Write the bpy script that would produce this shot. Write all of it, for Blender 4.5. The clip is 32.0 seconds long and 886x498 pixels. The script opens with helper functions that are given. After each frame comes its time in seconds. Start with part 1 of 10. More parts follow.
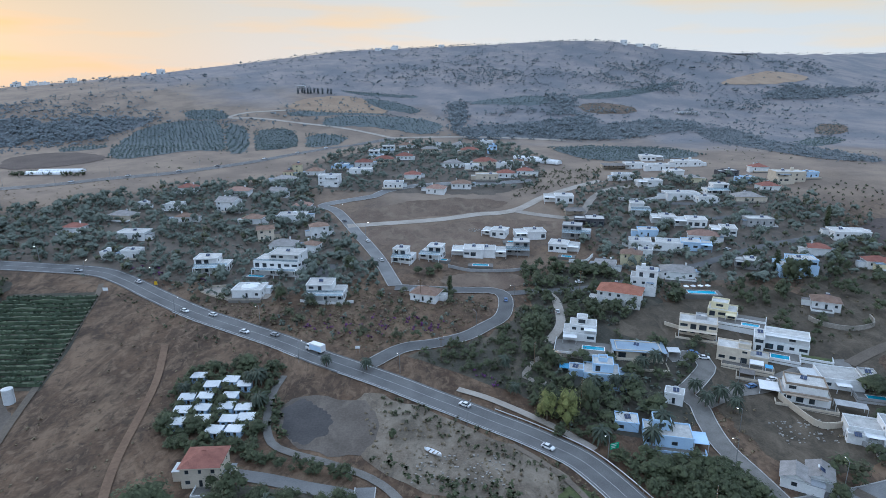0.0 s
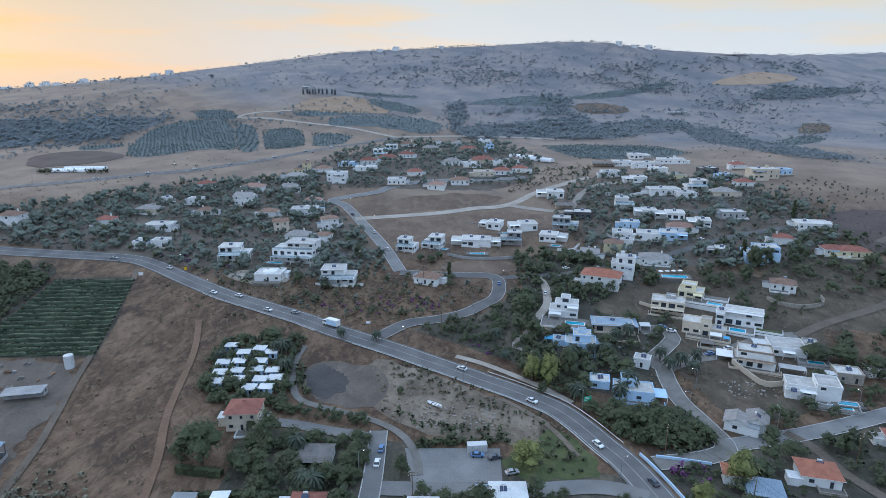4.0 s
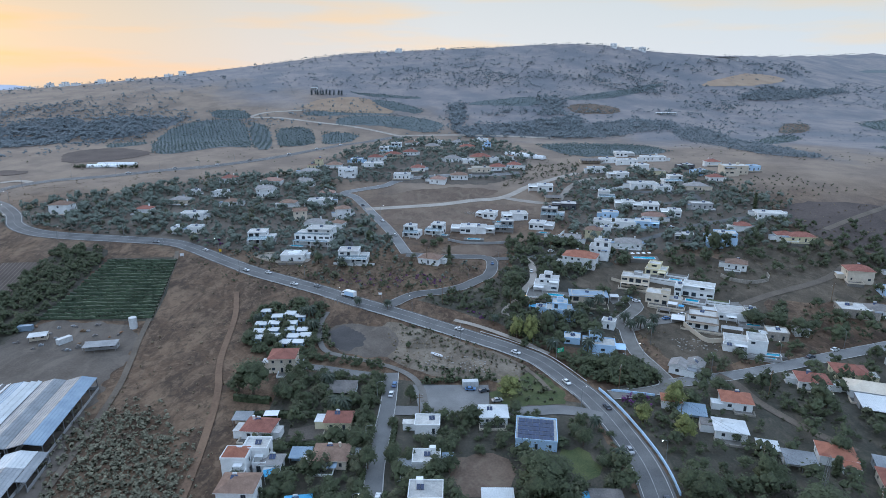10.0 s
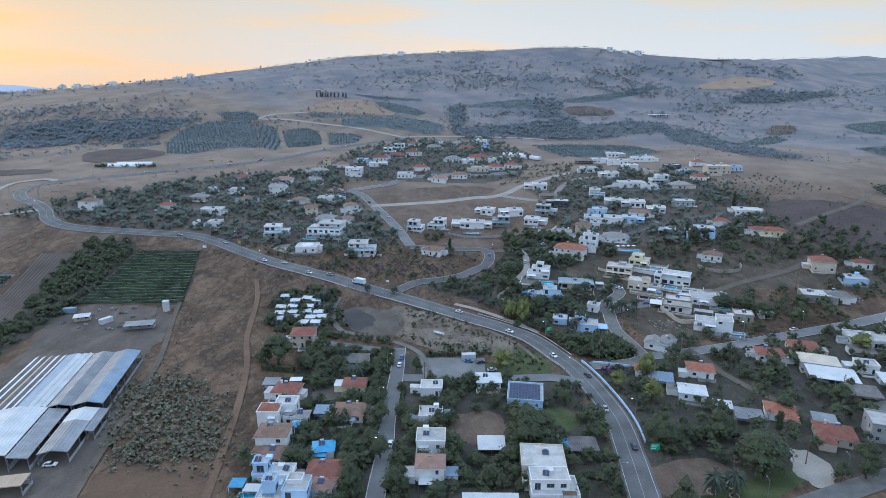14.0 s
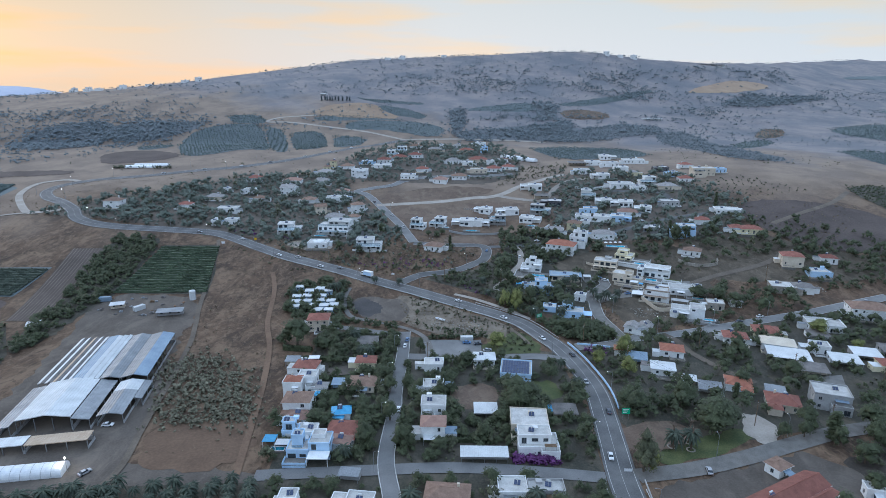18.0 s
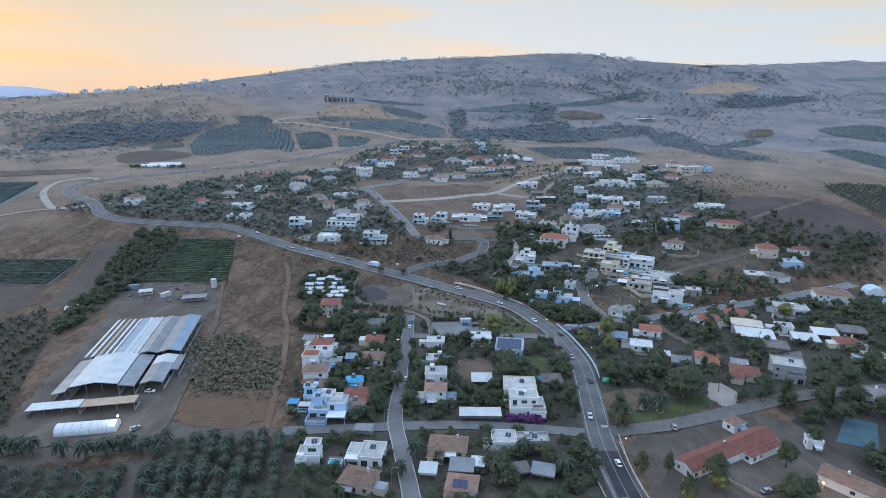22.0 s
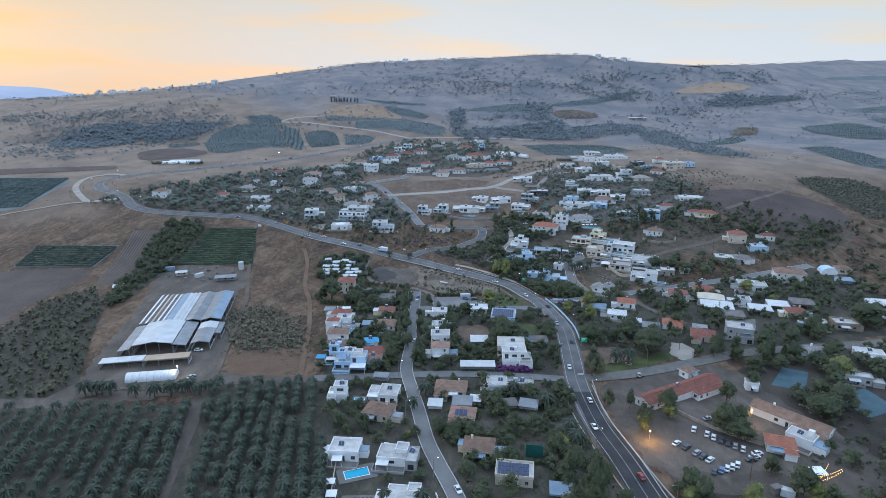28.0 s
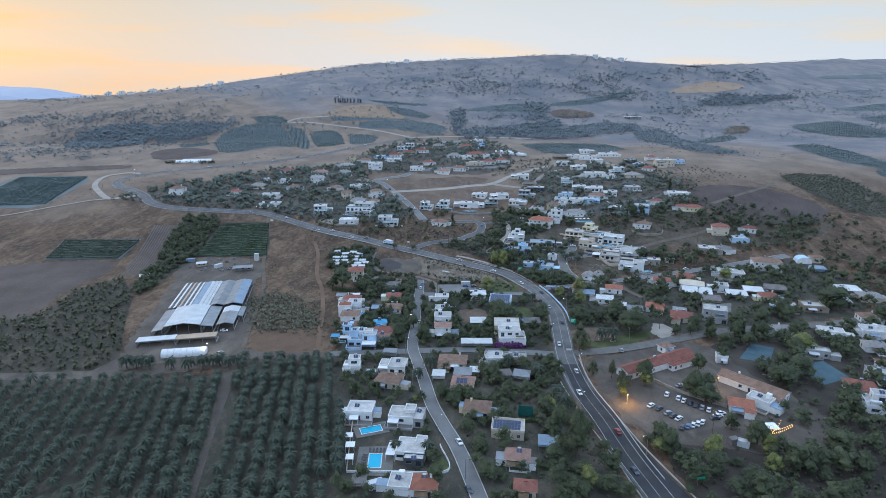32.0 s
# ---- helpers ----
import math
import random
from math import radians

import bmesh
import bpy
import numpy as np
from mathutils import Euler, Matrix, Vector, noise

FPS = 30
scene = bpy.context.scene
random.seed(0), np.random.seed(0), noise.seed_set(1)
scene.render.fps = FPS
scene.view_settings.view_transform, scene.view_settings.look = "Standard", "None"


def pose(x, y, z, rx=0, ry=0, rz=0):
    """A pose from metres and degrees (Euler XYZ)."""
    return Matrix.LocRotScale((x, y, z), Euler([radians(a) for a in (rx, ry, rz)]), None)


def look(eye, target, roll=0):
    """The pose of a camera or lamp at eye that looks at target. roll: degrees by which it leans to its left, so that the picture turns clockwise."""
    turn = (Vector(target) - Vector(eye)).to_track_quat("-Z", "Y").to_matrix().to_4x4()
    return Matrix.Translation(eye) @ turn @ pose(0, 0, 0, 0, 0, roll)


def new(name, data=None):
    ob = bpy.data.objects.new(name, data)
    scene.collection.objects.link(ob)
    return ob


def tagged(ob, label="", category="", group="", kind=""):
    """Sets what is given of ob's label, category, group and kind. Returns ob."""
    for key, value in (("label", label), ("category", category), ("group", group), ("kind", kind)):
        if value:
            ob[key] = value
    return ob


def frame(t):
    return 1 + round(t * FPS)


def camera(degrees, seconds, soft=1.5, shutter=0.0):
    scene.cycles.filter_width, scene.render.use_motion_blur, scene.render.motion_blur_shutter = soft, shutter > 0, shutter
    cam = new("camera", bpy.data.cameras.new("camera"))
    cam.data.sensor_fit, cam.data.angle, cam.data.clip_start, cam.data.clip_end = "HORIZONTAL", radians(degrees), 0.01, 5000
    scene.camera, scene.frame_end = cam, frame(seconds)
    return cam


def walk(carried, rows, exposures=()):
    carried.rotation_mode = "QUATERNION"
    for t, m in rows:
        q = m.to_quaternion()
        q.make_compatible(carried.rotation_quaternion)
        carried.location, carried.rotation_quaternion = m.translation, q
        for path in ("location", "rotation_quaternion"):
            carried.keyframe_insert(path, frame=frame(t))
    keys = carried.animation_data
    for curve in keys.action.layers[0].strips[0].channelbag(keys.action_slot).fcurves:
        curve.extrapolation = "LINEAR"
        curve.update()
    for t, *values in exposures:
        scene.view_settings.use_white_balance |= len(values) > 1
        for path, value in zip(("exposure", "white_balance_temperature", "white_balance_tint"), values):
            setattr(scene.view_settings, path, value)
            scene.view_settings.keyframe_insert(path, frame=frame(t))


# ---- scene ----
cam = camera(74.02, 32.0, soft=0.85)
PATH = [
    (0, look((-0.00, -0.00, 102.99), (-1.51, 96.45, 76.64), -0.22)),
    (1, look((-0.06, -7.91, 104.05), (-1.53, 88.53, 77.64), -0.21)),
    (2, look((-0.06, -15.87, 105.06), (-1.51, 80.55, 78.58), -0.20)),
    (3, look((0.04, -23.85, 105.93), (-1.41, 72.55, 79.36), -0.20)),
    (6, look((0.78, -47.21, 108.16), (-0.76, 49.12, 81.35), -0.23)),
    (7.5, look((0.96, -58.89, 109.28), (-0.63, 37.41, 82.38), -0.20)),
    (9, look((1.10, -70.58, 110.59), (-0.50, 25.71, 83.65), -0.15)),
    (10.5, look((1.09, -82.34, 111.74), (-0.53, 13.94, 84.79), -0.10)),
    (12, look((1.08, -94.05, 112.95), (-0.54, 2.24, 86.00), -0.07)),
    (13, look((0.87, -101.87, 113.84), (-0.75, -5.58, 86.90), -0.05)),
    (14, look((0.74, -109.58, 114.99), (-0.86, -13.28, 88.10), -0.02)),
    (17, look((0.77, -132.73, 118.79), (-0.84, -36.42, 91.94), 0.05)),
    (19, look((0.91, -147.81, 121.39), (-0.73, -51.46, 94.67), 0.06)),
    (21, look((0.88, -162.72, 122.88), (-0.76, -66.40, 96.06), 0.06)),
    (23, look((0.89, -177.89, 123.86), (-0.77, -81.57, 97.02), 0.02)),
    (25, look((0.64, -193.10, 124.77), (-1.01, -96.79, 97.91), -0.02)),
    (28, look((0.18, -215.85, 126.56), (-1.49, -119.59, 99.54), -0.08)),
    (30, look((0.20, -231.08, 127.88), (-1.53, -134.86, 100.70), -0.16)),
    (32, look((0.00, -246.05, 129.72), (-1.80, -149.84, 102.52), -0.27)),
]
walk(cam, PATH, exposures=[(0, 0.26, 6000, 10), (32, 0.26, 6000, 10)])

# ---- world, sun, exposure ----
SUN_AZ = radians(-48)   # bearing of the glow on the horizon, from the +y axis towards +x
world = bpy.data.worlds.new("dusk_sky")
scene.world = world
world.use_nodes = True
wn, wl = world.node_tree.nodes, world.node_tree.links
wn.clear()
w_out = wn.new("ShaderNodeOutputWorld")
w_bg = wn.new("ShaderNodeBackground")
sky = wn.new("ShaderNodeTexSky")
sky.sky_type = "NISHITA"
sky.sun_disc = False
sky.sun_elevation = radians(2.0)
sky.sun_rotation = SUN_AZ
sky.air_density, sky.dust_density, sky.ozone_density = 1.0, 2.5, 1.0
SKY_GAIN, VEIL = 0.10, 0.85
w_tc = wn.new("ShaderNodeTexCoord")
# thin evening veil: warm towards the set sun, blue-grey away from it
w_dot = wn.new("ShaderNodeVectorMath")
w_dot.operation = "DOT_PRODUCT"
w_dot.inputs[1].default_value = (math.sin(SUN_AZ), math.cos(SUN_AZ), -0.1)
w_half = wn.new("ShaderNodeMapRange")
w_half.inputs[1].default_value, w_half.inputs[2].default_value = -1.0, 1.0
w_veil = wn.new("ShaderNodeValToRGB")
ramp_ = w_veil.color_ramp
ramp_.elements[0].position, ramp_.elements[0].color = 0.0, (0.36, 0.43, 0.57, 1)
ramp_.elements[1].position, ramp_.elements[1].color = 1.0, (1.0, 0.68, 0.42, 1)
for pos, col in ((0.5, (0.76, 0.79, 0.79)), (0.83, (0.87, 0.825, 0.775)), (0.93, (0.87, 0.755, 0.645)), (0.98, (0.89, 0.69, 0.49))):
    e = ramp_.elements.new(pos)
    e.color = (*col, 1)
# streaks of cloud lying along the horizon
w_map = wn.new("ShaderNodeMapping")
w_map.inputs["Scale"].default_value = (1.8, 1.8, 16.0)
w_noise = wn.new("ShaderNodeTexNoise")
w_noise.inputs["Scale"].default_value, w_noise.inputs["Detail"].default_value = 1.7, 4.0
w_ramp = wn.new("ShaderNodeValToRGB")
w_ramp.color_ramp.elements[0].position, w_ramp.color_ramp.elements[1].position = 0.5, 0.68
w_ramp.color_ramp.elements[0].color, w_ramp.color_ramp.elements[1].color = (0.93, 0.96, 1.0, 1), (1.12, 0.93, 0.74, 1)
w_cloud = wn.new("ShaderNodeMix")
w_cloud.data_type, w_cloud.blend_type = "RGBA", "MULTIPLY"
w_cloud.inputs[0].default_value = 1.0
w_scale = wn.new("ShaderNodeVectorMath")
w_scale.operation = "SCALE"
w_scale.inputs[3].default_value = SKY_GAIN
w_mix = wn.new("ShaderNodeMix")
w_mix.data_type = "RGBA"
w_mix.inputs[0].default_value = VEIL
wl.new(sky.outputs[0], w_scale.inputs[0])
w_sep = wn.new("ShaderNodeSeparateXYZ")
w_up = wn.new("ShaderNodeMapRange")
w_up.inputs[1].default_value, w_up.inputs[2].default_value = 0.12, 0.55
w_zen = wn.new("ShaderNodeMix")
w_zen.data_type = "RGBA"
w_zen.inputs[7].default_value = (0.74, 0.935, 1.21, 1)   # open blue overhead
wl.new(w_tc.outputs["Generated"], w_sep.inputs[0])
wl.new(w_sep.outputs[2], w_up.inputs[0])
wl.new(w_up.outputs[0], w_zen.inputs[0])
wl.new(w_tc.outputs["Generated"], w_dot.inputs[0])
wl.new(w_dot.outputs["Value"], w_half.inputs[0])
wl.new(w_half.outputs[0], w_veil.inputs[0])
wl.new(w_tc.outputs["Generated"], w_map.inputs[0])
wl.new(w_map.outputs[0], w_noise.inputs["Vector"])
wl.new(w_noise.outputs["Fac"], w_ramp.inputs[0])
wl.new(w_veil.outputs[0], w_cloud.inputs[6])
wl.new(w_ramp.outputs[0], w_cloud.inputs[7])
wl.new(w_scale.outputs[0], w_mix.inputs[6])
wl.new(w_cloud.outputs[2], w_mix.inputs[7])
w_low = wn.new("ShaderNodeMapRange")
w_low.inputs[1].default_value, w_low.inputs[2].default_value = 0.015, 0.16
w_dim = wn.new("ShaderNodeMix")
w_dim.data_type, w_dim.blend_type = "RGBA", "MULTIPLY"
w_dim.inputs[7].default_value = (0.83, 0.87, 0.86, 1)   # the glow fades upwards
wl.new(w_sep.outputs[2], w_low.inputs[0])
wl.new(w_low.outputs[0], w_dim.inputs[0])
wl.new(w_mix.outputs[2], w_dim.inputs[6])
wl.new(w_dim.outputs[2], w_zen.inputs[6])
wl.new(w_zen.outputs[2], w_bg.inputs[0])
w_bg.inputs[1].default_value = 1.0
wl.new(w_bg.outputs[0], w_out.inputs[0])

sun = new("sun", bpy.data.lights.new("sun", "SUN"))
sun.data.energy, sun.data.angle, sun.data.color = 0.5, radians(25), (1.0, 0.88, 0.76)
sun.matrix_world = look((0, 0, 0), (-math.sin(SUN_AZ), -math.cos(SUN_AZ), -0.35))


# ---- materials ----
def mat(name, a, b, scale=0.5, fine=6.0, rough=0.85, bump=0.3, vary=0.12, metal=0.0, wave=None, island=False, spec=0.3, depth=0.05, speckle=0.4):
    """Two colours mixed by coarse and fine noise in metres, a brightness that varies by thing, fine relief."""
    m = bpy.data.materials.new(name)
    m.use_nodes = True
    n, l = m.node_tree.nodes, m.node_tree.links
    bs = n["Principled BSDF"]
    geo = n.new("ShaderNodeNewGeometry")
    coarse, grain = n.new("ShaderNodeTexNoise"), n.new("ShaderNodeTexNoise")
    coarse.inputs["Scale"].default_value, coarse.inputs["Detail"].default_value = scale, 3
    grain.inputs["Scale"].default_value, grain.inputs["Detail"].default_value = fine, 2
    for t in (coarse, grain):
        l.new(geo.outputs["Position"], t.inputs["Vector"])
    mid = n.new("ShaderNodeMath")
    mid.operation = "MULTIPLY_ADD"
    mid.inputs[1].default_value, mid.inputs[2].default_value = speckle, 0.0
    l.new(grain.outputs["Fac"], mid.inputs[0])
    add = n.new("ShaderNodeMath")
    add.operation = "MULTIPLY_ADD"
    add.inputs[1].default_value = 1 - speckle
    l.new(coarse.outputs["Fac"], add.inputs[0])
    l.new(mid.outputs[0], add.inputs[2])
    rng = n.new("ShaderNodeMapRange")
    rng.inputs[1].default_value, rng.inputs[2].default_value = 0.36, 0.64
    l.new(add.outputs[0], rng.inputs[0])
    mix = n.new("ShaderNodeMix")
    mix.data_type = "RGBA"
    mix.inputs[6].default_value, mix.inputs[7].default_value = (*a, 1), (*b, 1)
    l.new(rng.outputs[0], mix.inputs[0])
    hsv = n.new("ShaderNodeHueSaturation")
    l.new(mix.outputs[2], hsv.inputs["Color"])
    val = n.new("ShaderNodeMapRange")
    val.inputs[3].default_value, val.inputs[4].default_value = 1 - vary, 1 + vary
    if island:
        l.new(geo.outputs["Random Per Island"], val.inputs[0])
    else:
        info = n.new("ShaderNodeObjectInfo")
        l.new(info.outputs["Random"], val.inputs[0])
    l.new(val.outputs[0], hsv.inputs["Value"])
    l.new(hsv.outputs[0], bs.inputs["Base Color"])
    bs.inputs["Roughness"].default_value, bs.inputs["Metallic"].default_value = rough, metal
    bs.inputs["Specular IOR Level"].default_value = spec
    src = grain.outputs["Fac"]
    if wave:
        tc = n.new("ShaderNodeTexCoord")
        wv = n.new("ShaderNodeTexWave")
        wv.bands_direction = wave[0]
        wv.inputs["Scale"].default_value = wave[1]
        l.new(tc.outputs["Object"], wv.inputs["Vector"])
        src = wv.outputs["Fac"]
    bp = n.new("ShaderNodeBump")
    bp.inputs["Strength"].default_value, bp.inputs["Distance"].default_value = bump, depth
    l.new(src, bp.inputs["Height"])
    l.new(bp.outputs[0], bs.inputs["Normal"])
    return m


def glow(name, color, strength):
    m = bpy.data.materials.new(name)
    m.use_nodes = True
    bs = m.node_tree.nodes["Principled BSDF"]
    bs.inputs["Base Color"].default_value = (*color, 1)
    bs.inputs["Emission Color"].default_value, bs.inputs["Emission Strength"].default_value = (*color, 1), strength
    return m


M_GROUND = mat("dry_grass", (0.056, 0.034, 0.022), (0.122, 0.075, 0.046), 0.045, 0.9, bump=0.6, depth=0.3, vary=0)


def golden_slopes(m):
    """The plain is brown trodden soil; up the slopes it gives way to pale dry grass in drifts, then to scrub with haze
    painted into its colour.
    """
    n, l = m.node_tree.nodes, m.node_tree.links
    hsv = next(k for k in n if k.type == "HUE_SAT")
    old = hsv.inputs["Color"].links[0].from_socket
    geo = n.new("ShaderNodeNewGeometry")
    sep = n.new("ShaderNodeSeparateXYZ")
    l.new(geo.outputs["Position"], sep.inputs[0])
    drift = n.new("ShaderNodeTexNoise")
    drift.inputs["Scale"].default_value, drift.inputs["Detail"].default_value = 0.012, 5
    l.new(geo.outputs["Position"], drift.inputs["Vector"])
    add = n.new("ShaderNodeMath")
    add.operation = "MULTIPLY_ADD"
    add.inputs[1].default_value = 320.0
    l.new(drift.outputs["Fac"], add.inputs[0])
    l.new(sep.outputs[1], add.inputs[2])
    up = n.new("ShaderNodeMapRange")
    up.inputs[1].default_value, up.inputs[2].default_value = 420.0, 590.0
    l.new(add.outputs[0], up.inputs[0])
    spots = n.new("ShaderNodeTexNoise")
    spots.inputs["Scale"].default_value, spots.inputs["Detail"].default_value = 0.028, 9
    spots.inputs["Roughness"].default_value = 0.62
    l.new(geo.outputs["Position"], spots.inputs["Vector"])
    sp = n.new("ShaderNodeMapRange")
    sp.inputs[1].default_value, sp.inputs[2].default_value = 0.41, 0.6
    l.new(spots.outputs["Fac"], sp.inputs[0])
    pale = n.new("ShaderNodeMix")
    pale.data_type = "RGBA"
    pale.inputs[6].default_value, pale.inputs[7].default_value = (0.184, 0.141, 0.112, 1), (0.258, 0.198, 0.15, 1)
    l.new(sp.outputs[0], pale.inputs[0])
    mix = n.new("ShaderNodeMix")
    mix.data_type = "RGBA"
    l.new(up.outputs[0], mix.inputs[0])
    l.new(old, mix.inputs[6])
    l.new(pale.outputs[2], mix.inputs[7])
    # scrub of the ridge, paled and blued in colour to imitate distance haze
    hazy = n.new("ShaderNodeMix")
    hazy.data_type = "RGBA"
    hazy.inputs[6].default_value, hazy.inputs[7].default_value = (0.188, 0.177, 0.184, 1), (0.25, 0.221, 0.212, 1)
    l.new(sp.outputs[0], hazy.inputs[0])
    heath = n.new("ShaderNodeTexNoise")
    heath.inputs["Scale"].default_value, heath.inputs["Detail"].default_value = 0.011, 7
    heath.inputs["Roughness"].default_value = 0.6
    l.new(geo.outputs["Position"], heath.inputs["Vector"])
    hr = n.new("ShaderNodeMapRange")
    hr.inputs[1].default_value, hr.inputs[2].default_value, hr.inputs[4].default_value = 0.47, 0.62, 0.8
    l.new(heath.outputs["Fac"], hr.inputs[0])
    # darker scrub drifts; their blue is haze in the colour too
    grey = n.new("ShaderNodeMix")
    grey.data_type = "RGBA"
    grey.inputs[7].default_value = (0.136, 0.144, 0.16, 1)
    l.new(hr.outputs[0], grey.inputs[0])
    l.new(hazy.outputs[2], grey.inputs[6])
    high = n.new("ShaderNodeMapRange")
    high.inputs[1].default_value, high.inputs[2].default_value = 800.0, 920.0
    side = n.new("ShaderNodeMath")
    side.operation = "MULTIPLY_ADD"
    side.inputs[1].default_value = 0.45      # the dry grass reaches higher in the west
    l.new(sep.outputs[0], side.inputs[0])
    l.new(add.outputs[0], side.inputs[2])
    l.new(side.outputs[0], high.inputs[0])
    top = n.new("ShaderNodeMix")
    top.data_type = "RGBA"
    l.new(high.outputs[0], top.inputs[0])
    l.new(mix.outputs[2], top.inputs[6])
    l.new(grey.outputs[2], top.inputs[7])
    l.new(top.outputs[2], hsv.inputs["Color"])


def mottled(m, dark, pale, scale, low, high, share=0.75):
    """Drifts of dark and pale dry growth over a ground, in ragged patches of a few metres."""
    n, l = m.node_tree.nodes, m.node_tree.links
    hsv = next(k for k in n if k.type == "HUE_SAT")
    old = hsv.inputs["Color"].links[0].from_socket
    geo = n.new("ShaderNodeNewGeometry")
    for col, off in ((dark, 0.0), (pale, 40.0)):
        mv = n.new("ShaderNodeMapping")
        mv.inputs["Location"].default_value = (off, off, 0)
        mv.inputs["Scale"].default_value = (1.0, 0.6, 1.0)
        l.new(geo.outputs["Position"], mv.inputs[0])
        t = n.new("ShaderNodeTexNoise")
        t.inputs["Scale"].default_value, t.inputs["Detail"].default_value, t.inputs["Roughness"].default_value = scale, 8, 0.68
        t.inputs["Distortion"].default_value = 0.6
        l.new(mv.outputs[0], t.inputs["Vector"])
        r = n.new("ShaderNodeMapRange")
        r.inputs[1].default_value, r.inputs[2].default_value, r.inputs[4].default_value = low, high, share
        l.new(t.outputs["Fac"], r.inputs[0])
        x = n.new("ShaderNodeMix")
        x.data_type = "RGBA"
        x.inputs[7].default_value = (*col, 1)
        l.new(r.outputs[0], x.inputs[0])
        l.new(old, x.inputs[6])
        old = x.outputs[2]
    l.new(old, hsv.inputs["Color"])


mottled(M_GROUND, (0.044, 0.029, 0.02), (0.195, 0.13, 0.084), 0.06, 0.47, 0.62, 0.8)
mottled(M_GROUND, (0.038, 0.026, 0.018), (0.175, 0.12, 0.08), 0.34, 0.51, 0.63, 0.7)
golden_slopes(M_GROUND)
M_SOIL = mat("bare_soil", (0.11, 0.075, 0.056), (0.18, 0.13, 0.096), 0.06, 1.2, bump=0.6, depth=0.2, vary=0.05)
M_PLOUGH = mat("ploughed_soil", (0.065, 0.05, 0.045), (0.11, 0.085, 0.075), 0.05, 0.8, bump=0.8, depth=0.2, vary=0.05)
M_REDSOIL = mat("red_soil", (0.115, 0.072, 0.048), (0.18, 0.115, 0.075), 0.08, 1.0, bump=0.6, depth=0.15)
M_GRASS = mat("green_grass", (0.045, 0.065, 0.025), (0.11, 0.12, 0.05), 0.15, 2.0, bump=0.5, depth=0.1)
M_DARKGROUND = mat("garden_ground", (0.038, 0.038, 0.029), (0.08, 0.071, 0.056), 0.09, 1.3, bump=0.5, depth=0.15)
M_DARKSLOPE = mat("dark_rough_soil", (0.036, 0.03, 0.025), (0.068, 0.056, 0.046), 0.09, 1.3, bump=0.5, depth=0.15)
# village earth, its colour lifted paler to stand in for haze
M_VILLAGE = mat("village_ground", (0.092, 0.077, 0.064), (0.152, 0.124, 0.1), 0.09, 1.3, bump=0.5, depth=0.15)
mottled(M_VILLAGE, (0.064, 0.062, 0.05), (0.22, 0.176, 0.138), 0.14, 0.52, 0.72, 0.6)
M_SAND = mat("pale_dirt", (0.105, 0.083, 0.063), (0.2, 0.163, 0.126), 0.08, 1.5, bump=0.5, depth=0.1)
M_WEEDS = mat("dry_weeds", (0.06, 0.048, 0.034), (0.115, 0.091, 0.065), 0.12, 1.5, bump=0.6, depth=0.2)
M_DARKDIRT = mat("dark_trodden_dirt", (0.05, 0.047, 0.048), (0.084, 0.078, 0.076), 0.09, 1.5, bump=0.3, depth=0.05)
mottled(M_WEEDS, (0.04, 0.034, 0.024), (0.17, 0.135, 0.1), 0.2, 0.5, 0.68, 0.7)
M_GREYDIRT = mat("grey_dirt", (0.082, 0.068, 0.057), (0.138, 0.116, 0.098), 0.07, 1.5, bump=0.3, depth=0.05)
M_ASPHALT = mat("asphalt", (0.09, 0.09, 0.091), (0.15, 0.149, 0.148), 0.12, 3.0, bump=0.2, depth=0.01, rough=0.8)
mottled(M_SOIL, (0.08, 0.06, 0.045), (0.24, 0.19, 0.14), 0.12, 0.5, 0.74)
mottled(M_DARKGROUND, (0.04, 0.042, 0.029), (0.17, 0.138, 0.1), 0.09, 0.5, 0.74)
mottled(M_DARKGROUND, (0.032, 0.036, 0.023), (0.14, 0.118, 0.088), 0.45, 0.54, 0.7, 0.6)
mottled(M_SAND, (0.075, 0.066, 0.05), (0.28, 0.24, 0.19), 0.1, 0.48, 0.7)
mottled(M_SAND, (0.05, 0.045, 0.034), (0.25, 0.215, 0.17), 0.5, 0.55, 0.7, 0.7)
mottled(M_GREYDIRT, (0.06, 0.052, 0.044), (0.2, 0.165, 0.135), 0.08, 0.5, 0.72)
M_STREET = mat("street_asphalt", (0.145, 0.145, 0.145), (0.225, 0.223, 0.22), 0.12, 3.0, bump=0.2, depth=0.01, rough=0.8)
M_NEWASPHALT = mat("dark_asphalt", (0.035, 0.036, 0.04), (0.06, 0.06, 0.064), 0.15, 3.0, bump=0.2, depth=0.01)
M_PATH = mat("dirt_track", (0.27, 0.24, 0.205), (0.38, 0.34, 0.3), 0.12, 1.5, bump=0.4, depth=0.05)
M_TRACK = mat("worn_earth", (0.1, 0.081, 0.064), (0.165, 0.135, 0.107), 0.1, 1.5, bump=0.4, depth=0.05)
# orchard floor: green with a blue haze tint mixed into the colour
M_ORCHARDSOIL = mat("hazed_orchard_floor", (0.098, 0.122, 0.128), (0.138, 0.162, 0.164), 0.03, 0.8, bump=0.4, depth=0.2)
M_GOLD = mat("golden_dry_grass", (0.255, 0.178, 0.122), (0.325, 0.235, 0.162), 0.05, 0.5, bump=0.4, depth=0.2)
# woodland floor, its colour pulled towards blue to imitate haze
M_WOODSOIL = mat("hazed_wood_floor", (0.106, 0.12, 0.13), (0.15, 0.158, 0.166), 0.03, 0.5, bump=0.4, depth=0.2)
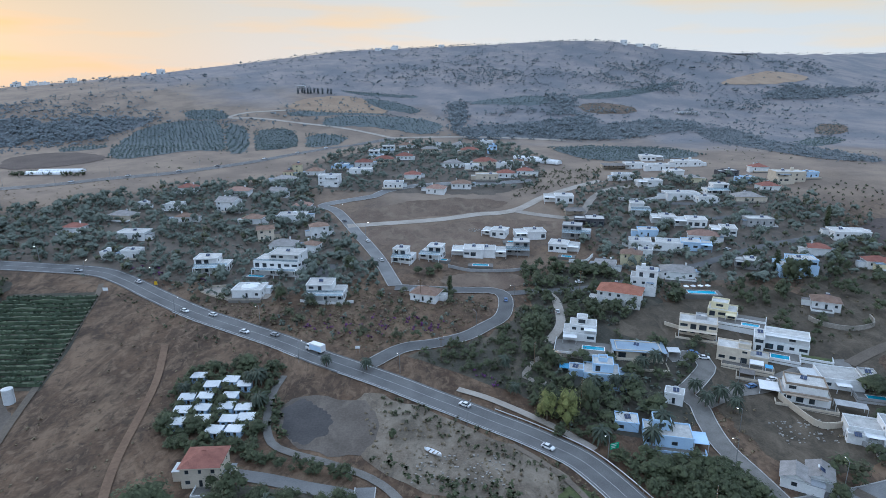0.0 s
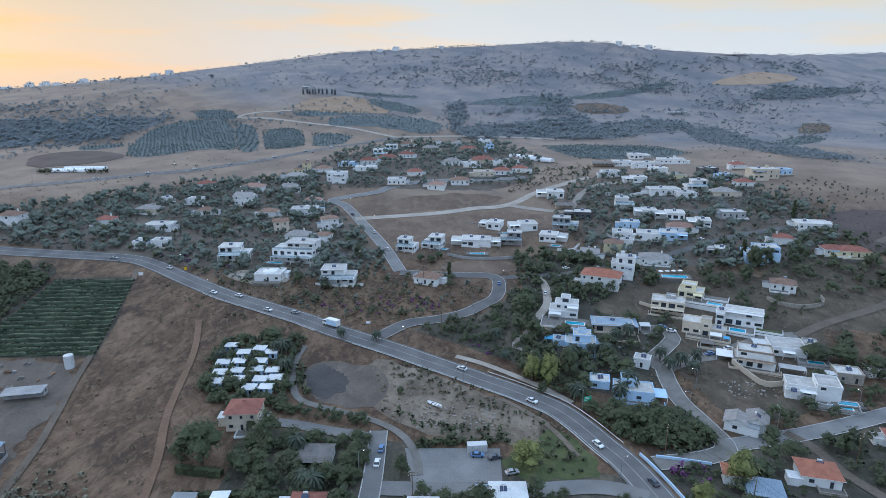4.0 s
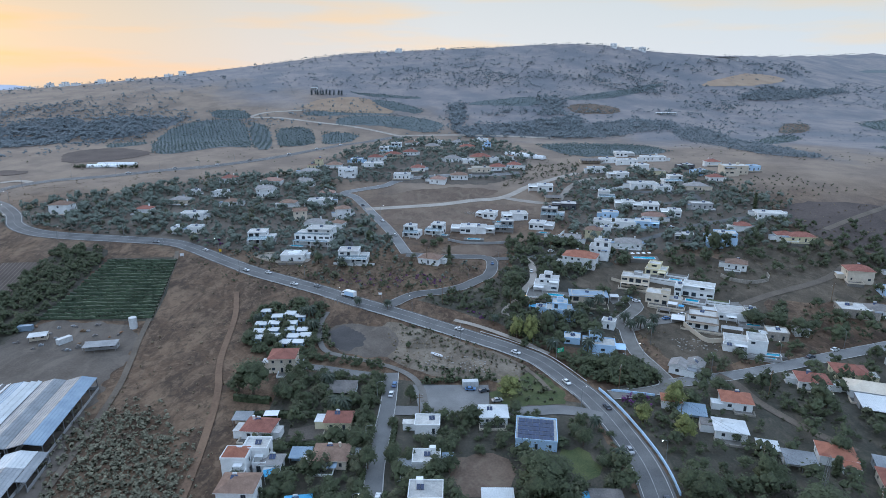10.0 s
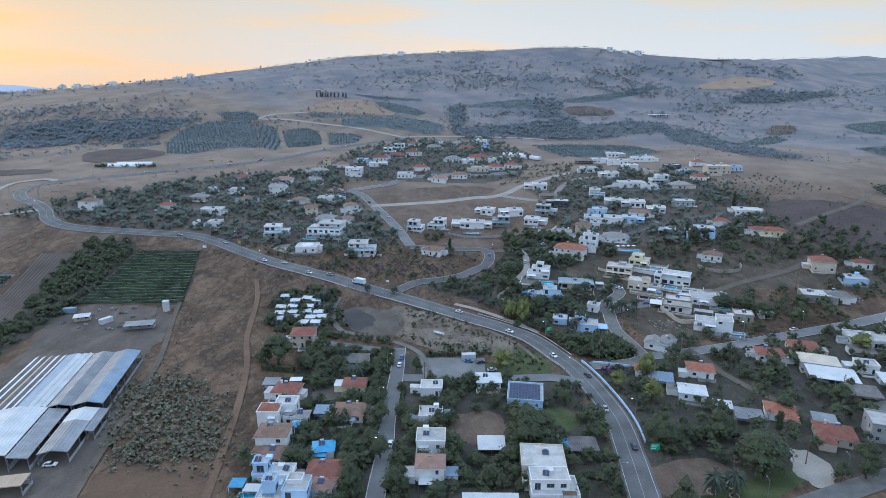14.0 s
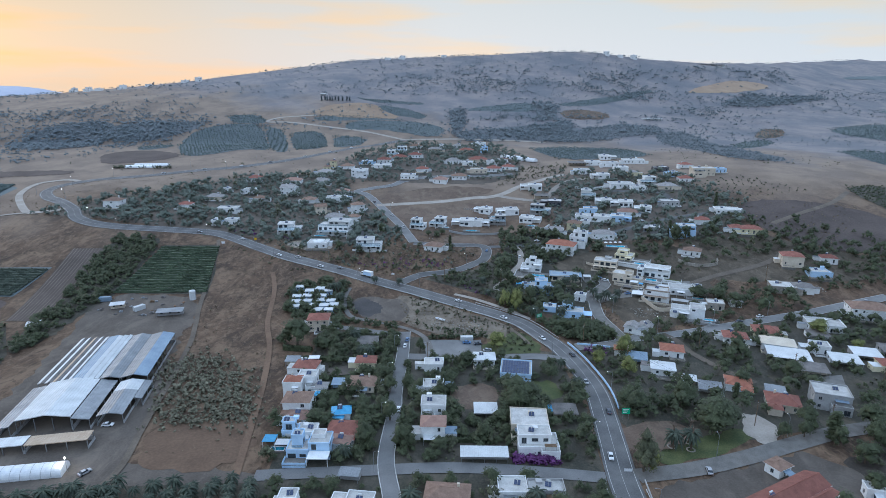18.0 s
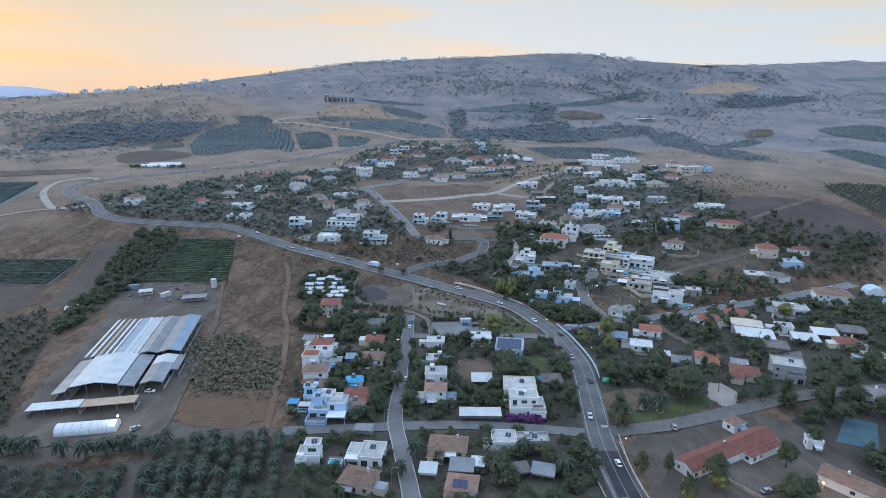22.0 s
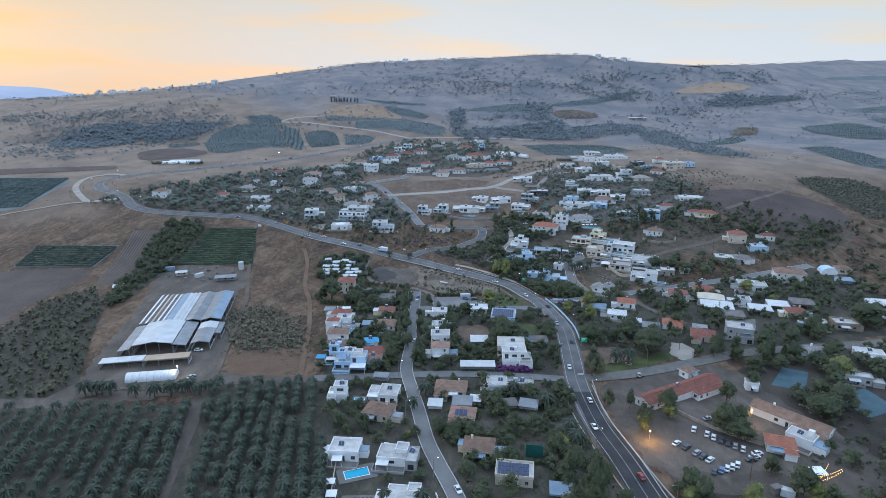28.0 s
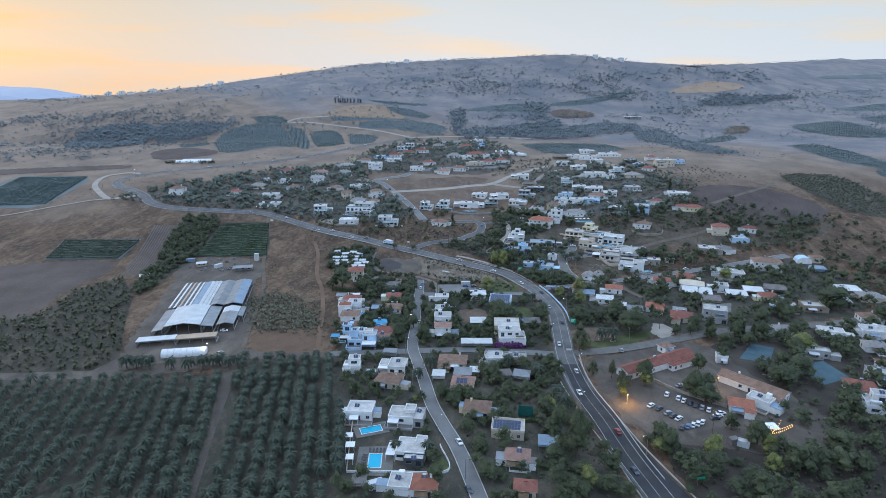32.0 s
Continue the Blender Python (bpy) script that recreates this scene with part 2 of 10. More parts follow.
# distant hills, coloured with the pale blue of haze
M_FARHILL = mat("hazed_far_hills", (0.38, 0.42, 0.52), (0.44, 0.47, 0.56), 0.002, 0.02, bump=0.0, vary=0)
M_PAVING = mat("pale_paving", (0.13, 0.123, 0.113), (0.2, 0.19, 0.176), 0.3, 3.0, bump=0.2, depth=0.01)
M_KERB = mat("kerb_paint", (0.3, 0.295, 0.28), (0.5, 0.49, 0.48), 0.4, 4.0, bump=0.2, depth=0.01)
M_LINE = mat("road_paint", (0.34, 0.34, 0.33), (0.52, 0.52, 0.5), 0.4, 5.0, bump=0.1)
M_WHITE = mat("white_plaster", (0.67, 0.68, 0.68), (0.82, 0.83, 0.83), 0.35, 2.0, bump=0.15, vary=0.06)
M_BLUEW = mat("bluish_plaster", (0.4, 0.57, 0.76), (0.5, 0.67, 0.84), 0.35, 2.0, bump=0.15, vary=0.06)
M_BEIGE = mat("beige_plaster", (0.52, 0.45, 0.36), (0.64, 0.57, 0.47), 0.35, 2.0, bump=0.15)
M_CREAM = mat("cream_plaster", (0.62, 0.55, 0.36), (0.73, 0.67, 0.48), 0.35, 2.0, bump=0.15)
M_GREYW = mat("grey_plaster", (0.3, 0.3, 0.3), (0.42, 0.42, 0.42), 0.35, 2.0, bump=0.15)
M_DARKW = mat("dark_cladding", (0.06, 0.06, 0.07), (0.11, 0.11, 0.12), 0.35, 2.0, bump=0.15)
M_BROWNW = mat("brown_plaster", (0.24, 0.19, 0.15), (0.34, 0.28, 0.22), 0.35, 2.0, bump=0.15)
M_STONE = mat("stone_wall", (0.24, 0.22, 0.19), (0.42, 0.38, 0.33), 0.9, 3.5, bump=0.6, depth=0.08)
M_DECK = mat("roof_deck", (0.36, 0.355, 0.34), (0.56, 0.55, 0.53), 0.4, 2.5, bump=0.1, vary=0.15)
TILE_WAVE = ("Z", 6.0)
M_RED = mat("red_tiles", (0.2, 0.08, 0.062), (0.3, 0.125, 0.095), 0.5, 4.0, bump=0.6, wave=TILE_WAVE, vary=0.18)
M_ORANGE = mat("orange_tiles", (0.27, 0.105, 0.07), (0.38, 0.16, 0.105), 0.5, 4.0, bump=0.6, wave=TILE_WAVE, vary=0.12)
M_PINK = mat("faded_tiles", (0.25, 0.15, 0.12), (0.34, 0.215, 0.17), 0.5, 4.0, bump=0.6, wave=TILE_WAVE, vary=0.15)
M_BROWN = mat("brown_tiles", (0.19, 0.12, 0.09), (0.3, 0.2, 0.15), 0.5, 4.0, bump=0.6, wave=TILE_WAVE, vary=0.15)
M_GREYT = mat("grey_tiles", (0.24, 0.23, 0.22), (0.36, 0.34, 0.33), 0.5, 4.0, bump=0.6, wave=TILE_WAVE, vary=0.15)
M_SHEET = mat("sheet_metal", (0.19, 0.205, 0.22), (0.3, 0.32, 0.34), 0.2, 2.0, rough=0.5, metal=0.3, bump=0.1, vary=0.15)
M_SHEETW = mat("white_sheet_metal", (0.48, 0.5, 0.51), (0.64, 0.66, 0.67), 0.2, 2.0, rough=0.5, bump=0.1, vary=0.06)
M_SHEETB = mat("blue_sheet_metal", (0.19, 0.26, 0.34), (0.27, 0.35, 0.43), 0.2, 2.0, rough=0.5, metal=0.2, bump=0.1)
M_SHEETT = mat("tan_sheet_metal", (0.36, 0.27, 0.19), (0.46, 0.36, 0.27), 0.2, 2.0, rough=0.6, bump=0.1)
M_SHEETD = mat("weathered_sheet", (0.12, 0.115, 0.11), (0.22, 0.2, 0.19), 0.3, 2.0, rough=0.7, bump=0.2)
M_RUST = mat("rusty_sheet", (0.19, 0.1, 0.06), (0.32, 0.22, 0.15), 0.4, 3.0, rough=0.8, bump=0.2)
M_FRAME = mat("window_frame", (0.2, 0.2, 0.2), (0.3, 0.3, 0.3), 1.0, 6.0, rough=0.5, bump=0.05)
M_WOOD = mat("brown_wood", (0.1, 0.065, 0.04), (0.2, 0.135, 0.085), 1.0, 8.0, bump=0.3)
M_STEEL = mat("grey_steel", (0.25, 0.26, 0.27), (0.36, 0.37, 0.38), 1.0, 6.0, rough=0.45, metal=0.6, bump=0.05)
M_BARK = mat("bark", (0.08, 0.06, 0.045), (0.17, 0.13, 0.1), 1.5, 8.0, bump=0.8, depth=0.04)
M_TARP = mat("blue_tarpaulin", (0.05, 0.27, 0.48), (0.08, 0.36, 0.6), 0.8, 4.0, rough=0.5, bump=0.3)
M_CANVAS = mat("white_canvas", (0.7, 0.72, 0.74), (0.85, 0.86, 0.87), 0.8, 4.0, rough=0.7, bump=0.2)
M_PVPANEL = mat("solar_cells", (0.02, 0.035, 0.08), (0.035, 0.055, 0.12), 0.8, 4.0, rough=0.2, spec=0.6, bump=0.02)
M_COURT = mat("blue_court", (0.055, 0.1, 0.125), (0.09, 0.145, 0.17), 0.2, 3.0, bump=0.1)
M_LEAF = mat("dark_leaves", (0.033, 0.042, 0.021), (0.076, 0.09, 0.044), 0.1, 1.5, bump=0.6, depth=0.3, vary=0.22, island=True, rough=0.7, speckle=0.62)
# paler copy of the dark leaves for far trees, haze painted in
M_LEAFFAR = mat("hazed_leaves", (0.078, 0.095, 0.078), (0.15, 0.175, 0.142), 0.1, 1.2, bump=0.5, depth=0.3, vary=0.2, island=True, rough=0.75, speckle=0.62)
M_LEAF2 = mat("olive_leaves", (0.045, 0.05, 0.027), (0.1, 0.104, 0.058), 0.1, 1.5, bump=1.0, depth=0.3, vary=0.3, island=True, rough=0.7, speckle=0.62)
M_LEAF3 = mat("yellow_green_leaves", (0.085, 0.1, 0.03), (0.18, 0.185, 0.06), 0.12, 1.5, bump=0.9, depth=0.25, vary=0.3, island=True, rough=0.7, speckle=0.62)
M_PALM = mat("palm_fronds", (0.028, 0.039, 0.027), (0.062, 0.08, 0.055), 0.35, 2.5, bump=0.2, vary=0.3, island=True, rough=0.6)
M_VINE = mat("vine_leaves", (0.036, 0.056, 0.034), (0.075, 0.1, 0.058), 0.35, 2.5, bump=0.2, vary=0.3, island=True, rough=0.7)
M_BRUSH = mat("grey_brush", (0.11, 0.106, 0.072), (0.2, 0.19, 0.135), 0.15, 1.5, bump=0.8, depth=0.2, vary=0.3, island=True, speckle=0.62)
M_CROP = mat("crop_leaves", (0.048, 0.062, 0.048), (0.09, 0.108, 0.082), 0.2, 2.0, bump=0.4, vary=0.25, island=True)
# hill leaves lightened and blued; the colour stands in for aerial haze
M_HILLLEAF = mat("hazed_hill_leaves", (0.122, 0.147, 0.16), (0.176, 0.2, 0.21), 0.03, 0.6, bump=0.2, vary=0.2, island=True, rough=0.8)
# orchard leaves: greener and darker, haze tint kept in the colour
M_ORCHLEAF = mat("hazed_orchard_leaves", (0.082, 0.112, 0.108), (0.125, 0.156, 0.146), 0.03, 0.6, bump=0.2, vary=0.2, island=True, rough=0.8)
M_DRYBUSH = mat("dry_bush", (0.11, 0.085, 0.055), (0.2, 0.16, 0.1), 0.35, 2.5, bump=0.2, vary=0.3, island=True)
M_BOUGAIN = mat("purple_blossom", (0.085, 0.026, 0.1), (0.16, 0.055, 0.17), 0.5, 3.0, bump=0.2, vary=0.3, island=True)
M_ROCK = mat("field_stone", (0.2, 0.19, 0.175), (0.36, 0.34, 0.31), 0.8, 4.0, bump=0.5, island=True, vary=0.2)
M_RUBBER = mat("tyre_rubber", (0.015, 0.015, 0.015), (0.03, 0.03, 0.03), 2.0, 9.0, bump=0.1)
M_CARS = [mat("car_paint", c, tuple(v * 1.08 for v in c), 0.8, 4.0, rough=0.3, bump=0.0, spec=0.6, vary=0.05)
          for c in ((0.75, 0.76, 0.77), (0.72, 0.73, 0.74), (0.35, 0.36, 0.38), (0.06, 0.07, 0.09), (0.1, 0.2, 0.38), (0.3, 0.04, 0.03))]
M_LAMP = glow("lamp_glow", (1.0, 0.5, 0.12), 4.0)
M_LAMPW = glow("white_lamp_glow", (1.0, 0.95, 0.85), 16.0)
M_GREENSIGN = mat("green_sign", (0.005, 0.34, 0.17), (0.01, 0.4, 0.21), 1.0, 5.0, rough=0.4, bump=0.0)
M_YELLOW = mat("yellow_board", (0.6, 0.36, 0.02), (0.7, 0.45, 0.03), 1.0, 5.0, rough=0.5, bump=0.0)


def glass(name, tint, rough, trans):
    m = mat(name, tint, tint, 1.0, 5.0, rough=rough, bump=0.0, spec=0.6, vary=0.2)
    bs = m.node_tree.nodes["Principled BSDF"]
    bs.inputs["Transmission Weight"].default_value, bs.inputs["IOR"].default_value = trans, 1.45
    return m


M_GLASS = glass("window_glass", (0.05, 0.065, 0.08), 0.08, 0.3)
M_RAILGLASS = glass("railing_glass", (0.6, 0.72, 0.78), 0.05, 0.8)
M_WATER = glass("pool_water", (0.02, 0.42, 0.62), 0.06, 0.15)
M_WATER.node_tree.nodes["Principled BSDF"].inputs["IOR"].default_value = 1.33


# ---- terrain ----
CREST_X = [-3600, -1440, -912, -724, -521, -330, -212, -96, 96, 246, 312, 420, 562, 905, 1404, 3600]
CREST_Y = [840, 912, 960, 960, 1018, 1158, 1188, 1200, 1200, 1212, 1212, 1212, 1212, 1531, 1992, 3100]
CREST_Z = [48, 74, 98, 106, 126, 157, 174, 179, 186, 193, 191, 177, 168, 182, 209, 228]
SLOPE_P = [0.8, 0.8, 0.75, 0.75, 0.75, 1.0, 1.1, 1.2, 1.3, 1.6, 1.8, 2.0, 2.0, 2.0, 2.2, 2.2]


def ramp(v, w):
    return w * np.logaddexp(0.0, v / w)


def bump(x, y, cx, cy, s):
    return np.exp(-((x - cx) ** 2 + (y - cy) ** 2) / (2 * s * s))


def waves(x, y):
    """Gullies and swells of the open hillside, between -1 and 1."""
    a = np.sin(x * 0.0175 + 1.3 * np.sin(y * 0.0092)) * np.cos(y * 0.0142 + 0.8 * np.sin(x * 0.0108))
    b = np.sin(x * 0.044 + y * 0.026 + 2.0 * np.sin(x * 0.0142)) * np.sin(y * 0.039 - x * 0.01)
    return 0.65 * a + 0.35 * b


def height(x, y):
    """Height of the ground: plain, village slope, saddle and the ridge behind."""
    x, y = np.asarray(x, float), np.asarray(y, float)
    village = 0.133 * (ramp(y - 162, 14.4) - ramp(y - 522, 30))
    village = village + 10.8 * bump(x, y, 306, 360, 90) + 6 * bump(x, y, -288, 314, 66) - 6 * bump(x, y, 36, 330, 58)
    cy, cz, p = np.interp(x, CREST_X, CREST_Y), np.interp(x, CREST_X, CREST_Z), np.interp(x, CREST_X, SLOPE_P)
    u = np.clip((y - 606) / (cy - 606), 0, None)
    low = np.minimum(u, 1)
    up = np.where(u < 1, low ** p * (1.18 - 0.18 * low), 1 - 0.25 * np.minimum(np.maximum(u - 1, 0), 2.5))
    rough = np.clip((y - 576) / 180, 0, 1) * np.clip(1.25 - u, 0.15, 1)
    return village + (cz - 48) * up + 2.6 * rough * waves(x, y)


# ---- mesh helpers ----
class Shape:
    """Collects faces of one part, then becomes one mesh."""

    def __init__(self):
        self.v, self.f, self.m = [], [], []

    def quad(self, a, b, c, d, m=0):
        i = len(self.v)
        self.v += [a, b, c, d]
        self.f.append((i, i + 1, i + 2, i + 3))
        self.m.append(m)

    def tri(self, a, b, c, m=0):
        i = len(self.v)
        self.v += [a, b, c]
        self.f.append((i, i + 1, i + 2))
        self.m.append(m)

    def box(self, x0, x1, y0, y1, z0, z1, m=0):
        i = len(self.v)
        self.v += [(x0, y0, z0), (x1, y0, z0), (x1, y1, z0), (x0, y1, z0), (x0, y0, z1), (x1, y0, z1), (x1, y1, z1), (x0, y1, z1)]
        for q in ((3, 2, 1, 0), (4, 5, 6, 7), (0, 1, 5, 4), (1, 2, 6, 5), (2, 3, 7, 6), (3, 0, 4, 7)):
            self.f.append(tuple(i + k for k in q))
            self.m.append(m)

    def tube(self, path, radii, n=8, m=0, cap=True):
        """A round bar along a path of points."""
        rings = []
        for k, p in enumerate(path):
            p = Vector(p)
            a = Vector(path[max(k - 1, 0)])
            b = Vector(path[min(k + 1, len(path) - 1)])
            q = (b - a).to_track_quat("Z", "X")
            ring = []
            for s in range(n):
                t = 2 * math.pi * s / n
                ring.append(len(self.v))
                self.v.append(tuple(p + q @ Vector((radii[k] * math.cos(t), radii[k] * math.sin(t), 0))))
            rings.append(ring)
        for r0, r1 in zip(rings, rings[1:]):
            for s in range(n):
                self.f.append((r0[s], r0[(s + 1) % n], r1[(s + 1) % n], r1[s]))
                self.m.append(m)
        if cap:
            self.f.append(tuple(reversed(rings[0])))
            self.f.append(tuple(rings[-1]))
            self.m += [m, m]

    def mesh(self, name, *mats):
        me = bpy.data.meshes.new(name)
        me.from_pydata(self.v, [], self.f)
        for k in mats:
            me.materials.append(k)
        if len(mats) > 1:
            me.polygons.foreach_set("material_index", self.m)
        me.update()
        return me


def part(name, shape, material, parent, label="", m=None):
    """Links a Shape or a ready mesh as one mesh object under a thing or a part."""
    if isinstance(shape, Shape):
        mats = material if isinstance(material, (list, tuple)) else [material]
        shape = shape.mesh(name, *mats)
    ob = new(name, shape)
    ob.parent = parent
    if m is not None:
        ob.matrix_basis = m
    if label:
        ob["label"] = label
    return ob


def thing(name, x, y, z, rz, label, category, group="", kind=""):
    ob = new(name)
    ob.empty_display_size = 0.5
    ob.matrix_basis = pose(x, y, z, 0, 0, rz)
    return tagged(ob, label, category, group, kind)


def single(name, shape, material, x, y, z, rz, label, category, group="", kind=""):
    mats = material if isinstance(material, (list, tuple)) else [material]
    ob = new(name, shape.mesh(name, *mats) if isinstance(shape, Shape) else shape)
    ob.matrix_basis = pose(x, y, z, 0, 0, rz)
    return tagged(ob, label, category, group, kind)


def gz(x, y):
    return float(height(x, y))


# ---- ground ----
def axis(inner0, inner1, step, outer0, outer1, grow):
    mid = list(np.arange(inner0, inner1 + 0.1, step))
    lo, hi, s = [], [], step
    while (lo[-1] if lo else inner0) > outer0:
        s *= grow
        lo.append((lo[-1] if lo else inner0) - s)
    s = step
    while (hi[-1] if hi else inner1) < outer1:
        s *= grow
        hi.append((hi[-1] if hi else inner1) + s)
    return np.array(lo[::-1] + mid + hi)


gx, gy = axis(-420, 420, 6.0, -4200, 4200, 1.05), axis(-150, 640, 6.0, -3500, 1320, 1.012)
gy = np.concatenate([gy[gy > -700], np.geomspace(1400, 4200, 14)])
gy = np.concatenate([np.linspace(-3500, gy[0] - 60, 14), gy])
XX, YY = np.meshgrid(gx, gy)
ZZ = height(XX, YY)
gv = np.stack([XX, YY, ZZ], -1).reshape(-1, 3)
cols = len(gx)
idx = (np.arange(len(gy) - 1)[:, None] * cols + np.arange(cols - 1)[None, :]).reshape(-1)
gf = np.stack([idx, idx + 1, idx + cols + 1, idx + cols], -1)
g_me = bpy.data.meshes.new("ground")
g_me.from_pydata(gv.tolist(), [], gf.tolist())
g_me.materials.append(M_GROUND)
g_me.polygons.foreach_set("use_smooth", [True] * len(gf))
tagged(new("ground", g_me), "dry brown grassland rising to a scrubby ridge", "ground", kind="structure")


def inside(px, py, poly):
    """Which of the points lie within the polygon."""
    px, py = np.asarray(px, float), np.asarray(py, float)
    hit = np.zeros(px.shape, bool)
    for (x0, y0), (x1, y1) in zip(poly, poly[1:] + poly[:1]):
        cross = (y0 > py) != (y1 > py)
        with np.errstate(divide="ignore", invalid="ignore"):
            hit ^= cross & (px < (x1 - x0) * (py - y0) / (y1 - y0) + x0)
    return hit


def rounded(poly, times=2):
    for _ in range(times):
        out = []
        for (x0, y0), (x1, y1) in zip(poly, poly[1:] + poly[:1]):
            out += [(x0 * 0.75 + x1 * 0.25, y0 * 0.75 + y1 * 0.25), (x0 * 0.25 + x1 * 0.75, y0 * 0.25 + y1 * 0.75)]
        poly = out
    return poly


def ragged(poly, step=2.5, amount=1.5):
    """An outline worn uneven by growth and wheels."""
    out = []
    for (x0, y0), (x1, y1) in zip(poly, poly[1:] + poly[:1]):
        L = math.hypot(x1 - x0, y1 - y0)
        n = max(1, int(L / step))
        for i in range(n):
            x, y = x0 + (x1 - x0) * i / n, y0 + (y1 - y0) * i / n
            k = math.sin(x * 0.31 + 2.1 * math.sin(y * 0.23)) + 0.7 * math.sin(y * 0.83 + x * 0.67) + 0.5 * math.sin(x * 1.9 - y * 1.3)
            out.append((x + (y1 - y0) / max(L, 0.01) * k * amount * 0.6, y - (x1 - x0) / max(L, 0.01) * k * amount * 0.6))
    return out


def patch(name, poly, material, lift, label, category="field", soft=2, step=4.0):
    """A piece of ground of its own surface, laid on the terrain."""
    poly = rounded(list(poly), soft)
    if soft:
        poly = ragged(poly)
    bm = bmesh.new()
    bm.faces.new([bm.verts.new((x, y, 0)) for x, y in poly])
    xs, ys = [p[0] for p in poly], [p[1] for p in poly]
    for k, (lo, hi) in enumerate(((min(xs), max(xs)), (min(ys), max(ys)))):
        n = max(1, int((hi - lo) / step))
        for i in range(1, n):
            co, no = [0, 0, 0], [0, 0, 0]
            co[k], no[k] = lo + (hi - lo) * i / n, 1
            bmesh.ops.bisect_plane(bm, geom=bm.verts[:] + bm.edges[:] + bm.faces[:], plane_co=co, plane_no=no)
    for v in bm.verts:
        v.co.z = gz(v.co.x, v.co.y) + lift
    me = bpy.data.meshes.new(name)
    bm.to_mesh(me)
    bm.free()
    if sum(p.normal.z for p in me.polygons) < 0:
        me.flip_normals()
    me.materials.append(material)
    return tagged(new(name, me), label, category, kind="structure")


# ---- roads ----
ROADS = []


def smooth_line(pts, step=3.0):
    """Evenly spaced points on a soft curve through pts."""
    p = [Vector((x, y)) for x, y in pts]
    p = [p[0] * 2 - p[1]] + p + [p[-1] * 2 - p[-2]]
    out = []
    for a, b, c, d in zip(p, p[1:], p[2:], p[3:]):
        n = max(1, int((c - b).length / step))
        for i in range(n):
            t = i / n
            out.append(0.5 * ((2 * b) + (c - a) * t + (2 * a - 5 * b + 4 * c - d) * t * t + (3 * b - a - 3 * c + d) * t ** 3))
    out.append(p[-2])
    return out


def sides(line):
    out = []
    for k in range(len(line)):
        d = (line[min(k + 1, len(line) - 1)] - line[max(k - 1, 0)]).normalized()
        out.append(Vector((d.y, -d.x)))
    return out


def strip(shape, line, off0, off1, lift0, lift1, k0=0, k1=None, cuts=1):
    nrm = sides(line)
    k1 = len(line) - 1 if k1 is None else k1
    for k in range(k0, k1):
        for c in range(cuts):
            row = []
            for kk, fr in ((k, c / cuts), (k, (c + 1) / cuts), (k + 1, (c + 1) / cuts), (k + 1, c / cuts)):
                q = line[kk] + nrm[kk] * (off0 + (off1 - off0) * fr)
                row.append((q.x, q.y, gz(q.x, q.y) + lift0 + (lift1 - lift0) * fr))
            shape.quad(row[3], row[2], row[1], row[0])


def road(name, width, pts, material, label, lift=0.16, kerbs=False, centre=False, edges=False, guard=None):
    line = smooth_line(pts)
    lift += 0.006 * len(ROADS)
    ROADS.append((np.array([[p.x, p.y] for p in line]), width / 2))
    body = Shape()
    strip(body, line, -width / 2, width / 2, lift, lift, cuts=2)
    ob = single(name, body, material, 0, 0, 0, 0, label, "road", kind="structure")
    if edges:
        for s in (-1, 1):
            e = Shape()
            o = s * (width / 2 - 0.9)
            strip(e, line, o - 0.09, o + 0.09, lift + 0.02, lift + 0.02)
            part("edge_line", e, M_LINE, ob)
    if centre:
        e = Shape()
        strip(e, line, -0.07, 0.07, lift + 0.02, lift + 0.02)
        part("centre_line", e, M_LINE, ob)
    if kerbs:
        for s in (-1, 1):
            e = Shape()
            a, b = s * width / 2, s * (width / 2 + 0.3)
            strip(e, line, min(a, b), max(a, b), lift + 0.15, lift + 0.15)
            strip(e, line, a, a + s * 0.01, lift - 0.05, lift + 0.15)
            part("kerb", e, M_KERB, ob)
    return ob, line


MAIN = [(-62, 634), (-102, 600), (-141, 538), (-171, 497), (-216, 462), (-257, 443), (-295, 421), (-331, 408), (-354, 390), (-358, 369), (-343, 347),
        (-323, 332), (-300, 311), (-286, 293), (-267, 282), (-244, 278), (-207, 277), (-176, 275), (-158, 267), (-134, 251), (-109, 235), (-86, 223),
        (-67, 213), (-51, 203), (-41, 197.5), (-30, 191.5), (-19.5, 185.5), (-10, 179.5), (0.5, 173), (11, 166), (21, 159.5), (29.5, 153), (37, 146), (42.5, 137), (47, 127.5), (52, 116.5), (56.5, 99), (59.5, 77), (58.5, 57), (57, 40), (55, 15), (56, -14),
        (60, -38), (63, -62), (67, -83), (74, -120), (84, -160), (100, -220), (122, -320)]
road("main_road", 10.0, MAIN, M_ASPHALT, "grey asphalt two-lane main road winding up the hill", lift=0.2, centre=True, edges=True)
road("village_road", 6.4, [(-27, 266), (-40, 302), (-57, 337), (-74, 370), (-85, 380), (-73, 390), (-55, 401), (-47, 413), (-30, 425), (-4, 432), (30, 434), (60, 440)], M_STREET, "pale asphalt village road between empty plots", kerbs=True)
road("cross_road", 6.0, [(-63, 345), (-44, 351), (-9, 363), (16, 374), (31, 377), (45, 384), (64, 404), (87, 421), (110, 436)], M_PATH, "pale unsurfaced road beside bare building plots")
road("plot_road", 5.0, [(42, 380), (58, 372), (78, 366), (88, 381), (96, 398), (113, 416), (140, 420)], M_PATH, "pale unsurfaced lane to hillside villas")
